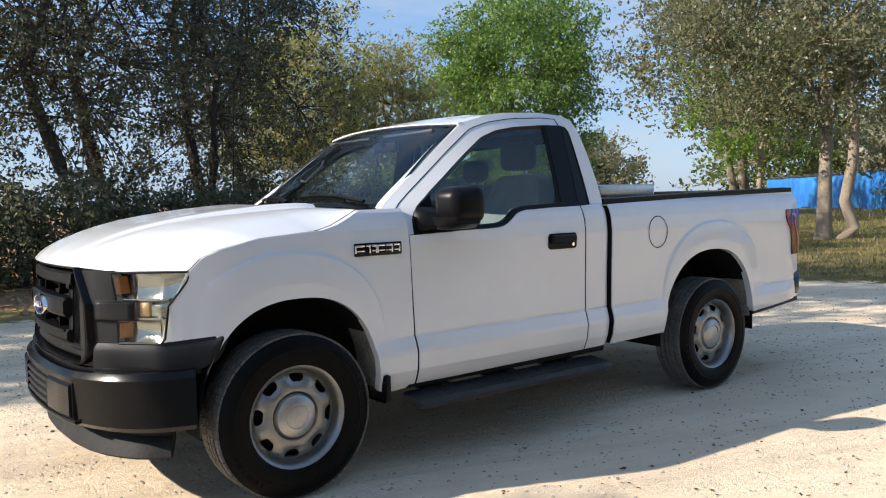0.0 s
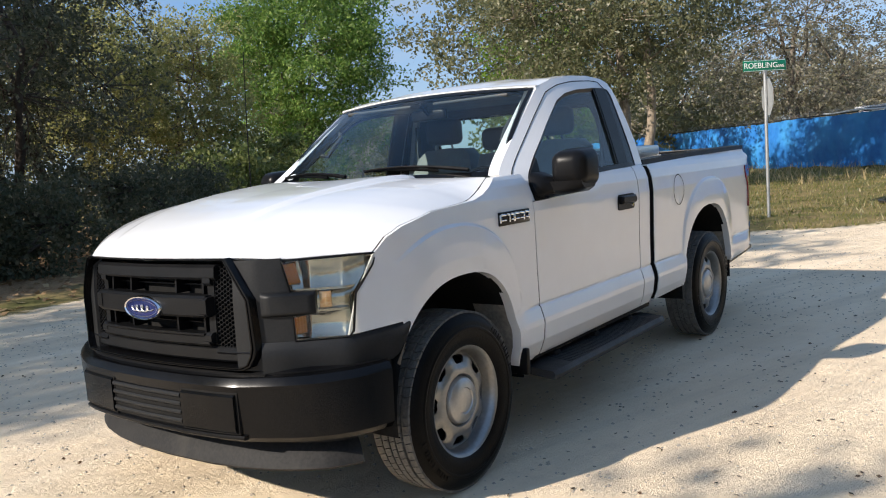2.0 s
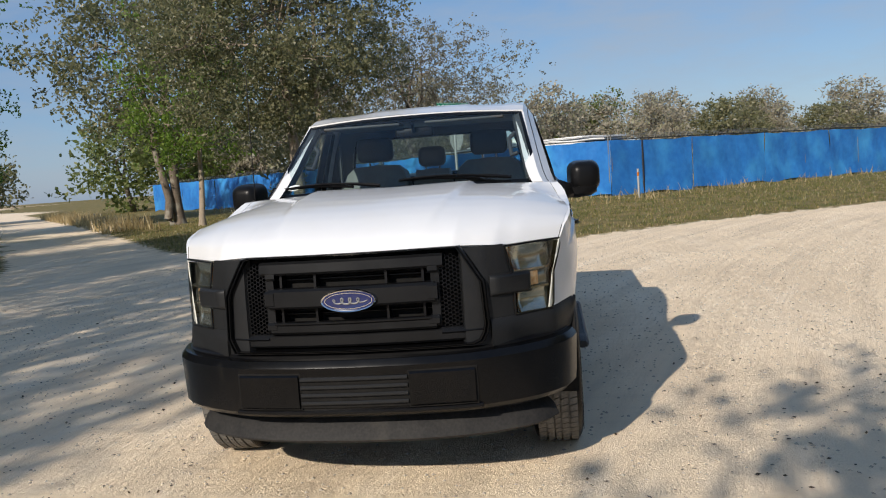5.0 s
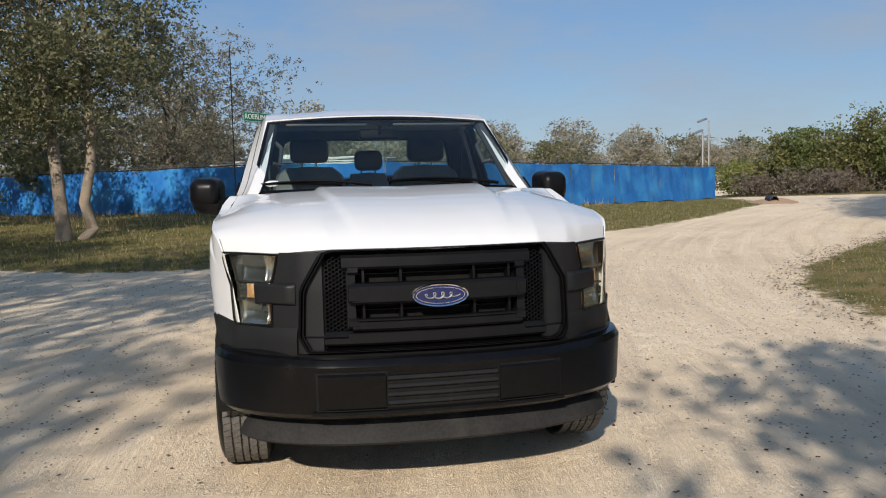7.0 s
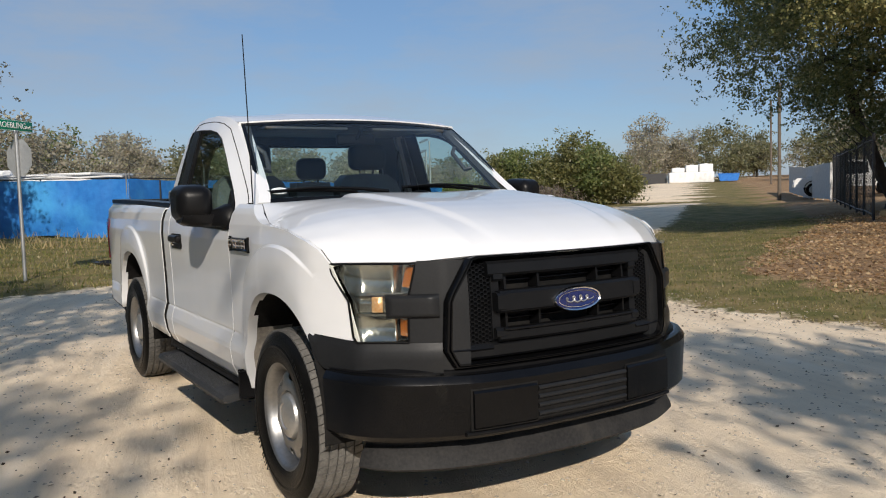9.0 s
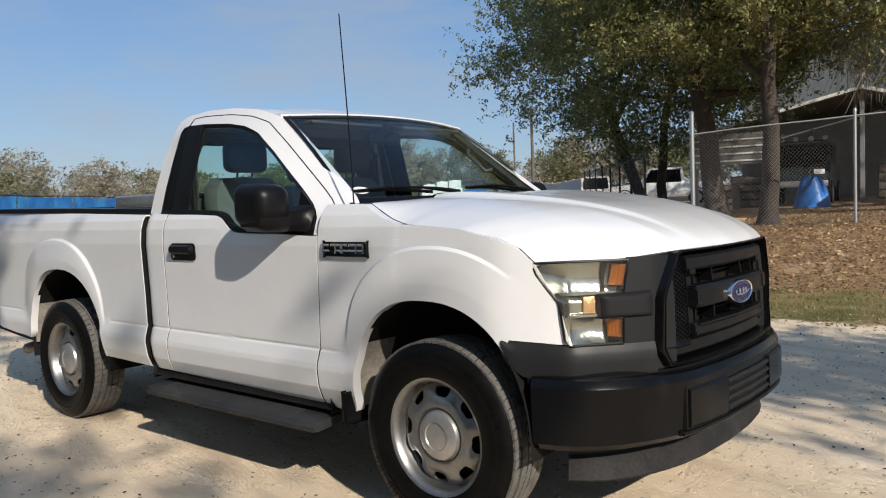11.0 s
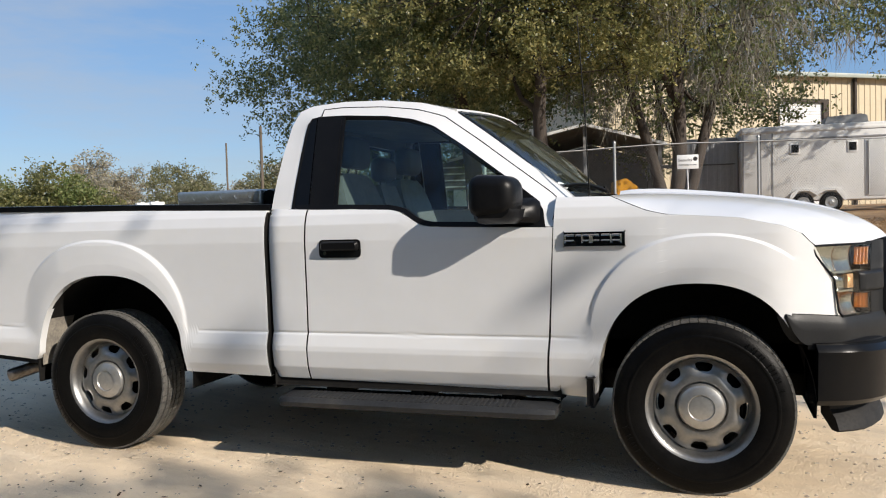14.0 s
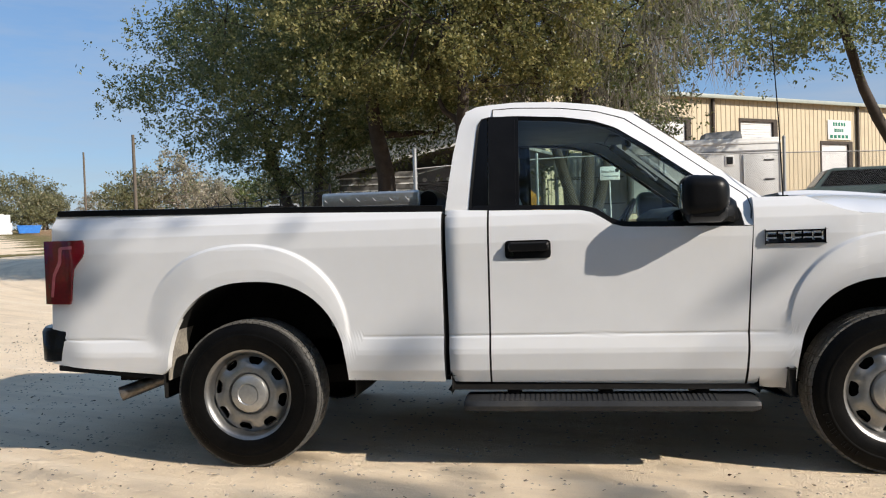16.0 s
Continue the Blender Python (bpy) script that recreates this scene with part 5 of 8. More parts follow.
for j in range(29):
    for k in range(2):
        for q in (-1, 1):
            y, z = -0.69 + j * 0.049, 0.648 + k * 0.03
            e = 0.010 if (j + k) % 2 else -0.010
            bumps.add([(q * 0.2635, y - 0.012, z - e), (q * 0.266, y + 0.002, z + 0.003), (q * 0.2635, y + 0.012, z + e), (q * 0.266, y - 0.002, z - 0.003)], [(0, 1, 2, 3)])
for i in range(12):
    for q in (-1, 1):
        x, z = -0.24 + i * 0.0436, 0.665
        e = 0.012 if i % 2 else -0.012
        bumps.add([(x - 0.012, q * 0.7315, z - e), (x + 0.002, q * 0.734, z + 0.003), (x + 0.012, q * 0.7315, z + e), (x - 0.002, q * 0.734, z - 0.003)], [(0, 1, 2, 3)])
tagged(part("tread_marks", bumps, DIAMOND, lid, smooth=0, tidy=False), kind="stuff")
solid("rolled_tarp", Shape().tube([(-2.175, y, 1.345 + 0.01 * math.sin(y * 9)) for y in np.linspace(-0.70, 0.70, 15)], [0.05 + 0.006 * math.sin(k * 2.3) for k in range(15)], 12).box(-2.22, -2.13, -0.6, 0.6, 0.72, 1.32, 0.03), BLACK, "black rolled tarp behind the cab", "tarp")

# ---------------------------------------------------------------- the lie of the land
YARD_EDGE = [(90, 6.0), (30, 5.6), (6, 5.3), (0, 4.95), (-2.5, 4.8), (-4.5, 5.4), (-6.5, 6.9), (-9.2, 10.0), (-16.3, 19.4), (-40, 48), (-120, 140)]
VERGE_EDGE = [(-140, -105), (-30, -20), (-14, -8.4), (-11.2, -5.8), (-9.9, -4.0), (-9.6, -2.0), (-10.2, -0.3), (-12.0, 2.0), (-13.5, 4.2), (-16, 8.5), (-19.5, 12.4), (-27, 19.6), (-34, 22.5), (-42, 26), (-140, 70)]
WOOD_EDGE = [(90, -8.5), (30, -7.0), (6, -6.5), (0, -6.3), (-6, -7.6), (-12, -11.0), (-30, -25), (-140, -112)]


def seg_side(px, py, line):
    """Signed distance to a line of points, positive on its left."""
    best = np.full(px.shape, 1e9)
    sign = np.ones(px.shape)
    for (ax, ay), (bx, by) in zip(line, line[1:]):
        dx, dy = bx - ax, by - ay
        t = np.clip(((px - ax) * dx + (py - ay) * dy) / (dx * dx + dy * dy), 0, 1)
        qx, qy = px - (ax + t * dx), py - (ay + t * dy)
        d = np.hypot(qx, qy)
        near = d < best
        best = np.where(near, d, best)
        sign = np.where(near, np.where(dx * qy - dy * qx > 0, 1.0, -1.0), sign)
    return best * sign


def in_yard(x, y):
    return -seg_side(np.asarray(x, float), np.asarray(y, float), YARD_EDGE)


def in_verge(x, y):
    return seg_side(np.asarray(x, float), np.asarray(y, float), VERGE_EDGE)


def in_wood(x, y):
    return seg_side(np.asarray(x, float), np.asarray(y, float), WOOD_EDGE)


def ripple(x, y):
    return 0.5 * np.sin(x * 1.3 + 0.7 * y) * np.cos(y * 1.1 - 0.4 * x) + 0.3 * np.sin(x * 3.1 - y * 2.3 + 1) + 0.2 * np.sin(x * 5.3 + y * 6.1)


def ground_z(x, y):
    x, y = np.asarray(x, float), np.asarray(y, float)
    yd, vg, wd = in_yard(x, y), in_verge(x, y), in_wood(x, y)
    z = np.interp(yd, [0, 0.3, 1.5, 5, 8.5, 14, 25, 60], [0, 0.03, 0.06, 0.34, 0.62, 0.85, 1.2, 1.5])
    z = z + np.interp(vg, [0, 0.3, 4, 12, 40], [0, 0.03, 0.10, 0.28, 0.45])
    z = z + np.interp(wd, [0, 0.5, 4, 30], [0, 0.04, 0.15, 0.3])
    d, c = -0.65 * x + 0.76 * y, 0.76 * x + 0.65 * y
    rise = np.interp(d, [18, 45, 80, 145, 400], [0, 0.4, 1.4, 3.0, 3.5]) * np.interp(c, [-16, -5], [0, 1])
    z = np.maximum(z, rise)
    off = np.clip(np.maximum(np.maximum(yd, vg), wd) * 0.6, 0, 1)
    under = np.exp(-(((x + 1.6) / 3.4) ** 4 + (y / 1.7) ** 4))
    return z + ripple(x, y) * (0.006 * (1 - under) + 0.022 * off)


def gz(x, y):
    return float(ground_z(np.array([x]), np.array([y]))[0])


def stepped(spans):
    out = []
    for a, b, d in spans:
        out += list(np.arange(a, b, d))
    return np.array(out + [spans[-1][1]])


gx = stepped([(-900, -200, 100), (-200, -80, 15), (-80, -30, 2.0), (-30, -14, 0.6), (-14, 8, 0.22), (8, 30, 1.2), (30, 100, 10), (100, 900, 100)])
gy = stepped([(-900, -200, 100), (-200, -60, 14), (-60, -14, 2.0), (-14, 14, 0.22), (14, 32, 0.8), (32, 90, 4.0), (90, 200, 15), (200, 900, 100)])
GX, GY = np.meshgrid(gx, gy)
GZ = ground_z(GX, GY)


def sheet_mesh(name, X, Y, Z):
    h, w = X.shape
    me = bpy.data.meshes.new(name)
    co = np.stack([X, Y, Z], -1).reshape(-1, 3)
    i = np.arange(h * w).reshape(h, w)
    q = np.stack([i[:-1, :-1], i[:-1, 1:], i[1:, 1:], i[1:, :-1]], -1).reshape(-1, 4)
    me.vertices.add(len(co))
    me.vertices.foreach_set("co", co.ravel())
    me.loops.add(q.size)
    me.loops.foreach_set("vertex_index", q.ravel().astype(np.int32))
    me.polygons.add(len(q))
    me.polygons.foreach_set("loop_start", np.arange(0, q.size, 4, dtype=np.int32))
    me.polygons.foreach_set("use_smooth", np.ones(len(q), dtype=bool))
    me.update(calc_edges=True)
    return me


ground_me = sheet_mesh("ground", GX, GY, GZ)
YD, VG, WD = in_yard(GX, GY), in_verge(GX, GY), in_wood(GX, GY)


def strip(x, y, a, b, w):
    """Depth inside a strip of half width w about the line from a to b."""
    d = np.array(b, float) - np.array(a, float)
    s = np.clip(((x - a[0]) * d[0] + (y - a[1]) * d[1]) / (d @ d), 0, 1)
    return w - np.hypot(x - a[0] - s * d[0], y - a[1] - s * d[1])


# grass under the hedge and on along the far road
VG = np.maximum(VG, np.maximum(strip(GX, GY, (-43, 28.6), (-33, 31.0), 4.2), strip(GX, GY, (-36.5, 34.5), (-68.5, 70.5), 1.7)))
for nm, val in (("turf", np.clip(np.maximum(np.minimum(YD, 2.2 + np.interp(GX, [-9, -4], [2.4, 0]) - YD * 0.6), np.maximum(VG, np.minimum(WD, 1.4 - 0.8 * WD))) * 1.2 + 0.5, 0, 1)), ("litter", np.clip(np.maximum(YD - 1.3 - np.interp(GX, [-9, -4], [2.4, 0]), WD - 0.4) * 0.8, 0, 1))):
    at = ground_me.attributes.new(nm, "FLOAT", "POINT")
    at.data.foreach_set("value", val.ravel().astype(np.float32))

gm, ns, ln, pb = nodes_of("sand_turf_and_leaf_litter")


def tex(kind, scale, detail=5.0, stretch=None, rough=0.55):
    n = ns.new("ShaderNodeTexNoise" if kind == "n" else "ShaderNodeTexVoronoi")
    n.inputs["Scale"].default_value = scale
    if kind == "n":
        n.inputs["Detail"].default_value = detail
        n.inputs["Roughness"].default_value = rough
    if stretch:
        mp = ns.new("ShaderNodeMapping")
        mp.inputs["Scale"].default_value, mp.inputs["Rotation"].default_value = stretch[0], (0, 0, stretch[1])
        ln.new(g_co.outputs["Object"], mp.inputs["Vector"])
        ln.new(mp.outputs["Vector"], n.inputs["Vector"])
    else:
        ln.new(g_co.outputs["Object"], n.inputs["Vector"])
    return n.outputs["Fac"] if kind == "n" else n.outputs["Distance"]


def ranged(v, a, b, c=0.0, d=1.0):
    r = ns.new("ShaderNodeMapRange")
    r.inputs["From Min"].default_value, r.inputs["From Max"].default_value = a, b
    r.inputs["To Min"].default_value, r.inputs["To Max"].default_value = c, d
    ln.new(v, r.inputs["Value"])
    return r.outputs["Result"]


def blend(fac, a, b):
    m = ns.new("ShaderNodeMixRGB")
    for sock, v in ((m.inputs["Fac"], fac), (m.inputs["Color1"], a), (m.inputs["Color2"], b)):
        if isinstance(v, tuple):
            sock.default_value = (*v, 1)
        else:
            ln.new(v, sock)
    return m.outputs["Color"]


def summed(a, b, op="ADD"):
    m = ns.new("ShaderNodeMath")
    m.operation = op
    for sock, v in ((m.inputs[0], a), (m.inputs[1], b)):
        if isinstance(v, (int, float)):
            sock.default_value = v
        else:
            ln.new(v, sock)
    return m.outputs[0]


g_co = ns.new("ShaderNodeTexCoord")
track = tex("n", 1.0, 4, ((0.35, 3.2, 1), 0.62))
track2 = tex("n", 1.0, 4, ((3.4, 0.5, 1), 0.25))
grain = tex("n", 95, 6, None, 0.7)
grit = tex("v", 38)
broad = tex("n", 0.55, 5)
mottle = tex("n", 5.5, 6, None, 0.65)
sand = blend(ranged(broad, 0.35, 0.68), (0.86, 0.70, 0.50), (0.75, 0.60, 0.42))
sand = blend(ranged(track, 0.52, 0.72, 0, 0.45), sand, (0.90, 0.765, 0.58))
sand = blend(ranged(track2, 0.56, 0.74, 0, 0.35), sand, (0.62, 0.50, 0.365))
sand = blend(ranged(mottle, 0.50, 0.72, 0, 0.40), sand, (0.66, 0.54, 0.395))
sand = blend(ranged(grain, 0.55, 0.74, 0, 0.50), sand, (0.50, 0.40, 0.29))
sand = blend(ranged(tex("v", 16), 0.10, 0.04, 0, 0.55), sand, (0.36, 0.29, 0.21))
# ruts that follow the bend of the road, about a far centre
bend = ns.new("ShaderNodeVectorMath")
bend.operation = "DISTANCE"
bend.inputs[1].default_value = (10.0, 40.0, 0.0)
ln.new(g_co.outputs["Object"], bend.inputs[0])
sep = ns.new("ShaderNodeSeparateXYZ")
ln.new(g_co.outputs["Object"], sep.inputs[0])
rut_v = ns.new("ShaderNodeCombineXYZ")
ln.new(summed(bend.outputs["Value"], 3.2, "MULTIPLY"), rut_v.inputs[0])
ln.new(summed(sep.outputs[0], 0.22, "MULTIPLY"), rut_v.inputs[1])
rut_n = ns.new("ShaderNodeTexNoise")
rut_n.inputs["Scale"].default_value, rut_n.inputs["Detail"].default_value, rut_n.inputs["Roughness"].default_value = 1.0, 5, 0.6
ln.new(rut_v.outputs[0], rut_n.inputs["Vector"])
rut = rut_n.outputs["Fac"]
sand = blend(ranged(rut, 0.50, 0.66, 0, 0.55), sand, (0.58, 0.465, 0.335))
sand = blend(ranged(rut, 0.46, 0.34, 0, 0.45), sand, (0.88, 0.755, 0.585))
turf_c = blend(ranged(tex("n", 1.6, 6), 0.36, 0.62), (0.13, 0.125, 0.04), (0.27, 0.20, 0.09))
turf_c = blend(ranged(tex("n", 30, 4), 0.4, 0.75, 0, 0.6), turf_c, (0.06, 0.06, 0.025))
lit_c = blend(ranged(tex("v", 22), 0.15, 0.6), (0.36, 0.235, 0.125), (0.25, 0.155, 0.085))
lit_c = blend(ranged(tex("n", 1.2, 5), 0.5, 0.7, 0, 0.7), lit_c, (0.44, 0.32, 0.18))
a_turf, a_lit = ns.new("ShaderNodeAttribute"), ns.new("ShaderNodeAttribute")
a_turf.attribute_name, a_lit.attribute_name = "turf", "litter"
ragged = tex("n", 2.6, 7, None, 0.7)
f_turf = ranged(summed(a_turf.outputs["Fac"], ranged(ragged, 0.25, 0.75, -0.35, 0.35)), 0.42, 0.62)
f_lit = ranged(summed(a_lit.outputs["Fac"], ranged(ragged, 0.25, 0.75, -0.35, 0.35)), 0.35, 0.6)
col = blend(f_turf, sand, turf_c)
col = blend(f_lit, col, lit_c)
ln.new(col, pb.inputs["Base Color"])
pb.inputs["Roughness"].default_value = 0.95
pb.inputs["Specular IOR Level"].default_value = 0.15
# worn tyre prints: two faint combs that come and go in bands
lug = tex("n", 1.0, 3, ((3.0, 22, 1), 0.62))
band = ranged(tex("n", 1.0, 3, ((1.1, 0.16, 1), 0.50)), 0.54, 0.64, 0, 0.28)
comb = summed(summed(ranged(lug, 0.35, 0.65), 0.5, "SUBTRACT"), band, "MULTIPLY")
hgt = summed(summed(ranged(track, 0.3, 0.7, 0, 0.45), ranged(track2, 0.3, 0.7, 0, 0.35)), summed(ranged(grain, 0.2, 0.8, 0, 0.32), summed(summed(ranged(grit, 0.0, 0.5, 0, 0.08), ranged(mottle, 0.3, 0.7, 0, 0.42)), summed(comb, ranged(rut, 0.3, 0.7, 0.7, 0)))))
bp = ns.new("ShaderNodeBump")
bp.inputs["Strength"].default_value, bp.inputs["Distance"].default_value = 0.85, 0.026
ln.new(hgt, bp.inputs["Height"])
ln.new(bp.outputs["Normal"], pb.inputs["Normal"])
ground_me.materials.append(gm)
tagged(new("ground", ground_me), "pale packed sand road with grassy verges", "ground", kind="structure")

# ---------------------------------------------------------------- loose cover, as joined sheets of small pieces


def cards(name, pts, material, label, category, size, up=0.0, tall=None, seed=1, kind="stuff", parent=None, droop=0.0):
    """Many small leaves or blades at the points of an array: leaves lie or tumble, blades stand."""
    rng = np.random.default_rng(seed)
    n = len(pts)
    if tall is not None:
        w = size * rng.uniform(0.6, 1.4, n)
        h = rng.uniform(tall[0], tall[1], n)
        a = rng.uniform(0, math.tau, n)
        lean = rng.normal(0, 0.35, (n, 2)) * h[:, None]
        d = np.stack([np.cos(a), np.sin(a), np.zeros(n)], -1) * w[:, None]
        top = pts + np.stack([lean[:, 0], lean[:, 1], h], -1)
        V = np.stack([pts - d, pts + d, top], 1)
        k = 3
    else:
        u = rng.normal(0, 1, (n, 3))
        u[:, 2] *= 1 - up
        u /= np.linalg.norm(u, axis=1)[:, None]
        v = rng.normal(0, 1, (n, 3))
        v[:, 2] = v[:, 2] * (1 - up) - droop
        v -= u * np.sum(u * v, 1)[:, None]
        v /= np.linalg.norm(v, axis=1)[:, None]
        s = size * rng.uniform(0.55, 1.35, n)
        U, W = u * s[:, None], v * (s * 0.55)[:, None]
        V = np.stack([pts - U, pts - W * 1.0, pts + U, pts + W * 1.0], 1)
        k = 4
    me = bpy.data.meshes.new(name)
    me.vertices.add(n * k)
    me.vertices.foreach_set("co", V.astype(np.float32).ravel())
    me.loops.add(n * k)
    me.loops.foreach_set("vertex_index", np.arange(n * k, dtype=np.int32))
    me.polygons.add(n)
    me.polygons.foreach_set("loop_start", np.arange(0, n * k, k, dtype=np.int32))
    me.update(calc_edges=True)
    me.materials.append(material)
    ob = new(name, me)
    if parent is not None:
        ob.parent = parent
    return tagged(ob, label, category, kind=kind)


def scatter(n, x0, x1, y0, y1, keep, seed, lift=0.0):
    rng = np.random.default_rng(seed)
    p = np.stack([rng.uniform(x0, x1, n), rng.uniform(y0, y1, n)], -1)
    p = p[keep(p[:, 0], p[:, 1], rng)]
    return np.concatenate([p, (ground_z(p[:, 0], p[:, 1]) + lift)[:, None]], 1)


GRASS = leaf_mat("verge_grass", (0.10, 0.125, 0.03), (0.21, 0.185, 0.065), (0.38, 0.30, 0.15))
DRY = leaf_mat("dry_tall_grass", (0.30, 0.22, 0.10), (0.42, 0.32, 0.16), (0.5, 0.4, 0.22))
LITTER = leaf_mat("fallen_oak_leaves", (0.38, 0.25, 0.13), (0.28, 0.175, 0.09), (0.52, 0.39, 0.22), 0.25)
DEBRIS = leaf_mat("dark_leaf_bits", (0.05, 0.035, 0.02), (0.10, 0.06, 0.03))


def patchy(x, y, s=1.0):
    return 0.5 + 0.5 * np.sin(x * 1.7 * s + 1.3 * np.sin(y * 1.1 * s)) * np.cos(y * 1.9 * s + 0.8 * np.sin(x * 0.9 * s))


cards("verge_grass", scatter(120000, -34, -9.5, -16, 24, lambda x, y, r: (in_verge(x, y) + 0.35 * (patchy(x, y, 2) - 0.6) > 0.02) & (r.uniform(0, 1, len(x)) < 0.35 + 0.65 * patchy(x, y)), 5), GRASS, "rough green and straw-coloured verge grass", "grass", 0.013, tall=(0.02, 0.10), seed=5)
cards("yard_edge_grass", scatter(80000, -18, 12, 4.2, 20, lambda x, y, r: (in_yard(x, y) + 0.25 * (patchy(x, y, 3) - 0.6) > 0.02) & (in_yard(x, y) < 1.9 + np.interp(x, [-9, -4], [2.6, 0]) + 1.2 * patchy(x, y, 0.7)), 6), GRASS, "short patchy grass along the yard bank", "grass", 0.008, tall=(0.015, 0.05), seed=6)
cards("tall_dry_grass", scatter(26000, -60, -14, -40, -6, lambda x, y, r: ((np.abs(in_verge(x, y) - 0.8) < 1.0) & (x < -24)) | ((np.abs(in_wood(x, y) - 1.4) < 1.3) & (x < -16)), 7), DRY, "tall straw-coloured grass beside the track", "grass", 0.03, tall=(0.25, 0.7), seed=7)
cards("fence_foot_weeds", scatter(16000, -40, -20, -18, 22, lambda x, y, r: (in_verge(x, y) > 6.5) & (patchy(x, y, 1.4) > 0.55), 8), DRY, "straw-coloured weeds at the foot of the fence", "grass", 0.02, tall=(0.10, 0.38), seed=8)
cards("leaf_litter", scatter(110000, -12, 16, 5.5, 22, lambda x, y, r: (in_yard(x, y) > 1.4 + np.interp(x, [-9, -4], [2.4, 0]) + 0.8 * patchy(x, y)) & (in_yard(x, y) < 15), 9, 0.012), LITTER, "deep litter of brown oak leaves on the bank", "leaf litter", 0.034, up=0.75, seed=9)
cards("wood_floor_litter", scatter(16000, -30, 12, -20, -6, lambda x, y, r: in_wood(x, y) > 0.1, 10, 0.012), LITTER, "brown leaf litter under the trees", "leaf litter", 0.06, up=0.75, seed=10)
cards("scattered_leaves", scatter(8000, -12, 5, -6.4, 6, lambda x, y, r: (in_yard(x, y) < 0) & (in_wood(x, y) < 0) & (in_verge(x, y) < 0) & ~((np.abs(y) < 0.9) & (x > -4.2) & (x < 0.9)), 11, 0.006), DEBRIS, "dark leaf bits scattered on the sand", "leaf litter", 0.012, up=0.9, seed=11)
STRAWY = leaf_mat("dry_edge_debris", (0.17, 0.13, 0.09), (0.27, 0.215, 0.15), (0.38, 0.32, 0.24), 0.2)
cards("edge_debris", scatter(60000, -14, 9, 3.8, 17, lambda x, y, r: np.abs(in_yard(x, y) + 0.10 + 0.35 * (patchy(x, y, 0.8) - 0.5)) < 0.42 * r.uniform(0.2, 1, len(x)), 14, 0.008), STRAWY, "dry grey-brown leaf debris along the grass edge", "leaf litter", 0.022, up=0.8, seed=14)
PEBBLE = surf("pale_pebbles", (0.42, 0.36, 0.28), (0.30, 0.25, 0.19), 30, 0.9)
rng = np.random.default_rng(12)
peb = Shape()
for x, y, z in scatter(9000, -8, 3.5, -5.5, 5.5, lambda x, y, r: np.ones(len(x), bool), 12):
    r = rng.uniform(0.004, 0.013)
    a = rng.uniform(0, math.tau)
    peb.add([(x + r * math.cos(a + k * 1.5708) * (1.3 if k % 2 else 1), y + r * math.sin(a + k * 1.5708), z) for k in range(4)] + [(x, y, z + r * 0.7)], [(0, 1, 4), (1, 2, 4), (2, 3, 4), (3, 0, 4)])
solid("pebbles", peb, PEBBLE, "small pale pebbles scattered on the sand", "pebbles", kind="stuff", smooth=0, tidy=False)

# ---------------------------------------------------------------- trees and bushes
BARK = surf("grey_brown_bark", (0.17, 0.135, 0.10), (0.09, 0.07, 0.055), 5, 0.95, bump=1.0, bump_scale=22, fine=30, stain=(0.30, 0.28, 0.23), stain_scale=3, stain_at=(0.5, 0.7))
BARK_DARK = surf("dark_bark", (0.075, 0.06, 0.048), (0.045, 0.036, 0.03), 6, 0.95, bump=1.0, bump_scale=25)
BARK_PALE = surf("pale_bark", (0.34, 0.28, 0.21), (0.22, 0.175, 0.13), 5, 0.95, bump=0.8, bump_scale=25)
OAK = leaf_mat("live_oak_leaves", (0.084, 0.110, 0.046), (0.148, 0.168, 0.066), (0.300, 0.295, 0.135))
# darker copy of the oak leaves: the wood's shade put into the colour
OAK_SHADED = leaf_mat("shade_toned_oak_leaves", (0.054, 0.068, 0.040), (0.094, 0.102, 0.062), (0.175, 0.168, 0.112), 0.5)
OAK_BROWN = leaf_mat("grey_olive_oak_leaves", (0.096, 0.108, 0.052), (0.165, 0.166, 0.084), (0.265, 0.245, 0.138))
FAR_OLIVE = leaf_mat("greyish_olive_leaves", (0.141, 0.147, 0.070), (0.192, 0.186, 0.096), (0.243, 0.218, 0.128))
SPRING = leaf_mat("fresh_green_leaves", (0.096, 0.173, 0.028), (0.166, 0.256, 0.044), (0.269, 0.333, 0.077), 0.6)
OLIVE = leaf_mat("olive_spring_leaves", (0.175, 0.190, 0.062), (0.265, 0.262, 0.098), (0.37, 0.33, 0.15), 0.55)
GREY_TWIG = leaf_mat("grey_winter_twigs", (0.256, 0.230, 0.173), (0.358, 0.320, 0.243), (0.307, 0.307, 0.179))
MOSS = leaf_mat("hanging_moss", (0.175, 0.165, 0.135), (0.275, 0.258, 0.215))
DULL_TWIG = leaf_mat("dull_grey_brown_twigs", (0.125, 0.118, 0.080), (0.190, 0.172, 0.120), (0.215, 0.205, 0.115))
HEDGE_OLIVE = leaf_mat("olive_hedge_leaves", (0.109, 0.115, 0.041), (0.179, 0.179, 0.064), (0.294, 0.262, 0.115))
HEDGE_FRESH = leaf_mat("yellow_green_hedge_leaves", (0.154, 0.179, 0.045), (0.243, 0.256, 0.077), (0.333, 0.320, 0.115))
SCRUB = leaf_mat("brown_scrub_twigs", (0.166, 0.128, 0.109), (0.243, 0.198, 0.166), (0.179, 0.179, 0.090))
BROAD = leaf_mat("full_green_leaves", (0.076, 0.148, 0.034), (0.140, 0.220, 0.050), (0.235, 0.30, 0.085), 0.6)
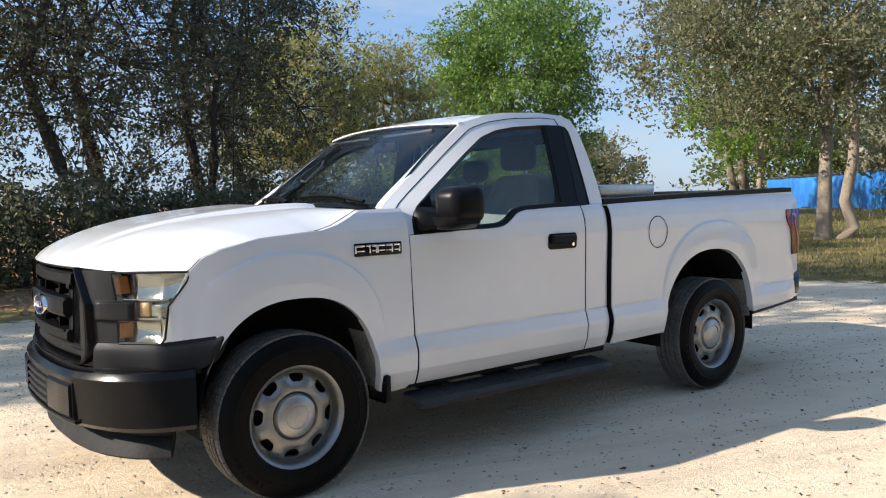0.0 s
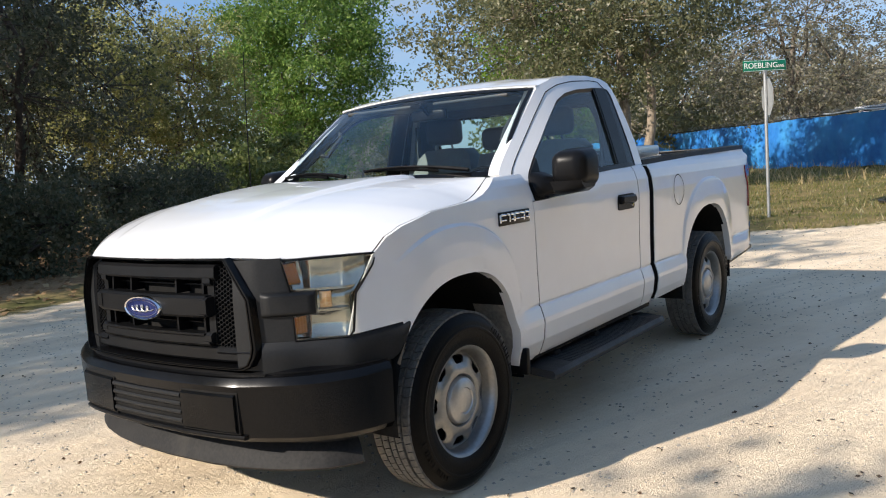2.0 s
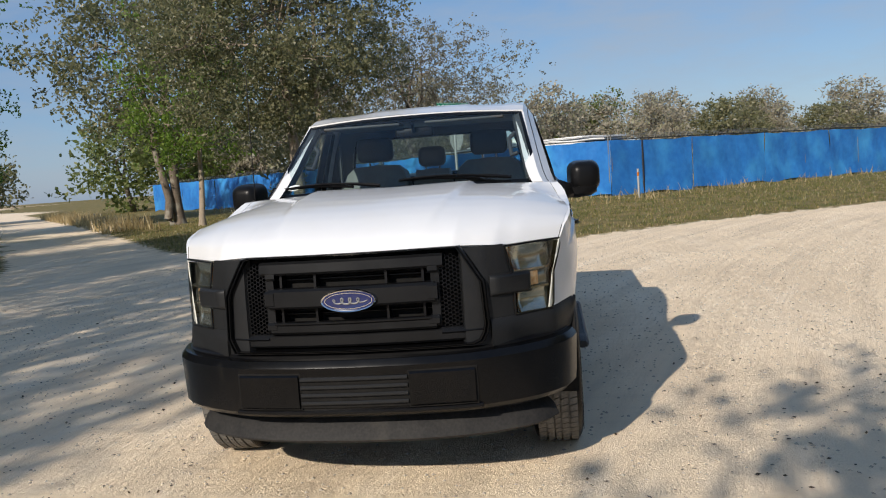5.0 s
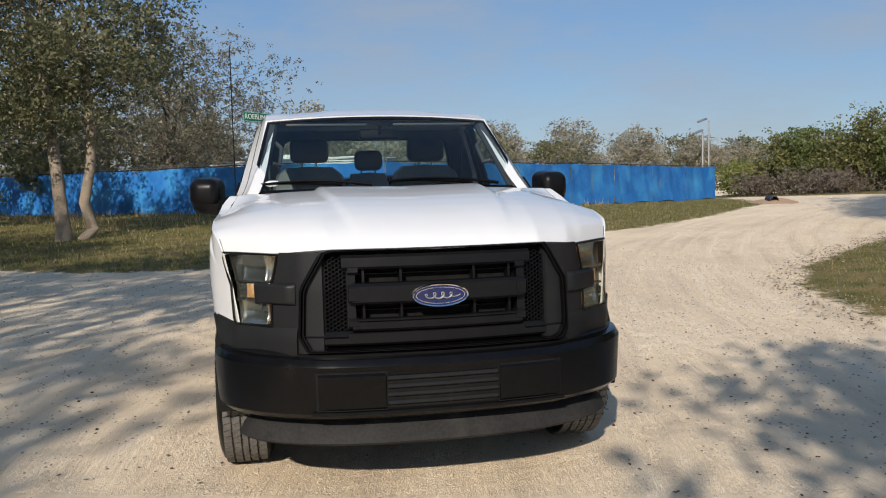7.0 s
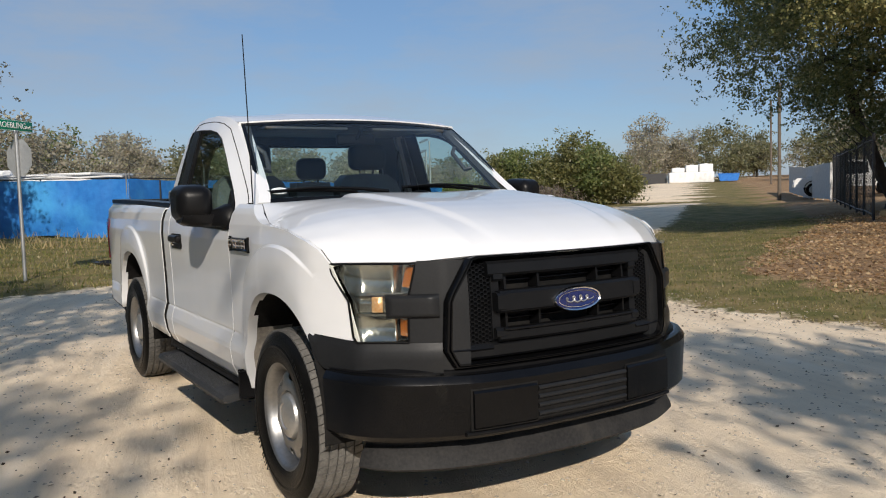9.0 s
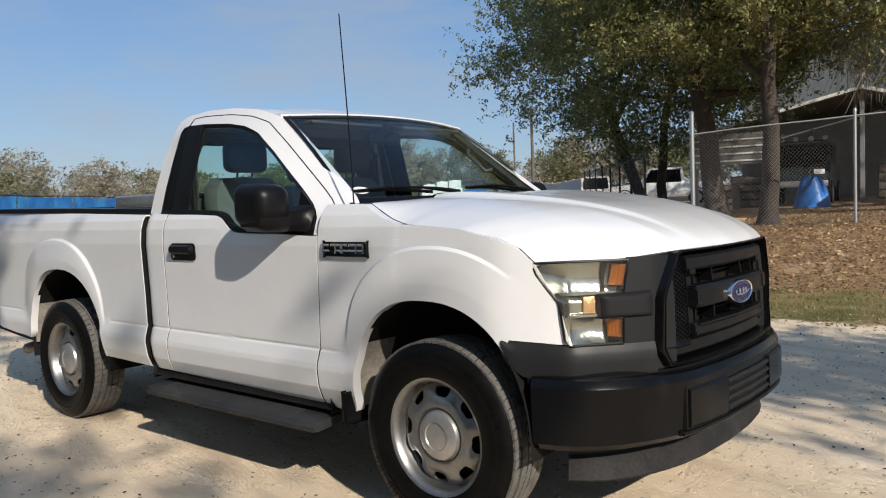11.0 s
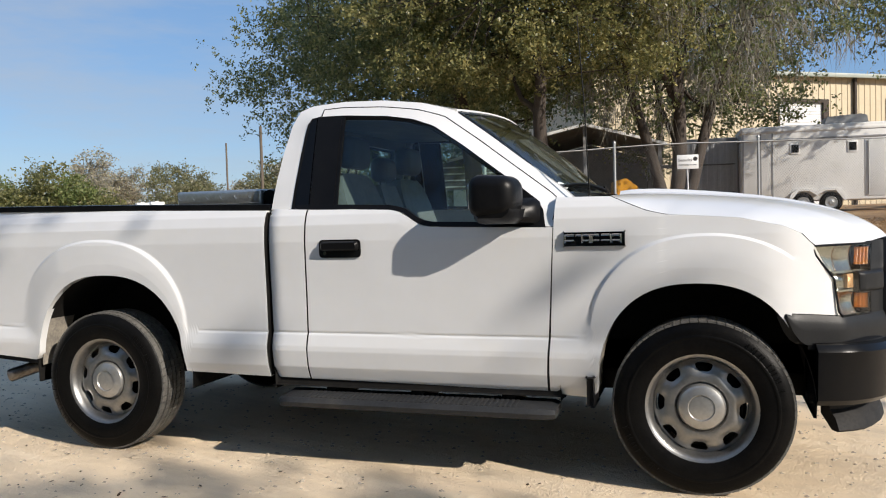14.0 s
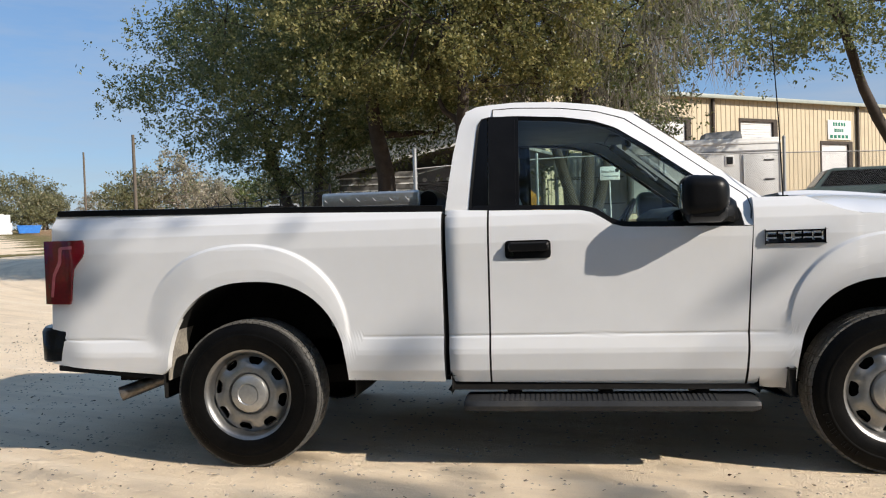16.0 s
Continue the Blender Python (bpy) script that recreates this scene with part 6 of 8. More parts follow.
HEDGE = leaf_mat("hedge_leaves", (0.090, 0.122, 0.038), (0.154, 0.186, 0.058), (0.256, 0.269, 0.109))


# lighter, yellower copy of the oak leaves, with sunlight put into the colour
OAK_SUNLIT = leaf_mat("sun_toned_oak_leaves", (0.125, 0.136, 0.052), (0.220, 0.212, 0.080), (0.410, 0.365, 0.155))


def bent(a, b, rng, n=6, sag=0.0, wob=0.12):
    a, b = np.array(a, float), np.array(b, float)
    d = np.linalg.norm(b - a)
    off = rng.normal(0, wob * d, 3)
    out = []
    for i in range(n):
        t = i / (n - 1)
        out.append(tuple(a + (b - a) * t + off * math.sin(t * math.pi) * 0.6 + np.array((0, 0, -sag * d * t * t + sag * d * t * 1.0)) + rng.normal(0, 0.012 * d, 3) * (0 < i < n - 1)))
    return out


def tree(name, at, label, crown, clumps, per, leaf, leaf_m, bark, seed, trunks=((0, 0),), trunk_r=0.18, fork=0.45, spread_s=0.5, flat=0.7, shell=0.45, twigs=True, moss=0, droop=0.25, group="", category="tree", limbs=9, gaps=0.0, low=0.0, splay=0.35):
    """A tapered trunk or several, limbs, twigs, and a crown of leaves in uneven clumps. crown: centre and radii above the base."""
    rng = np.random.default_rng(seed)
    base = (at[0], at[1], gz(at[0], at[1]) - 0.05)
    ob = thing(name, base, label, category, group)
    cx, cy, cz, rx, ry, rz = crown
    C = []
    while len(C) < clumps:
        v = rng.normal(0, 1, 3)
        v /= np.linalg.norm(v)
        r = rng.uniform(shell ** 3, 1) ** (1 / 3)
        lump = 1 + 0.22 * math.sin(3.1 * v[0] + seed) * math.cos(2.7 * v[1] + 2 * seed) + 0.15 * math.sin(5 * v[2] + 4 * v[0])
        p = np.array((cx, cy, cz)) + v * np.array((rx, ry, rz)) * r * lump
        if gaps and math.sin(p[0] * 1.9 + seed) * math.sin(p[1] * 1.7 + 2) * math.sin(p[2] * 2.1 + seed * 0.7) > 0.5 - gaps:
            continue
        if p[2] < low:
            continue
        C.append(p)
    C = np.array(C)
    wood = Shape()
    tips = []
    for k, (dx, dy) in enumerate(trunks):
        top = np.array((cx + dx * 1.3, cy + dy * 1.3, cz + rz * 0.35))
        foot = np.array((dx * splay, dy * splay, 0.0))
        path = [foot, foot + np.array((dx * splay * 0.5, dy * splay * 0.5, 0.35))]
        mid = foot + (top - foot) * 0.5 + rng.normal(0, 0.12, 3) * np.array((1, 1, 0)) * rz
        q = [foot + (mid - foot) * t for t in (0.28, 0.55, 0.8)] + [mid] + [mid + (top - mid) * t + rng.normal(0, 0.05, 3) * rz for t in (0.35, 0.7, 1.0)]
        path += q
        rr = trunk_r * (1.0 if k == 0 else 0.8)
        radii = [rr * f for f in (1.55, 1.12, 1.0, 0.92, 0.82, 0.72, 0.5, 0.32, 0.15)]
        path = [tuple(np.array(p) + rng.normal(0, 0.04, 3) * (i > 1) * np.array((1, 1, 0.3))) for i, p in enumerate(path)]
        wood.tube(path, radii, 10)
        tips += [(np.array(path[i]), radii[i]) for i in range(4, 9)]
    for k in range(limbs):
        p0, r0 = tips[int(rng.integers(0, len(tips)))]
        tgt = C[int(rng.integers(0, len(C)))]
        end = p0 + (tgt - p0) * 0.85
        path = bent(p0, end, rng, 7, 0.08)
        radii = list(np.linspace(max(r0 * 0.62, 0.03), 0.018, 7))
        part("limb", Shape().tube(path, radii, 6), bark, ob, smooth=60, tidy=False)
        tips += [(np.array(path[i]), radii[i]) for i in (3, 4, 5, 6)]
    if twigs:
        fine = Shape()
        T = np.array([t[0] for t in tips])
        for c in C[:: max(1, len(C) // 130)]:
            j = int(np.argmin(np.linalg.norm(T - c, axis=1)))
            fine.tube(bent(T[j], c, rng, 4, 0.05), [0.02, 0.015, 0.01, 0.006], 4, caps=False)
        tagged(part("brushwood", fine, bark, ob, smooth=60, tidy=False), kind="stuff")
    part("trunk", wood, bark, ob, smooth=60, tidy=False)
    if per:
        n = clumps * per
        which = np.repeat(np.arange(clumps), per)
        size = rng.uniform(0.6, 1.35, clumps) * spread_s
        per_spray = 9
        sprays = n // per_spray + 1
        owner = rng.integers(0, clumps, sprays)
        S = C[owner] + rng.normal(0, 0.78, (sprays, 3)) * size[owner][:, None] * np.array((1, 1, flat))
        which = rng.integers(0, sprays, n)
        P = S[which] + rng.normal(0, 1, (n, 3)) * (leaf * 1.55) * np.array((1, 1, 0.8))
        P[:, 2] = np.maximum(P[:, 2], 0.05)
        cards("crown", P, leaf_m, "", "", leaf, seed=seed, kind="", parent=ob, droop=droop)
    if moss:
        n = moss
        k = C[rng.integers(0, len(C), n)] + rng.normal(0, 0.35, (n, 3))
        many = np.repeat(k, 14, axis=0) + rng.normal(0, 1, (n * 14, 3)) * np.array((0.10, 0.10, 0.12))
        cards("hanging_moss", many, MOSS, "grey hanging moss", "", 0.012, tall=(-1.15, -0.25), seed=seed + 5, kind="stuff", parent=ob)
    return ob


# live oaks by the yard fence
tree("live_oak", (-10.6, 23.0), "broad live oak with dark drooping foliage beside the yard", (0.6, -0.9, 6.6, 5.0, 6.0, 4.6), 460, 320, 0.052, OAK, BARK_DARK, 21, trunks=((0, 0), (0.9, 0.3)), trunk_r=0.20, spread_s=0.58, limbs=16, group="oaks by the yard", shell=0.4, low=2.0)
tree("live_oak", (-6.3, 18.2), "live oak with a thick dark trunk behind the chain-link fence", (0.2, -0.6, 7.0, 5.2, 4.8, 4.3), 330, 330, 0.050, OAK, BARK_DARK, 22, trunk_r=0.27, spread_s=0.6, limbs=14, group="oaks by the yard", shell=0.35, low=3.5)
tree("live_oak", (-4.1, 15.6), "live oak over the fence, its sprays coloured yellow as if sunlit", (0.6, -1.0, 6.6, 4.2, 3.4, 3.7), 240, 300, 0.046, OAK_SUNLIT, BARK_DARK, 23, trunk_r=0.19, spread_s=0.5, limbs=12, group="oaks by the yard", gaps=0.15, low=3.9)
tree("moss_hung_oak", (-0.75, 17.9), "forked oak hung with grey moss behind the fence", (0.4, 0.2, 6.6, 4.4, 3.2, 3.6), 200, 130, 0.055, OAK, BARK_DARK, 24, trunks=((0.1, 0), (-1.5, 0.1), (1.6, 0.2)), trunk_r=0.20, spread_s=0.6, moss=620, limbs=22, group="oaks by the yard", gaps=0.2, low=3.3, splay=0.06)
tree("live_oak", (14.5, 33.0), "tall open oak over the metal building's yard", (-7.0, -7.5, 8.4, 7.4, 5.2, 3.2), 280, 150, 0.07, OAK, BARK_DARK, 25, trunk_r=0.26, spread_s=0.6, limbs=18, group="oaks by the yard", gaps=0.35, low=5.5)
tree("live_oak", (-1.0, 31.0), "dark oak behind the open shed", (0, 0, 6.3, 4.8, 3.4, 4.0), 200, 150, 0.08, OAK, BARK_DARK, 26, trunk_r=0.26, spread_s=0.65, limbs=12, group="oaks by the yard", shell=0.3, low=2.0)
# oaks on the verge, before the blue fence
tree("live_oak", (-17.9, -6.15), "oak with paired pale trunks on the grass verge", (-0.3, -0.6, 6.1, 3.9, 3.8, 3.3), 270, 275, 0.052, OAK_BROWN, BARK_PALE, 31, trunks=((0, 0), (-0.2, 1.3)), trunk_r=0.17, spread_s=0.55, limbs=18, group="trees on the verge", gaps=0.2, low=3.0)
tree("slender_tree", (-24.6, -12.2), "slender tree with fresh light-green leaves on the verge", (0, 0, 5.0, 2.6, 2.6, 2.9), 100, 90, 0.075, SPRING, BARK_PALE, 32, trunk_r=0.11, spread_s=0.5, group="trees on the verge", gaps=0.2, low=2.2)
tree("live_oak", (-27.5, -14.5), "grey-leaved oak behind the verge", (0, 0, 6.6, 5.0, 4.5, 3.8), 190, 90, 0.09, OAK_BROWN, BARK, 33, trunks=((0, 0), (0.8, -0.5)), trunk_r=0.2, spread_s=0.6, group="trees on the verge", gaps=0.2, low=2.4)
tree("live_oak", (-34.0, -5.2), "grey half-bare oak standing behind the blue fence", (0, 0, 4.8, 4.4, 4.6, 3.6), 150, 180, 0.06, DULL_TWIG, BARK, 34, trunk_r=0.25, spread_s=0.7, group="trees on the verge", gaps=0.15)
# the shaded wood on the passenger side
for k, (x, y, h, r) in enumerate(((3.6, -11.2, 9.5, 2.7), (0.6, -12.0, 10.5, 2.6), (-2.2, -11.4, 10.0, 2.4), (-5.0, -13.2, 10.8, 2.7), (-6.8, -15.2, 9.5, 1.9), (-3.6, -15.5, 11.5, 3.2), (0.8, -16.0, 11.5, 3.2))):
    tree("wood_oak", (x, y), "tall tree in the shaded wood, its leaves coloured for shade", (0, 0, h * 0.55, r, r, h * 0.45), 150, 170, 0.044, OAK_SHADED, BARK_DARK, 41 + k, trunks=((0, 0), (0.5, 0.4)) if k % 2 else ((0, 0),), trunk_r=0.13, spread_s=0.5, limbs=16, shell=0.3, group="trees of the shaded wood", gaps=0.3)
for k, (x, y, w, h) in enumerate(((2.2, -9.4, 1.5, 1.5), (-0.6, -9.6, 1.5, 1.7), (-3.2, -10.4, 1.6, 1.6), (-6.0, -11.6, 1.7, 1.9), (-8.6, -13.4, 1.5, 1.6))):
    tree("bush", (x, y), "leafy bush at the edge of the wood, coloured for shade", (0, 0, h * 0.5, w, w * 0.8, h * 0.55), 80, 170, 0.042, OAK_SHADED, BARK_DARK, 61 + k, trunk_r=0.05, spread_s=0.35, limbs=7, shell=0.2, category="bush", group="bushes at the wood's edge", twigs=False)
tree("olive_tree", (-14.2, -20.4), "sunlit tree in olive spring leaf", (0, 0, 4.0, 2.3, 2.3, 3.1), 170, 230, 0.052, OLIVE, BARK, 71, trunk_r=0.17, spread_s=0.55, limbs=14, group="trees beside the track", gaps=0.15)
tree("olive_tree", (-10.4, -19.6), "sunlit tree in olive spring leaf", (0, 0, 4.0, 2.3, 2.3, 3.2), 190, 220, 0.052, OLIVE, BARK, 72, trunk_r=0.17, spread_s=0.55, limbs=12, group="trees beside the track", gaps=0.15)
tree("broad_leaf_tree", (-25.0, -25.4), "full green tree beside the sandy track", (0, 0, 6.8, 4.4, 4.4, 5.4), 400, 210, 0.078, BROAD, BARK, 73, trunk_r=0.24, spread_s=0.62, limbs=14, group="trees beside the track", shell=0.4)
for k, (x, y, w, h) in enumerate(((-12.4, -16.4, 1.7, 2.4), (-16.4, -19.2, 1.9, 3.0), (-20.6, -22.6, 2.0, 2.8))):
    tree("bush", (x, y), "green leafy bush beside the track", (0, 0, h * 0.5, w, w * 0.8, h * 0.55), 80, 80, 0.08, HEDGE, BARK, 81 + k, trunk_r=0.05, spread_s=0.4, limbs=7, shell=0.2, category="bush", group="bushes beside the track", twigs=False)
# trees ahead of the truck, known by the shade they throw
tree("live_oak", (12.6, -10.4), "open oak shading the sand road", (0, 0.8, 7.6, 3.8, 2.3, 2.4), 120, 72, 0.10, OAK, BARK, 91, trunk_r=0.24, spread_s=0.55, limbs=14, group="oaks shading the road", gaps=0.3, low=4.0)
tree("live_oak", (5.6, -8.9), "open oak shading the sand road", (-0.6, 0.2, 8.2, 3.6, 2.3, 2.4), 110, 62, 0.10, OAK, BARK, 92, trunk_r=0.22, spread_s=0.55, limbs=14, group="oaks shading the road", gaps=0.2, low=4.0)
tree("live_oak", (11.6, 1.4), "open oak shading the sand road", (-1.1, -2.4, 5.7, 1.9, 1.6, 1.3), 42, 62, 0.10, OAK, BARK, 93, trunk_r=0.18, spread_s=0.42, limbs=12, group="oaks shading the road", gaps=0.3, low=3.0)
tree("live_oak", (7.4, -8.4), "slim open oak shading the sand road", (-2.7, 2.2, 7.5, 1.7, 1.5, 1.5), 32, 36, 0.10, OAK, BARK, 94, trunk_r=0.15, spread_s=0.45, limbs=12, group="oaks shading the road", gaps=0.25, low=4.0)

# farther trees: three kinds, repeated
kinds = [
    tree("far_tree", (-58, -22), "grey half-bare tree in the distance", (0, 0, 4.0, 2.6, 2.6, 3.0), 110, 38, 0.13, GREY_TWIG, BARK, 101, trunk_r=0.14, spread_s=0.55, limbs=14, group="distant trees", gaps=0.2),
    tree("far_tree", (-62, -10), "olive-green tree in the distance", (0, 0, 3.6, 3.0, 3.0, 3.0), 110, 40, 0.155, FAR_OLIVE, BARK, 102, trunk_r=0.14, spread_s=0.6, group="distant trees", gaps=0.1, twigs=False),
    tree("far_tree", (-64, 4), "dark green tree in the distance", (0, 0, 3.4, 3.2, 3.2, 3.2), 120, 40, 0.16, HEDGE, BARK, 103, trunk_r=0.14, spread_s=0.6, group="distant trees", twigs=False),
]
rng = np.random.default_rng(7)
line = spread([(-50, -42), (-58, -30), (-56, -14), (-60, 0), (-64, 12), (-66, 24), (-78, 40), (-86, 62), (-88, 90), (-70, 110), (-45, 105), (-28, 92), (-6, 86), (16, 84), (40, 80)], 62)
for i, (x, y) in enumerate(line):
    src = kinds[int(rng.choice((0, 0, 1, 1, 2)))]
    x, y = x + rng.normal(0, 3.5), y + rng.normal(0, 3.5)
    sc = rng.uniform(0.75, 1.25) * (1.35 if i > 46 else 1.0)
    if -12 < y < 75 and x < -40:
        src, sc = kinds[int(i % 4 == 0)], sc * 0.72
    copy_thing(src, Matrix.Translation((x, y, gz(x, y) - 0.1)) @ Matrix.Rotation(rng.uniform(0, 6.28), 4, "Z") @ Matrix.Diagonal((sc * rng.uniform(0.9, 1.3), sc * rng.uniform(0.9, 1.3), sc, 1)))
for i, (x, y) in enumerate(spread([(-66, -30), (-72, -8), (-76, 14), (-84, 36), (-94, 58), (-92, 84), (-74, 104)], 30)):
    x, y = x + 2.5 * math.sin(i * 2.3), y + 2.5 * math.cos(i * 3.1)
    sc = 0.92 + 0.16 * math.sin(i * 1.7)
    copy_thing(kinds[(0, 1, 0)[i % 3]], Matrix.Translation((x, y, gz(x, y) - 0.1)) @ Matrix.Rotation(i * 1.9, 4, "Z") @ Matrix.Diagonal((sc * 1.25, sc * 1.25, sc, 1)))
for x, y, sc, kd in ((-49, 80, 1.1, 1), (-45, 82, 1.3, 0), (-63, 80, 1.1, 1), (-70, 74, 1.2, 0), (-33, -36, 0.7, 0), (-37, -39, 0.75, 1), (-40, -36, 0.6, 0), (-46, -42, 0.9, 1), (-30, -31, 0.6, 2), (-42, 1, 0.8, 0), (-45, 7, 0.7, 0), (-47, 12, 0.7, 1), (-41, -6, 0.95, 0), (-39, -12, 1.0, 1), (-46, -14, 1.2, 0)):
    copy_thing(kinds[kd], Matrix.Translation((x, y, gz(x, y) - 0.1)) @ Matrix.Rotation(x * 1.7, 4, "Z") @ Matrix.Diagonal((sc, sc, sc, 1)))
# hedge by the far end of the fence
for k, (x, y, w, h, lm) in enumerate(((-42.6, 28.8, 1.9, 2.2, HEDGE_FRESH), (-40.6, 29.6, 1.7, 3.5, HEDGE_OLIVE), (-38.6, 30.6, 1.7, 3.9, HEDGE), (-36.6, 31.0, 1.8, 3.3, HEDGE_OLIVE), (-34.9, 31.4, 1.8, 4.5, HEDGE_OLIVE), (-33.6, 31.9, 1.5, 3.8, HEDGE), (-32.4, 32.4, 1.3, 2.7, HEDGE_OLIVE))):
    tree("hedge_bush", (x, y), "yellow-green low bush at the fence's end" if k == 0 else "olive-green unclipped hedge bush beside the far road", (0, 0, h * 0.5, w, w, h * 0.52), 120, 95, 0.085, lm, BARK, 121 + k, trunk_r=0.06, spread_s=0.38, limbs=9, shell=0.35, category="bush", group="hedge by the far road", twigs=False, gaps=0.3)
for k, (x, y, w, h) in enumerate(((-40.2, 27.6, 1.5, 1.3), (-37.4, 28.7, 1.6, 1.5), (-34.8, 29.4, 1.5, 1.3))):
    tree("scrub_bush", (x, y), "low brown scrub before the hedge", (0, 0, h * 0.5, w, w, h * 0.5), 60, 70, 0.06, SCRUB, BARK, 131 + k, trunk_r=0.04, spread_s=0.4, limbs=6, shell=0.2, category="bush", group="scrub by the far road", twigs=False)

# ---------------------------------------------------------------- fences
BLUE = surf("blue_fence_fabric", (0.011, 0.12, 0.40), (0.025, 0.185, 0.51), 0.9, 0.55, bump=0.5, bump_scale=6, fine=5, stain=(0.05, 0.29, 0.60), stain_scale=0.7, stain_at=(0.5, 0.75))
GALV = surf("galvanised_steel", (0.42, 0.43, 0.43), (0.33, 0.34, 0.34), 12, 0.45, metal=0.7)
BLACK_IRON = surf("black_iron", (0.015, 0.015, 0.016), (0.03, 0.03, 0.03), 10, 0.5)
GREY_RAIL = surf("dull_fence_rail", (0.13, 0.135, 0.135), (0.20, 0.20, 0.20), 9, 0.55, metal=0.4)
WIRE = surf("fence_wire", (0.32, 0.325, 0.325), (0.24, 0.245, 0.245), 20, 0.5, metal=0.6)


def fabric_fence(a, b, label, panels, seed, back=-1):
    """A fence of posts, rail and sagging fabric, with barbed wires above."""
    rng = np.random.default_rng(seed)
    fen = thing("fabric_fence", (a[0], a[1], gz(*a)), label, "fence", "blue construction fence")
    L = math.dist(a, b)
    ux, uy = (b[0] - a[0]) / L, (b[1] - a[1]) / L
    z0 = gz(*a)

    def at(d, z, off=0.0):
        x, y = a[0] + ux * d, a[1] + uy * d
        return (x - a[0] - uy * off, y - a[1] + ux * off, gz(x, y) + z - z0)

    for k in range(panels):
        d0, d1 = L * k / panels, L * (k + 1) / panels
        ph = rng.uniform(0, 6)
        rows = []
        for j in range(13):
            v = j / 12
            row = []
            for d in np.linspace(d0, d1, 30):
                t = (d - d0) / (d1 - d0)
                belly = 0.05 * math.sin(t * math.pi) * math.sin(v * math.pi) + 0.016 * math.sin(d * 4.3 + ph + 2 * v) + 0.010 * math.sin(d * 9 + 5 * v + ph) + 0.012 * math.sin(v * 9 + ph + d)
                top = 1.88 - 0.035 * math.sin(t * math.pi) + 0.008 * math.sin(d * 6)
                row.append(at(float(d), 0.03 + (top - 0.03) * v + (0.05 * math.sin(d * 2.1 + ph) * (1 - v) ** 3), belly))
            rows.append(row)
        part("fabric_panel", Shape().grid(rows), BLUE, fen)
    n_post = max(3, int(L / 3.0))
    for k in range(n_post + 1):
        d = L * k / n_post
        tall = 1.98 if k % 3 else 2.08
        part("post", Shape().tube([at(d, -0.1, 0.07 * back), at(d, tall, 0.07 * back)], 0.024, 8), GREY_RAIL, fen)
    part("top_rail", Shape().tube([at(float(d), 1.91, 0.05 * back) for d in np.linspace(0, L, 14)], 0.021, 6), BLACK_IRON, fen)
    for h in (1.96, 2.01, 2.06):
        part("wire", Shape().tube([at(float(d), h, (0.10 + (h - 2) * 0.9) * back) for d in np.linspace(0, L, 14)], 0.006, 4), WIRE, fen)
    return fen


CORNER = (-23.6, 2.85)
fabric_fence(CORNER, (-39.2, 24.2), "blue fabric fence with barbed wire along the far road", 7, 1, 1)
fabric_fence(CORNER, (-50.5, -27.5), "blue fabric fence running behind the verge oaks", 8, 2)
strip = Shape().box(-0.02, 0.02, -0.03, 0.03, 0.0, 1.85)
solid("fence_lap", strip, BLACK_IRON, "dark gap where two fence fabrics overlap", "fence strip", at=(-24.45, 4.01, gz(-24.45, 4.01)), turn=54)
solid("cable", Shape().tube([(CORNER[0] + 0.1 - 0.67 * d, CORNER[1] - 0.745 * d, gz(CORNER[0] - 0.67 * d, CORNER[1] - 0.745 * d) + 1.945 + 0.02 * math.sin(d * 3)) for d in np.linspace(0.2, 8.5, 18)], 0.03, 6), surf("white_hose", (0.75, 0.75, 0.74), (0.6, 0.6, 0.58), 8, 0.5), "white hose laid along the fence top", "hose")

# chain-link fence of the yard
FENCE = [(-4.62, 12.6), (-2.0, 14.35), (1.2, 16.5), (4.8, 19.0), (8.4, 20.6), (13.0, 22.6)]


def chain_fence():
    a = FENCE[0]
    fen = thing("chain_link_fence", (a[0], a[1], gz(*a)), "galvanised chain-link fence along the yard bank", "fence")
    z0 = gz(*a)
    H = 2.12

    def at(p, z):
        return (p[0] - a[0], p[1] - a[1], gz(*p) + z - z0)

    for i, p in enumerate(FENCE):
        r, h = (0.045, H + 0.42) if i in (0, 3) else (0.032, H + 0.10)
        post = part("post", Shape().tube([at(p, -0.2), at(p, h)], r, 10), GALV, fen)
        part("post_cap", Shape().lathe([(r * 1.15, -0.02), (r * 1.2, 0.02), (r * 0.6, 0.05), (0, 0.06)], at(p, h), "z", 10), GALV, post)
    for p, q in zip(FENCE, FENCE[1:]):
        part("top_rail", Shape().tube([at(lerp_pts(p, q, t), H) for t in np.linspace(0, 1, 5)], 0.016, 8), GREY_RAIL, fen)
        L = math.dist(p, q)
        n = int(L / 0.078)
        mesh = Shape()
        for k in range(-int(H / 0.078), n):
            for sgn in (1, -1):
                d0, d1 = k * 0.078, k * 0.078 + H
                c0, c1 = max(d0, 0.0), min(d1, n * 0.078)
                if c1 <= c0:
                    continue
                za, zb = (c0 - d0), (c1 - d0)
                if sgn < 0:
                    za, zb = H - za, H - zb
                pa, pb = at(lerp_pts(p, q, c0 / L), za), at(lerp_pts(p, q, c1 / L), zb)
                mesh.tube([pa, pb], 0.0024, 3, caps=False)
        tagged(part("wire_mesh", mesh, WIRE, fen, smooth=0, tidy=False), kind="stuff")
    return fen


chain_fence()


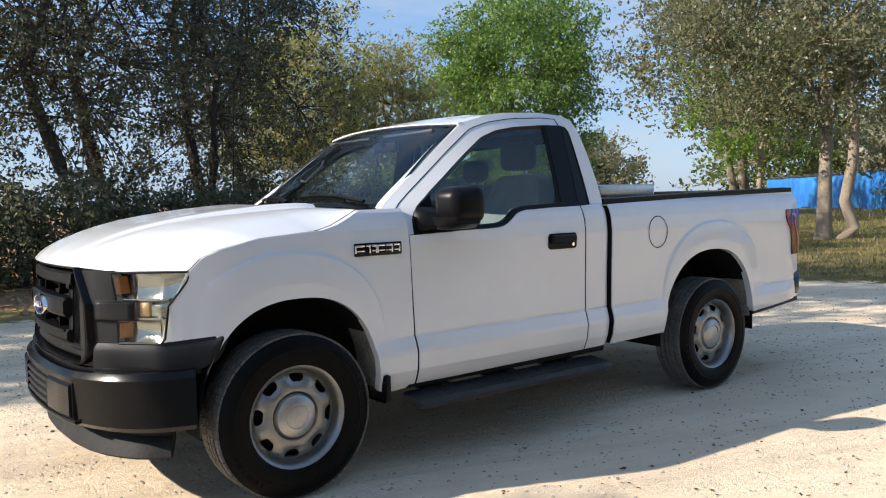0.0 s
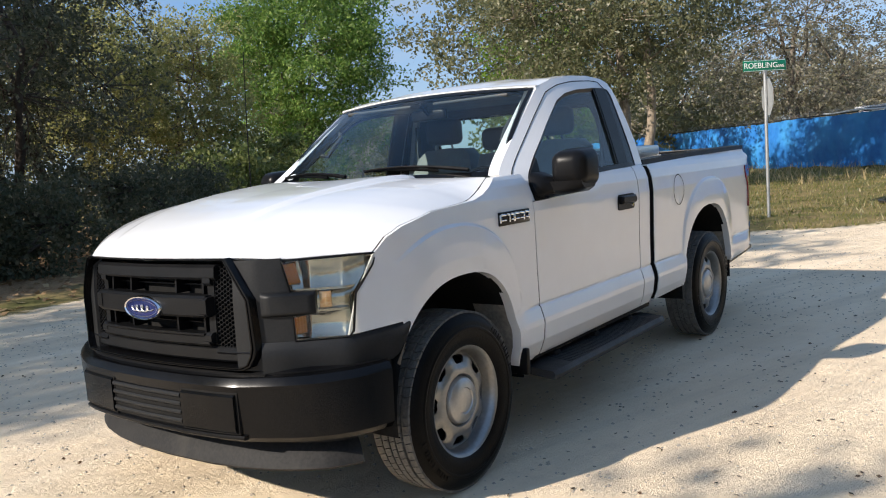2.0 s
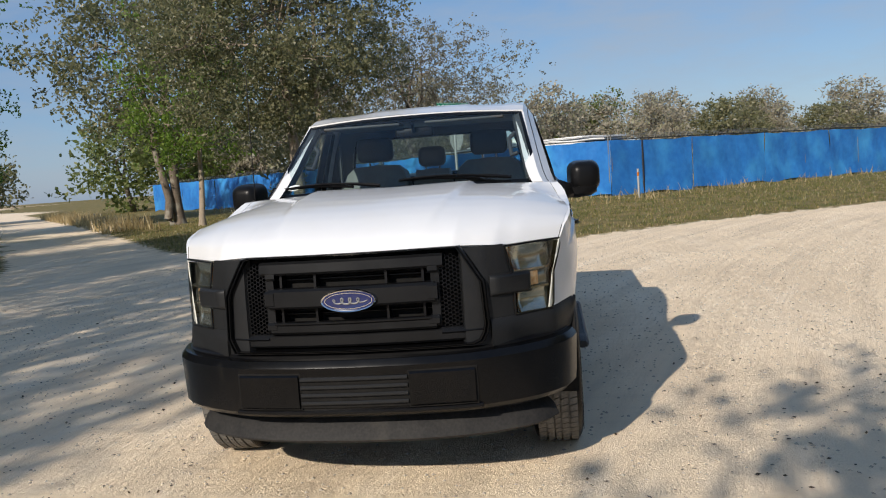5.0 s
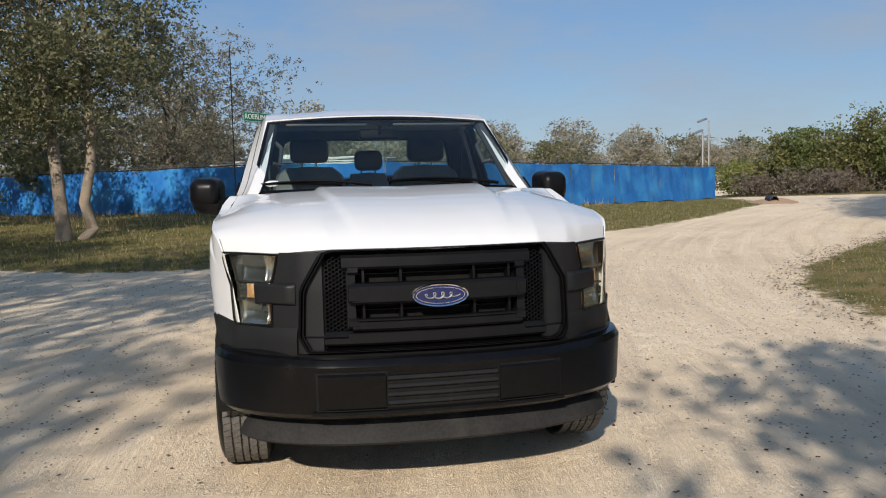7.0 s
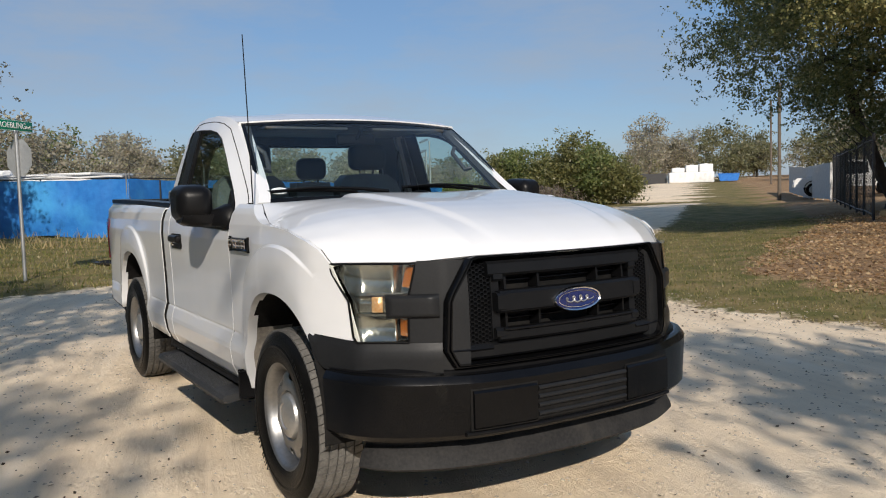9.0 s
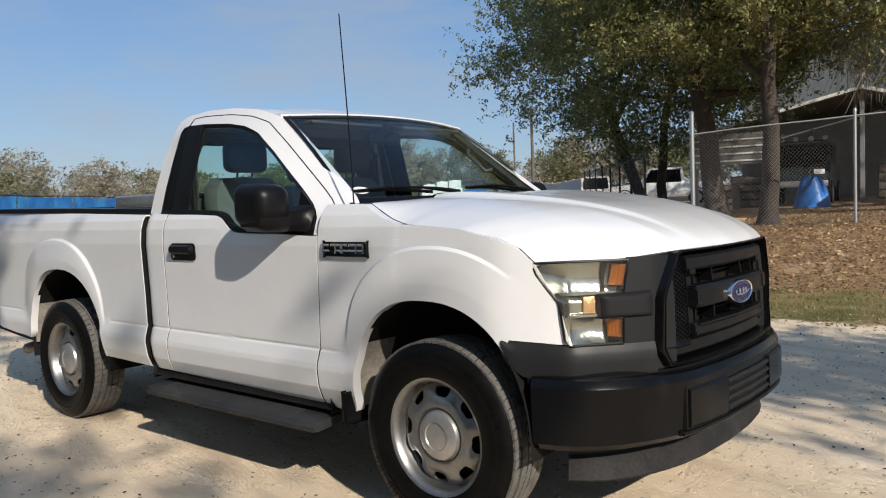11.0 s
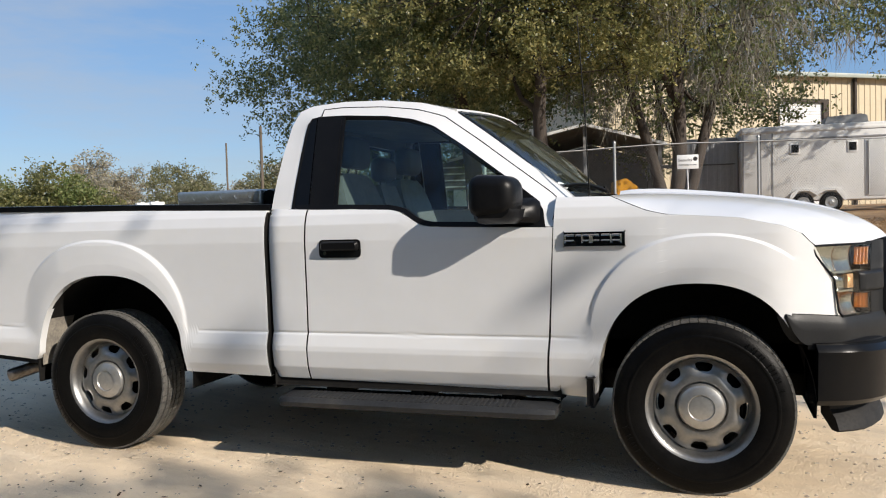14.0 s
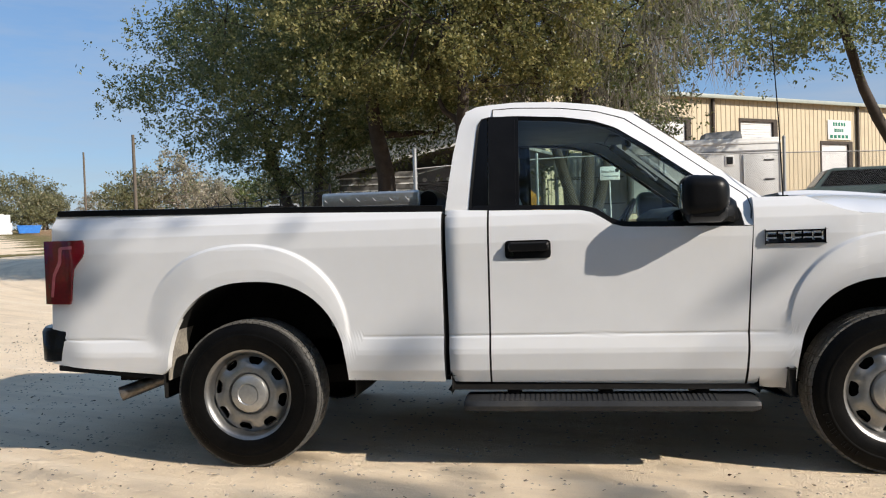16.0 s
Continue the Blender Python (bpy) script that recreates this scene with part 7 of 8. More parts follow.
def iron_fence(a, b, label, mat, h=2.1, gap=0.16, pale_r=0.012, arms=True):
    fen = thing("iron_fence", (a[0], a[1], gz(*a)), label, "fence")
    L = math.dist(a, b)
    z0 = gz(*a)

    def at(d, z, off=0.0):
        p = lerp_pts(a, b, d / L)
        return (p[0] - a[0] - off * (b[1] - a[1]) / L, p[1] - a[1] + off * (b[0] - a[0]) / L, gz(*p) + z - z0)

    for k in range(int(L / 2.6) + 1):
        d = k * 2.6
        post = part("post", Shape().tube([at(d, -0.1), at(d, h + 0.05)], 0.035, 8), mat, fen)
        if arms:
            part("arm", Shape().tube([at(d, h), at(d, h + 0.35, 0.32)], 0.016, 6), mat, post)
    pales = Shape()
    for k in range(int(L / gap)):
        pales.tube([at(k * gap, 0.08), at(k * gap, h)], pale_r, 4, caps=False)
    tagged(part("pales", pales, mat, fen, smooth=0, tidy=False), kind="stuff")
    for z in (0.15, h - 0.12):
        part("rail", Shape().tube([at(d, z) for d in np.linspace(0, L, 8)], 0.02, 6), mat, fen)
    return fen


iron_fence((-7.9, 17.2), (-19.0, 33.0), "black iron fence with outward arms along the yard", BLACK_IRON, 2.1, 0.13, 0.0045)
iron_fence((-19.2, 33.2), (-31.0, 47.0), "pale board fence beyond the iron fence", surf("weathered_white_boards", (0.62, 0.61, 0.58), (0.45, 0.44, 0.42), 6, 0.8), 1.8, 0.17, 0.07, False)

# ---------------------------------------------------------------- signs, poles, culvert
SIGN_GREEN = surf("green_sign_sheet", (0.0, 0.17, 0.10), (0.0, 0.14, 0.08), 12, 0.4)
SIGN_WHITE = surf("white_sign_sheet", (0.80, 0.80, 0.78), (0.72, 0.72, 0.70), 9, 0.45)
SIGN_BACK = surf("bare_aluminium", (0.55, 0.56, 0.56), (0.45, 0.46, 0.46), 8, 0.4, metal=0.6)
SIGN_RED = surf("red_sign_sheet", (0.5, 0.02, 0.02), (0.42, 0.015, 0.02), 9, 0.4)


def words(text, size, material, name, parent, m):
    """Flat lettering, turned into a mesh."""
    cu = bpy.data.curves.new(name, "FONT")
    cu.body, cu.size, cu.extrude, cu.align_x, cu.align_y = text, size, 0.0015, "CENTER", "CENTER"
    tmp = bpy.data.objects.new(name, cu)
    me = bpy.data.meshes.new_from_object(tmp)
    bpy.data.objects.remove(tmp)
    me.materials.append(material)
    ob = new(name, me)
    ob.parent = parent
    ob.matrix_basis = m
    return ob


sg = thing("street_sign", (-12.14, -1.02, gz(-12.14, -1.02)), "green street-name sign and stop sign on one steel post", "street sign", turn=136.5)
part("post", Shape().tube([(0, 0, -0.2), (0, 0, 2.52)], 0.030, 10), GALV, sg)
plate = part("name_plate", Shape().box(-0.405, 0.405, -0.006, 0.006, 2.55, 2.74, 0.012), SIGN_GREEN, sg, "green street-name plate with white lettering")
part("plate_clamp", Shape().box(-0.04, 0.04, -0.02, 0.02, 2.50, 2.57, 0.006), GALV, sg)
for q in (1, -1):
    m = Matrix.Translation((0.075 if q > 0 else -0.075, 0.008 * q, 2.645)) @ Matrix.Rotation(radians(180 if q > 0 else 0), 4, "Z") @ Matrix.Rotation(radians(90), 4, "X")
    words("ROEBLING", 0.135, SIGN_WHITE, "lettering", plate, m)
    m = Matrix.Translation((-0.305 if q > 0 else 0.305, 0.008 * q, 2.628)) @ Matrix.Rotation(radians(180 if q > 0 else 0), 4, "Z") @ Matrix.Rotation(radians(90), 4, "X")
    words("AVE", 0.075, SIGN_WHITE, "lettering", plate, m)
    edge_bar = Shape().box(-0.395, 0.395, min(0.006 * q, 0.0075 * q), max(0.006 * q, 0.0075 * q), 2.558, 2.563).box(-0.395, 0.395, min(0.006 * q, 0.0075 * q), max(0.006 * q, 0.0075 * q), 2.727, 2.732)
    part("plate_border", edge_bar, SIGN_WHITE, plate, smooth=0)
STOP_TURN = 255.5
octo = [(0.34 * math.cos(radians(22.5 + 45 * k)), 2.10 + 0.34 * math.sin(radians(22.5 + 45 * k))) for k in range(8)]
turned = pose(0, 0, 0, 0, 0, STOP_TURN)
stop = part("stop_plate", Shape().prism([(a, b) for a, b in octo], "y", 0.032, 0.036).turned(turned), SIGN_BACK, sg, "bare metal back of an eight-sided stop sign")
part("stop_face", Shape().prism([(a * 0.99, 2.10 + (b - 2.10) * 0.99) for a, b in octo], "y", 0.0365, 0.0375).turned(turned), SIGN_RED, stop, "red face of the stop sign", smooth=0)

SIGN_AT = (-0.37, 13.42)
SIGN_Z = 2.26 - gz(*SIGN_AT)
rs = thing("warning_sign", (*SIGN_AT, gz(*SIGN_AT)), "small white sign with dark print on a thin stake", "sign", turn=8)
bd = part("board", Shape().box(-0.22, 0.22, -0.008, 0.008, SIGN_Z - 0.15, SIGN_Z + 0.15, 0.006), SIGN_WHITE, rs)
part("stake", Shape().tube([(0.02, 0.022, -0.1), (-0.01, 0.022, SIGN_Z + 0.05)], 0.015, 6), SIGN_WHITE, rs)
for text, z, size, dx in (("Security", SIGN_Z + 0.04, 0.088, -0.05), ("Cameras in use", SIGN_Z - 0.06, 0.058, 0.0)):
    words(text, size, BLACK_IRON, "lettering", bd, Matrix.Translation((dx, -0.0095, z)) @ Matrix.Rotation(radians(90), 4, "X"))
part("print_mark", Shape().lathe([(0.0, 0.003), (0.042, 0.003), (0.046, 0.0)], (0.155, -0.008, SIGN_Z + 0.06), "y", 14, -1), BLACK_IRON, bd, smooth=0)

pole_m = surf("weathered_pole_wood", (0.15, 0.12, 0.09), (0.10, 0.08, 0.06), 5, 0.9, bump=0.5, bump_scale=12)
for x, y, h in ((-25.5, 38.2, 6.6), (-45.1, 64.4, 7.8)):
    pole = thing("utility_pole", (x, y, gz(x, y)), "weathered wooden utility pole beside the far road", "utility pole", "utility poles")
    part("shaft", Shape().tube([(0, 0, -0.2), (0, 0, h)], [0.11, 0.085], 10), pole_m, pole)
for x, y, h in ((-52.0, 31.0, 5.6), (-47.5, 28.0, 4.4)):
    lp = thing("light_pole", (x, y, gz(x, y)), "slim metal light pole behind the blue fence", "lamp post", "light poles")
    part("shaft", Shape().tube([(0, 0, -0.2), (0, 0, h)], [0.09, 0.06], 8), GALV, lp)
    part("lamp_head", Shape().box(-0.1, 1.0, -0.12, 0.12, h - 0.05, h + 0.08, 0.03).turned(pose(0, 0, 0, 0, -14, 120)), GALV, lp)

RED_SOIL = surf("reddish_soil", (0.36, 0.22, 0.13), (0.46, 0.31, 0.19), 4, 0.95, bump=0.8, bump_scale=9, fine=18)
cul = thing("culvert", (-26.9, 19.8, gz(-26.9, 19.8)), "dark corrugated culvert pipe end in reddish soil", "culvert", turn=-22)
part("pipe", Shape().lathe([(0.17 + 0.012 * (k % 2), -0.7 + 0.05 * k) for k in range(24)] + [(0.15, 0.45), (0.15, -0.5)], (0, 0, 0.14), "x", 20), BLACK_IRON, cul)
rows = []
for r in np.linspace(0.02, 1, 9):
    rows.append([(2.6 * r * math.cos(t) - 0.9, 1.2 * r * math.sin(t) + 0.3, 0.22 * (1 - r ** 1.6) + 0.04 * math.sin(5 * t + 7 * r) * r - 0.06 * r) for t in np.linspace(0, math.tau, 28, endpoint=False)])
part("soil_mound", Shape().grid(rows, closed=True), RED_SOIL, cul)
gr = thing("storm_drain", (-14.3, 0.9, gz(-14.3, 0.9)), "dark hole of a drain in the verge", "drain")
part("grate_frame", Shape().lathe([(0.50, -0.03), (0.52, 0.012), (0.44, 0.012), (0.42, -0.04)], (0, 0, 0.07), "z", 18), BLACK_IRON, gr)
part("drain_pit", Shape().lathe([(0.44, 0.02), (0.30, -0.02), (0.0, -0.03)], (0, 0, 0.07), "z", 18), DARK, gr)
mk = thing("marker_post", (-22.3, 3.6, gz(-22.3, 3.6)), "short pale utility marker post on the verge", "marker post")
part("stake", Shape().tube([(0, 0, -0.1), (0.01, 0, 0.95)], 0.035, 8), SIGN_BACK, mk)
part("band", Shape().lathe([(0.037, 0), (0.037, 0.12)], (0.008, 0, 0.72), "z", 10), AMBER, mk)

# ---------------------------------------------------------------- buildings and the yard
TAN = surf("tan_metal_siding", (0.56, 0.47, 0.32), (0.50, 0.42, 0.28), 1.2, 0.5, fine=6, stain=(0.42, 0.35, 0.24), stain_scale=0.6, stain_at=(0.55, 0.8))
WHITE_METAL = surf("white_painted_metal", (0.72, 0.72, 0.70), (0.64, 0.64, 0.62), 1.5, 0.45, fine=7, stain=(0.45, 0.44, 0.40), stain_scale=1.1, stain_at=(0.58, 0.85))
GREY_METAL = surf("grey_metal_sheet", (0.26, 0.265, 0.27), (0.20, 0.205, 0.21), 2, 0.5, fine=9)
GREEN_TRIM = surf("grey_green_eave_trim", (0.35, 0.38, 0.33), (0.28, 0.31, 0.27), 3, 0.5)
WALL_ANG = math.degrees(math.atan2(12.4, 17.5))
bld = thing("metal_warehouse", (4.1, 45.0, 1.1), "tan ribbed metal warehouse with white roll-up doors", "warehouse", turn=WALL_ANG)
X0, X1, EAVE = -12.0, 34.0, 7.62
openings = [(-0.30, 3.10, 6.22), (7.37, 10.75, 6.32), (15.05, 18.26, 5.0)]
cuts = [X0] + [v for o in openings for v in o[:2]] + [X1]
for k in range(0, len(cuts), 2):
    part("wall", Shape().box(cuts[k], cuts[k + 1], 0.0, 0.2, -0.4, EAVE), TAN, bld, smooth=0)
for a, b, top in openings:
    part("wall", Shape().box(a, b, 0.0, 0.2, top, EAVE), TAN, bld, smooth=0)
part("wall", Shape().box(X0, X0 + 0.2, 0.2, 24, -0.4, EAVE), TAN, bld, smooth=0)
part("wall", Shape().box(X1 - 0.2, X1, 0.2, 24, -0.4, EAVE), TAN, bld, smooth=0)
part("wall", Shape().box(X0, X1, 23.8, 24, -0.4, EAVE), TAN, bld, smooth=0)
x = X0 + 0.15
rib = mesh_of("siding_rib", Shape().prism([(-0.06, 0.0), (-0.025, -0.035), (0.025, -0.035), (0.06, 0.0)], "z", 0.0, 1.0), TAN, 0)
while x < X1:
    top = next((t for a, b, t in openings if a - 0.12 < x < b + 0.12), -0.4)
    o = new("siding_rib", rib)
    o.parent = bld
    o.matrix_basis = Matrix.Translation((x, 0.0, top + 0.1)) @ Matrix.Diagonal((1, 1, EAVE - top - 0.1, 1))
    x += 0.41
part("roof", Shape().prism([(-0.35, EAVE - 0.02), (12, EAVE + 1.2), (24.3, EAVE - 0.02), (24.3, EAVE + 0.12), (12, EAVE + 1.36), (-0.35, EAVE + 0.12)], "x", X0 - 0.3, X1 + 0.3), GREEN_TRIM, bld, smooth=0)
part("gutter", Shape().box(X0 - 0.3, X1 + 0.3, -0.50, -0.30, EAVE - 0.10, EAVE + 0.14, 0.02), GREEN_TRIM, bld)
for gx_ in (4.95, 18.8, -8.0):
    part("downpipe", Shape().box(gx_ - 0.08, gx_ + 0.08, -0.22, -0.04, -0.3, EAVE - 0.08, 0.02), BARK_DARK, bld, "dark downpipe")
for a, b, top in openings:
    door = part("roll_up_door", Shape().box(a + 0.05, b - 0.32, 0.12, 0.16, -0.3, top - 0.10), WHITE_METAL, bld, "white roll-up door")
    n = int((top - 2.0) / 0.16)
    for k in range(n):
        z = top - 0.14 - k * 0.16
        part("door_slat", Shape().box(a + 0.06, b - 0.33, 0.095, 0.12, z - 0.14, z, 0.012, 1), WHITE_METAL, door)
    part("door_frame", Shape().box(b - 0.32, b + 0.06, -0.05, 0.16, -0.3, top + 0.10).box(a - 0.06, a + 0.05, -0.05, 0.16, -0.3, top + 0.10).box(a + 0.05, b - 0.32, -0.05, 0.16, top - 0.10, top + 0.10), BARK_DARK, bld, "dark door frame", smooth=0)
board = part("wall_sign", Shape().box(15.70, 18.10, -0.10, -0.045, 5.20, 6.55, 0.01), SIGN_WHITE, bld, "white wall sign with dark green print")
for z, x0, x1, h in ((6.27, 16.2, 17.6, 0.26), (5.85, 16.35, 17.35, 0.24), (5.42, 15.9, 17.9, 0.22)):
    for k in range(5):
        w = (x1 - x0) / 5
        part("print_bar", Shape().box(x0 + k * w, x0 + k * w + w * 0.68, -0.112, -0.10, z - h / 2, z + h / 2), SIGN_GREEN, board, smooth=0)

# enclosed trailer
tr = thing("cargo_trailer", (1.13, 25.5, gz(3.5, 25.6)), "white enclosed cargo trailer with tandem wheels", "trailer", turn=2.6)
part("box", Shape().box(0.0, 5.35, 0.0, 2.4, 0.42, 3.02, 0.05, 3), WHITE_METAL, tr)
part("roof_edge", Shape().box(-0.02, 5.37, -0.025, 2.42, 2.80, 2.90, 0.012), WHITE_METAL, tr)
part("roof_edge", Shape().box(-0.02, 5.37, -0.025, 2.42, 2.52, 2.58, 0.012), GREY_METAL, tr)
for x0 in (1.58, 3.38):
    w = part("vent_window", Shape().box(x0, x0 + 0.33, -0.022, 0.0, 2.03, 2.42, 0.01), SIGN_WHITE, tr, "small dark trailer window")
    part("pane", Shape().box(x0 + 0.05, x0 + 0.28, -0.028, -0.022, 2.09, 2.36), BLACK_GLOSS, w, smooth=0)
dr = part("side_door", Shape().box(3.92, 5.05, -0.018, 0.0, 0.55, 2.45, 0.008), WHITE_METAL, tr)
for z in (0.8, 1.5, 2.2):
    part("hinge", Shape().box(4.75, 5.10, -0.04, -0.018, z - 0.03, z + 0.03, 0.008), BLACK_IRON, dr)
part("latch_bar", Shape().tube([(4.02, -0.04, 0.6), (4.02, -0.04, 2.4)], 0.018, 6), GALV, dr)
for x0 in (0.05, 0.62, 1.0, 5.28):
    part("seam_strip", Shape().box(x0, x0 + 0.045, -0.014, 0.0, 0.45, 2.78), GREY_METAL, tr, smooth=0)
for x0 in (1.98, 2.86):
    wl = part("wheel", Shape().lathe([(0.0, -0.12), (0.16, -0.12), (0.20, -0.10), (0.22, -0.13), (0.32, -0.12), (0.36, -0.06), (0.36, 0.06), (0.30, 0.10)], (x0, 0.05, 0.36), "y", 24), RUBBER, tr, "trailer wheel")
    part("rim", Shape().lathe([(0.0, -0.135), (0.06, -0.14), (0.08, -0.125), (0.15, -0.125), (0.19, -0.135), (0.20, -0.125)], (x0, 0.05, 0.36), "y", 20), GALV, wl)
part("wheel_arch", Shape().prism([(1.50, 0.42), (1.62, 0.70), (1.80, 0.84), (2.20, 0.84), (2.40, 0.72), (2.64, 0.84), (3.05, 0.84), (3.22, 0.70), (3.34, 0.42), (3.26, 0.42), (3.0, 0.76), (2.66, 0.76), (2.42, 0.60), (2.18, 0.76), (1.84, 0.76), (1.58, 0.42)], "y", -0.10, 0.0), WHITE_METAL, tr)
part("roof_unit", Shape().prism([(2.75, 3.02), (2.85, 3.30), (3.9, 3.36), (4.1, 3.30), (4.15, 3.02)], "y", 0.5, 1.4), GREY_METAL, tr, "dark rooftop air conditioner")
gb = thing("dark_container", (-1.05, 26.1, gz(0, 26)), "dark grey metal container with barred doors", "container", turn=2)
part("shell", Shape().box(0, 2.1, 0, 2.4, 0.15, 2.85, 0.03), GREY_METAL, gb)
for k in range(9):
    part("corrugation", Shape().box(0.08 + k * 0.22, 0.19 + k * 0.22, -0.03, 0.0, 0.3, 2.7, 0.01, 1), GREY_METAL, gb)
for z in (0.9, 1.9):
    part("door_bar", Shape().tube([(0.5, -0.06, z), (2.0, -0.06, z)], 0.025, 6), BLACK_IRON, gb)

# open shed
sh_m = surf("dull_roof_sheet", (0.19, 0.185, 0.175), (0.13, 0.125, 0.12), 2, 0.6, fine=8)
shed = thing("open_shed", (-5.4, 25.0, gz(-5.4, 26)), "open gabled metal shed on posts", "shed", turn=6)
part("roof", Shape().prism([(-4.3, 2.35), (1.2, 3.55), (4.0, 2.75), (4.0, 2.83), (1.2, 3.64), (-4.3, 2.44)], "y", -0.6, 7.0), sh_m, shed, smooth=0)
part("roof_trim", Shape().prism([(-4.35, 2.36), (1.2, 3.58), (4.05, 2.76), (4.05, 2.86), (1.2, 3.68), (-4.35, 2.46)], "y", -0.68, -0.60), SIGN_WHITE, shed, "white gable trim", smooth=0)
for x0 in (-4.0, -1.4, 1.2, 3.8):
    hh = float(np.interp(x0, [-4.3, 1.2, 4.0], [2.35, 3.55, 2.75]))
    for y0 in (-0.4, 6.6):
        part("post", Shape().box(x0 - 0.06, x0 + 0.06, y0 - 0.06, y0 + 0.06, -0.2, hh), GREY_METAL, shed, smooth=0)
part("back_wall", Shape().prism([(-4.2, 0.0), (-4.2, 2.3), (1.2, 3.5), (3.9, 2.7), (3.9, 0.0)], "y", 6.8, 6.9), GREY_METAL, shed, smooth=0)
for k in range(20):
    part("wall_rib", Shape().box(-4.1 + k * 0.4, -4.02 + k * 0.4, 6.76, 6.8, 0.0, 2.5), GREY_METAL, shed, smooth=0)
part("side_sheet", Shape().box(-4.2, -1.3, -0.46, -0.40, 1.45, 2.5), sh_m, shed, smooth=0)
for k in range(4):
    part("side_sheet_rib", Shape().box(-4.2, -1.3, -0.49, -0.46, 1.55 + k * 0.24, 1.60 + k * 0.24), SIGN_WHITE, shed, smooth=0)


def vehicle(name, at, turn, label, category, paint, L=5.2, W=1.9, body=(0.45, 1.02), roof=1.72, cab=(0.22, 0.62), bed=True, group=""):
    """A parked vehicle: body, cab with panes, wheels. It faces +x."""
    ob = thing(name, at, label, category, group, turn)
    h = L / 2
    z0, z1 = body
    c0, c1 = -h + L * cab[0], -h + L * cab[1]
    prof = [(-h, z0), (-h, z1), (c0 - 0.02, z1 + 0.02), (c1 + 0.55, z1 + 0.02), (h - 0.15, z1 - 0.10), (h, z1 - 0.30), (h, z0)]
    part("body", Shape().prism(prof, "y", -W / 2, W / 2), paint, ob, smooth=0)
    cprof = [(c0, z1), (c0 + 0.10, roof - 0.03), (c0 + 0.25, roof), (c1 - 0.25, roof), (c1 - 0.05, roof - 0.06), (c1 + 0.5, z1)]
    part("cab", Shape().prism(cprof, "y", -W / 2 + 0.10, W / 2 - 0.10), paint, ob, smooth=0)
    for q in (-1, 1):
        y = q * (W / 2 - 0.10)
        part("side_window", Shape().prism([(c0 + 0.16, z1 + 0.06), (c0 + 0.22, roof - 0.10), (c1 - 0.16, roof - 0.10), (c1 + 0.26, z1 + 0.06)], "y", y - 0.005 + 0.008 * q, y + 0.005 + 0.008 * q), BLACK_GLOSS, ob, smooth=0)
        for x0 in (-h + L * 0.19, h - L * 0.17):
            w = part("wheel", Shape().lathe([(0.0, -0.10), (0.20, -0.10), (0.22, -0.12), (0.33, -0.11), (0.37, -0.05), (0.37, 0.08)], (x0, q * (W / 2 - 0.08), 0.37), "y", 22, q * -1 * -1 if q < 0 else -1), RUBBER, ob)
            part("rim", Shape().lathe([(0.0, -0.115), (0.10, -0.118), (0.19, -0.122), (0.205, -0.112)], (x0, q * (W / 2 - 0.08), 0.37), "y", 18, 1 if q < 0 else -1), GALV, w)
            part("arch", Shape().lathe([(0.40, 0.0), (0.44, 0.0), (0.44, -0.03), (0.40, -0.03)], (x0, q * (W / 2), 0.42), "y", 24, 1 if q < 0 else -1), BLACK, ob)
    part("windscreen", Shape().add([(c1 + 0.475, -W / 2 + 0.2, z1 + 0.07), (c1 + 0.475, W / 2 - 0.2, z1 + 0.07), (c1 + 0.01, W / 2 - 0.26, roof - 0.10), (c1 + 0.01, -W / 2 + 0.26, roof - 0.10)], [(0, 1, 2, 3)]), BLACK_GLOSS, ob, smooth=0)
    for q in (-1, 1):
        part("headlight", Shape().box(h - 0.02, h + 0.02, q * (W / 2 - 0.32) - 0.16, q * (W / 2 - 0.32) + 0.16, z1 - 0.34, z1 - 0.18, 0.01), SIGN_WHITE, ob)
        part("tail_light", Shape().box(-h - 0.02, -h + 0.02, q * (W / 2 - 0.1) - 0.08, q * (W / 2 - 0.1) + 0.08, z1 - 0.35, z1 - 0.08, 0.01), RED_LENS, ob)
    part("bumper", Shape().box(h - 0.05, h + 0.10, -W / 2 + 0.05, W / 2 - 0.05, z0, z0 + 0.2, 0.03), GALV, ob)
    return ob


CAR_DARK = surf("dark_car_paint", (0.02, 0.025, 0.028), (0.03, 0.036, 0.04), 3, 0.25, coat=0.7)
CAR_TEAL = surf("grey_green_car_paint", (0.10, 0.15, 0.14), (0.08, 0.12, 0.115), 3, 0.3, coat=0.6)
vehicle("utility_truck", (-16.8, 37.5, gz(-16.8, 37.5)), 205, "white utility pickup with a ladder rack parked in the yard", "pickup truck", WHITE_METAL, 5.8, 2.0, (0.5, 1.12), 1.95, (0.30, 0.62))
vehicle("utility_truck", (-22.3, 39.8, gz(-22.3, 39.8)), 215, "white utility pickup parked deep in the yard", "pickup truck", WHITE_METAL, 5.6, 2.0, (0.5, 1.1), 1.9, (0.32, 0.62))
vehicle("parked_suv", (9.6, 28.8, gz(9.6, 28.8)), 174, "dark green four-wheel-drive wagon parked behind the fence", "car", CAR_TEAL, 4.7, 1.9, (0.45, 1.05), 1.80, (0.04, 0.66))
vehicle("parked_suv", (12.6, 26.4, gz(12.6, 26.4)), 178, "black wagon parked behind the fence", "car", CAR_DARK, 4.8, 1.9, (0.45, 1.02), 1.72, (0.05, 0.66))
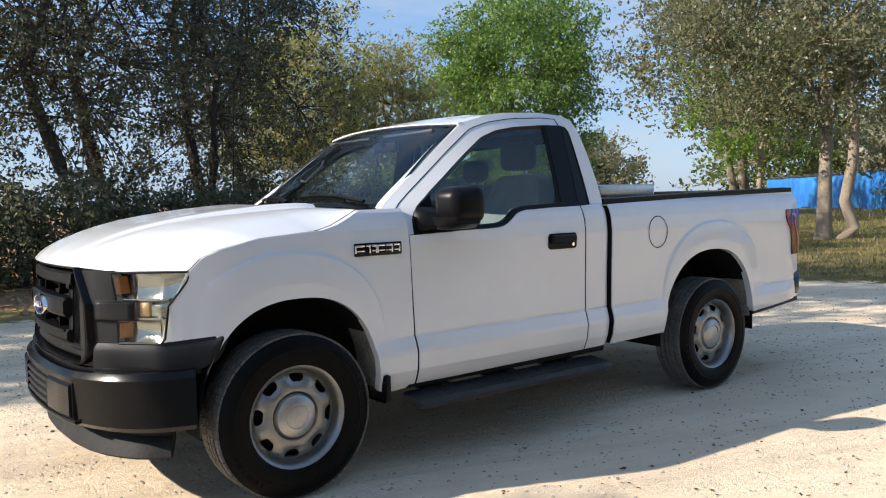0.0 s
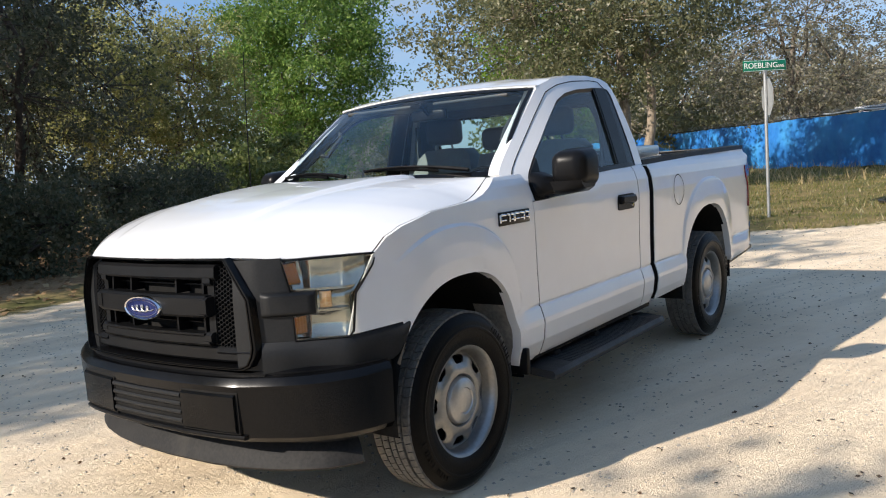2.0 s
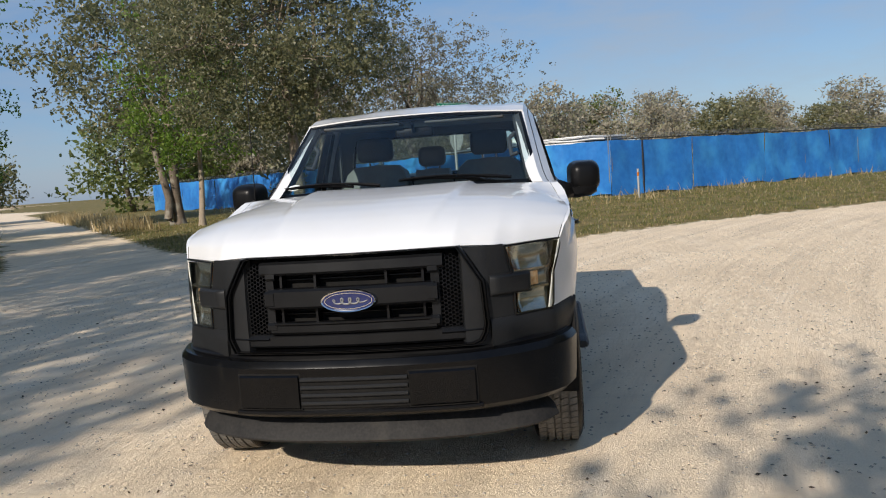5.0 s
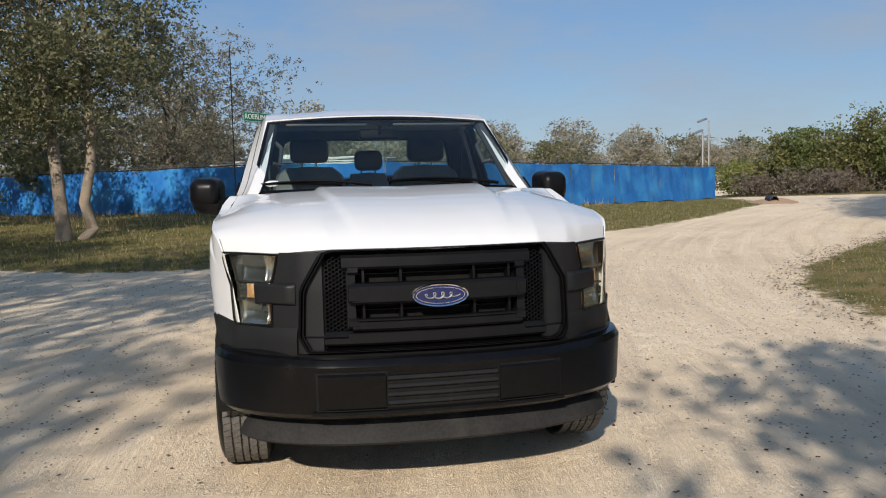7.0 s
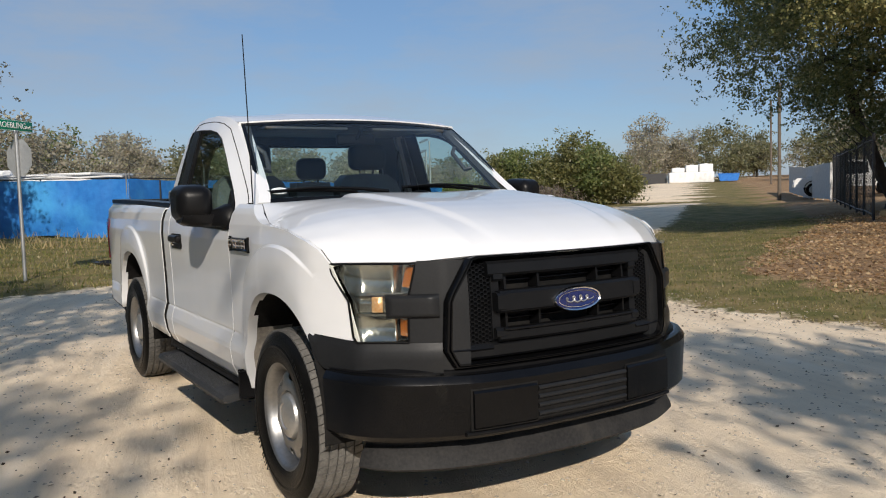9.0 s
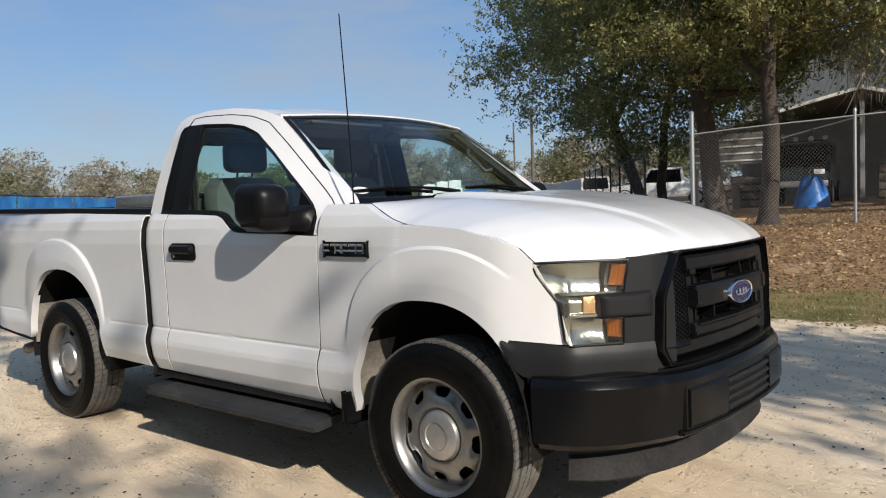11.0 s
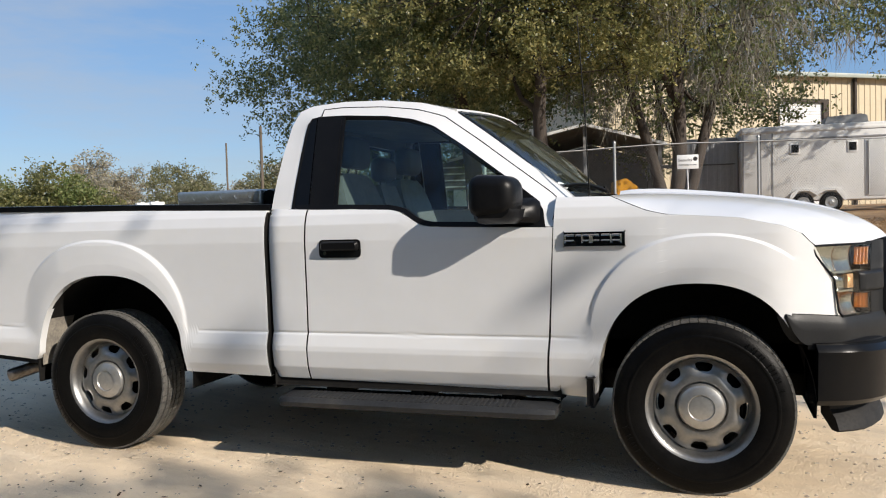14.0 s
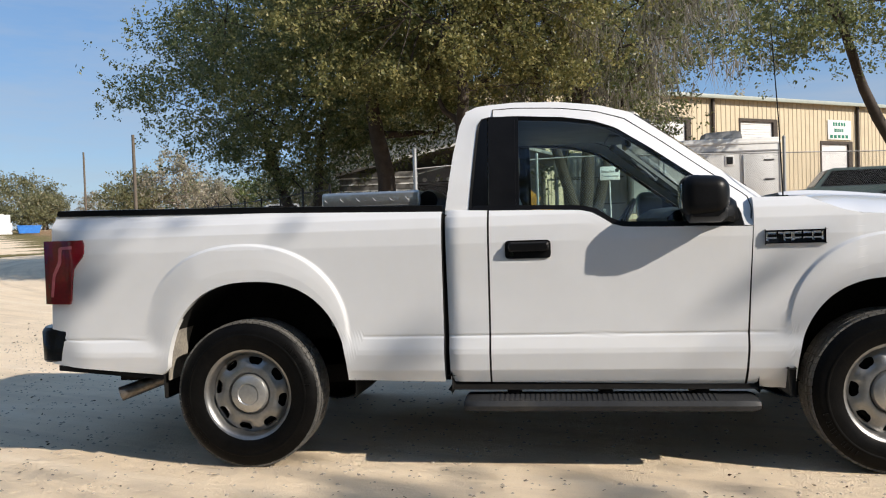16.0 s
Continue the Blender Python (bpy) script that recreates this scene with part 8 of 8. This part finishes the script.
off = vehicle("off_road_truck", (-6.6, 27.2, gz(-6.6, 27.2)), -80, "dark off-road truck with roof lamps under the shed", "truck", CAR_DARK, 4.6, 2.0, (0.6, 1.35), 2.15, (0.10, 0.58))
part("light_bar", Shape().tube([(0.25, -0.8, 2.22), (0.25, 0.8, 2.22)], 0.03, 6), BLACK_IRON, off)
for y in (-0.7, -0.25, 0.25, 0.7):
    part("roof_lamp", Shape().lathe([(0.0, 0.09), (0.07, 0.08), (0.09, 0.03), (0.05, 0.0)], (0.22, y, 2.30), "x", 14), SIGN_WHITE, off)
YELLOW = surf("yellow_machine_paint", (0.62, 0.30, 0.01), (0.5, 0.23, 0.01), 4, 0.4, stain=(0.2, 0.11, 0.02), stain_scale=3)
ld = thing("yellow_loader", (-2.9, 22.2, gz(-2.9, 22.2)), "yellow loader bucket arm among dark machinery", "loader", turn=15)
part("bucket", Shape().prism([(-0.1, 0.0), (0.0, 1.45), (0.32, 1.55), (0.72, 1.25), (0.55, 1.0), (0.25, 0.5), (0.12, 0.0)], "y", -0.5, 0.5), YELLOW, ld, smooth=0)
part("arm", Shape().prism([(0.4, 0.9), (0.5, 1.1), (2.2, 0.6), (2.1, 0.4)], "y", -0.12, 0.12), YELLOW, ld, smooth=0)
part("chassis", Shape().box(0.7, 2.9, -0.6, 0.6, 0.25, 0.85, 0.05), BLACK_IRON, ld)
part("cage", Shape().tube([(1.2, -0.5, 0.85), (1.2, -0.5, 1.9), (2.4, -0.5, 1.9), (2.6, -0.5, 0.85)], 0.04, 6).tube([(1.2, 0.5, 0.85), (1.2, 0.5, 1.9), (2.4, 0.5, 1.9), (2.6, 0.5, 0.85)], 0.04, 6), BLACK_IRON, ld)
for x0 in (0.95, 2.5):
    part("wheel", Shape().lathe([(0.0, -0.14), (0.2, -0.14), (0.36, -0.12), (0.42, -0.05), (0.42, 0.1)], (x0, -0.62, 0.42), "y", 20), RUBBER, ld)
TARP = surf("blue_tarp", (0.02, 0.13, 0.45), (0.03, 0.2, 0.6), 5, 0.4, bump=0.6, bump_scale=7)
rng = np.random.default_rng(4)


def heap(name, at, rx, ry, rz, mat, label, category, seed):
    rows = []
    for r in np.linspace(0.03, 1, 9):
        rows.append([(rx * r * math.cos(t), ry * r * math.sin(t), rz * (1 - r ** 4) * (1 + 0.35 * math.sin(3 * t + seed + 5 * r)) + 0.05 * rz * math.sin(9 * t + 11 * r)) for t in np.linspace(0, math.tau, 26, endpoint=False)])
    return solid(name, Shape().grid(rows, closed=True), mat, label, category, at=at, smooth=25)


heap("tarp_heap", (0.35, 17.7, gz(0.35, 17.7)), 0.42, 0.35, 0.26, TARP, "crumpled blue tarp on the ground behind the fence", "tarp", 1)
heap("tarp_heap", (-5.2, 23.0, gz(-5.2, 23.0)), 0.55, 0.4, 0.75, TARP, "blue tarp over stored goods before the shed", "tarp", 2)
for k, (x, y, t) in enumerate(((1.6, 18.6, 30), (1.9, 18.9, 26), (-6.5, 17.4, 12))):
    solid("timber_beam", Shape().box(-1.2, 1.2, -0.09, 0.09, 0.0, 0.14, 0.01), surf("weathered_timber", (0.5, 0.36, 0.16), (0.36, 0.26, 0.13), 6, 0.8, bump=0.3, bump_scale=20) if k == 0 else bpy.data.materials["weathered_timber"], "weathered timber beam lying behind the fence", "timber", "timbers behind the fence", at=(x, y, gz(x, y)), turn=t)
for k, (x, y, s_) in enumerate(((-8.6, 24.6, 1.0), (-8.0, 25.8, 1.25), (-3.6, 27.2, 1.3), (-2.6, 24.2, 0.9))):
    cr = thing("storage_crate", (x, y, gz(x, y)), "dark slatted storage crate in the shed", "crate", "crates in the shed", turn=10 * k)
    part("crate_box", Shape().box(-0.5 * s_, 0.5 * s_, -0.4, 0.4, 0, 0.9 * s_, 0.02), BLACK_IRON, cr)
    for j in range(4):
        part("slat", Shape().box(-0.51 * s_, 0.51 * s_, -0.43, -0.40, 0.05 + j * 0.22 * s_, 0.20 * s_ + j * 0.22 * s_, 0.005), BARK, cr)
# far white boxes and tanks by the road
wb = thing("white_container", (-64.0, 75.0, gz(-64, 75)), "long white container beside the far road", "container", turn=48)
part("shell", Shape().box(-2.6, 2.6, -1.2, 1.2, 0.0, 1.25, 0.03), WHITE_METAL, wb)
for k in range(9):
    part("corrugation", Shape().box(-2.5 + k * 0.57, -2.22 + k * 0.57, -1.24, -1.2, 0.1, 1.15), WHITE_METAL, wb, smooth=0)
for k, (d_, w_, h_) in enumerate(((-1.5, 0.75, 0.55), (0.1, 0.72, 0.85), (1.75, 0.8, 0.95))):
    solid("white_tank", Shape().box(-w_, w_, -0.75, 0.75, 0.0, h_, 0.12).box(-0.25, 0.25, -0.25, 0.25, h_ - 0.02, h_ + 0.06, 0.03), WHITE_METAL, "white plastic tank standing on the container", "tank", "tanks on the container", at=(-64.0 + 0.67 * d_, 75.0 + 0.743 * d_, gz(-64, 75) + 1.25), turn=48)
bin_ = thing("blue_skip", (-60.0, 77.0, gz(-60, 77)), "small blue metal skip beside the far road", "skip", turn=40)
part("skip_body", Shape().prism([(-1.0, 0.1), (-1.2, 0.95), (1.2, 0.95), (1.0, 0.1)], "y", -0.7, 0.7), TARP, bin_, smooth=0)
part("skip_rim", Shape().box(-1.25, 1.25, -0.75, 0.75, 0.92, 0.99, 0.02), TARP, bin_)
solid("dark_board_fence", Shape().box(-2.3, 2.3, -0.05, 0.05, -0.1, 1.25), BLACK_IRON, "dark board fence beside the far road", "fence", at=(-67.4, 71.2, gz(-67.4, 71.2)), turn=48, smooth=0)
# roof of a site cabin behind the blue fence
cab = thing("site_cabin", (-28.6, 0.6, gz(-28.6, 0.6)), "white site cabin roof behind the blue fence", "cabin", turn=48)
part("cabin_body", Shape().box(-3, 3, -1.2, 1.2, 0, 2.02, 0.03), WHITE_METAL, cab)
part("cabin_roof", Shape().box(-3.1, 3.1, -1.3, 1.3, 2.02, 2.10, 0.02), SIGN_WHITE, cab)
part("roof_unit", Shape().box(-1.4, -0.6, -0.35, 0.35, 2.10, 2.32, 0.06), SIGN_WHITE, cab)
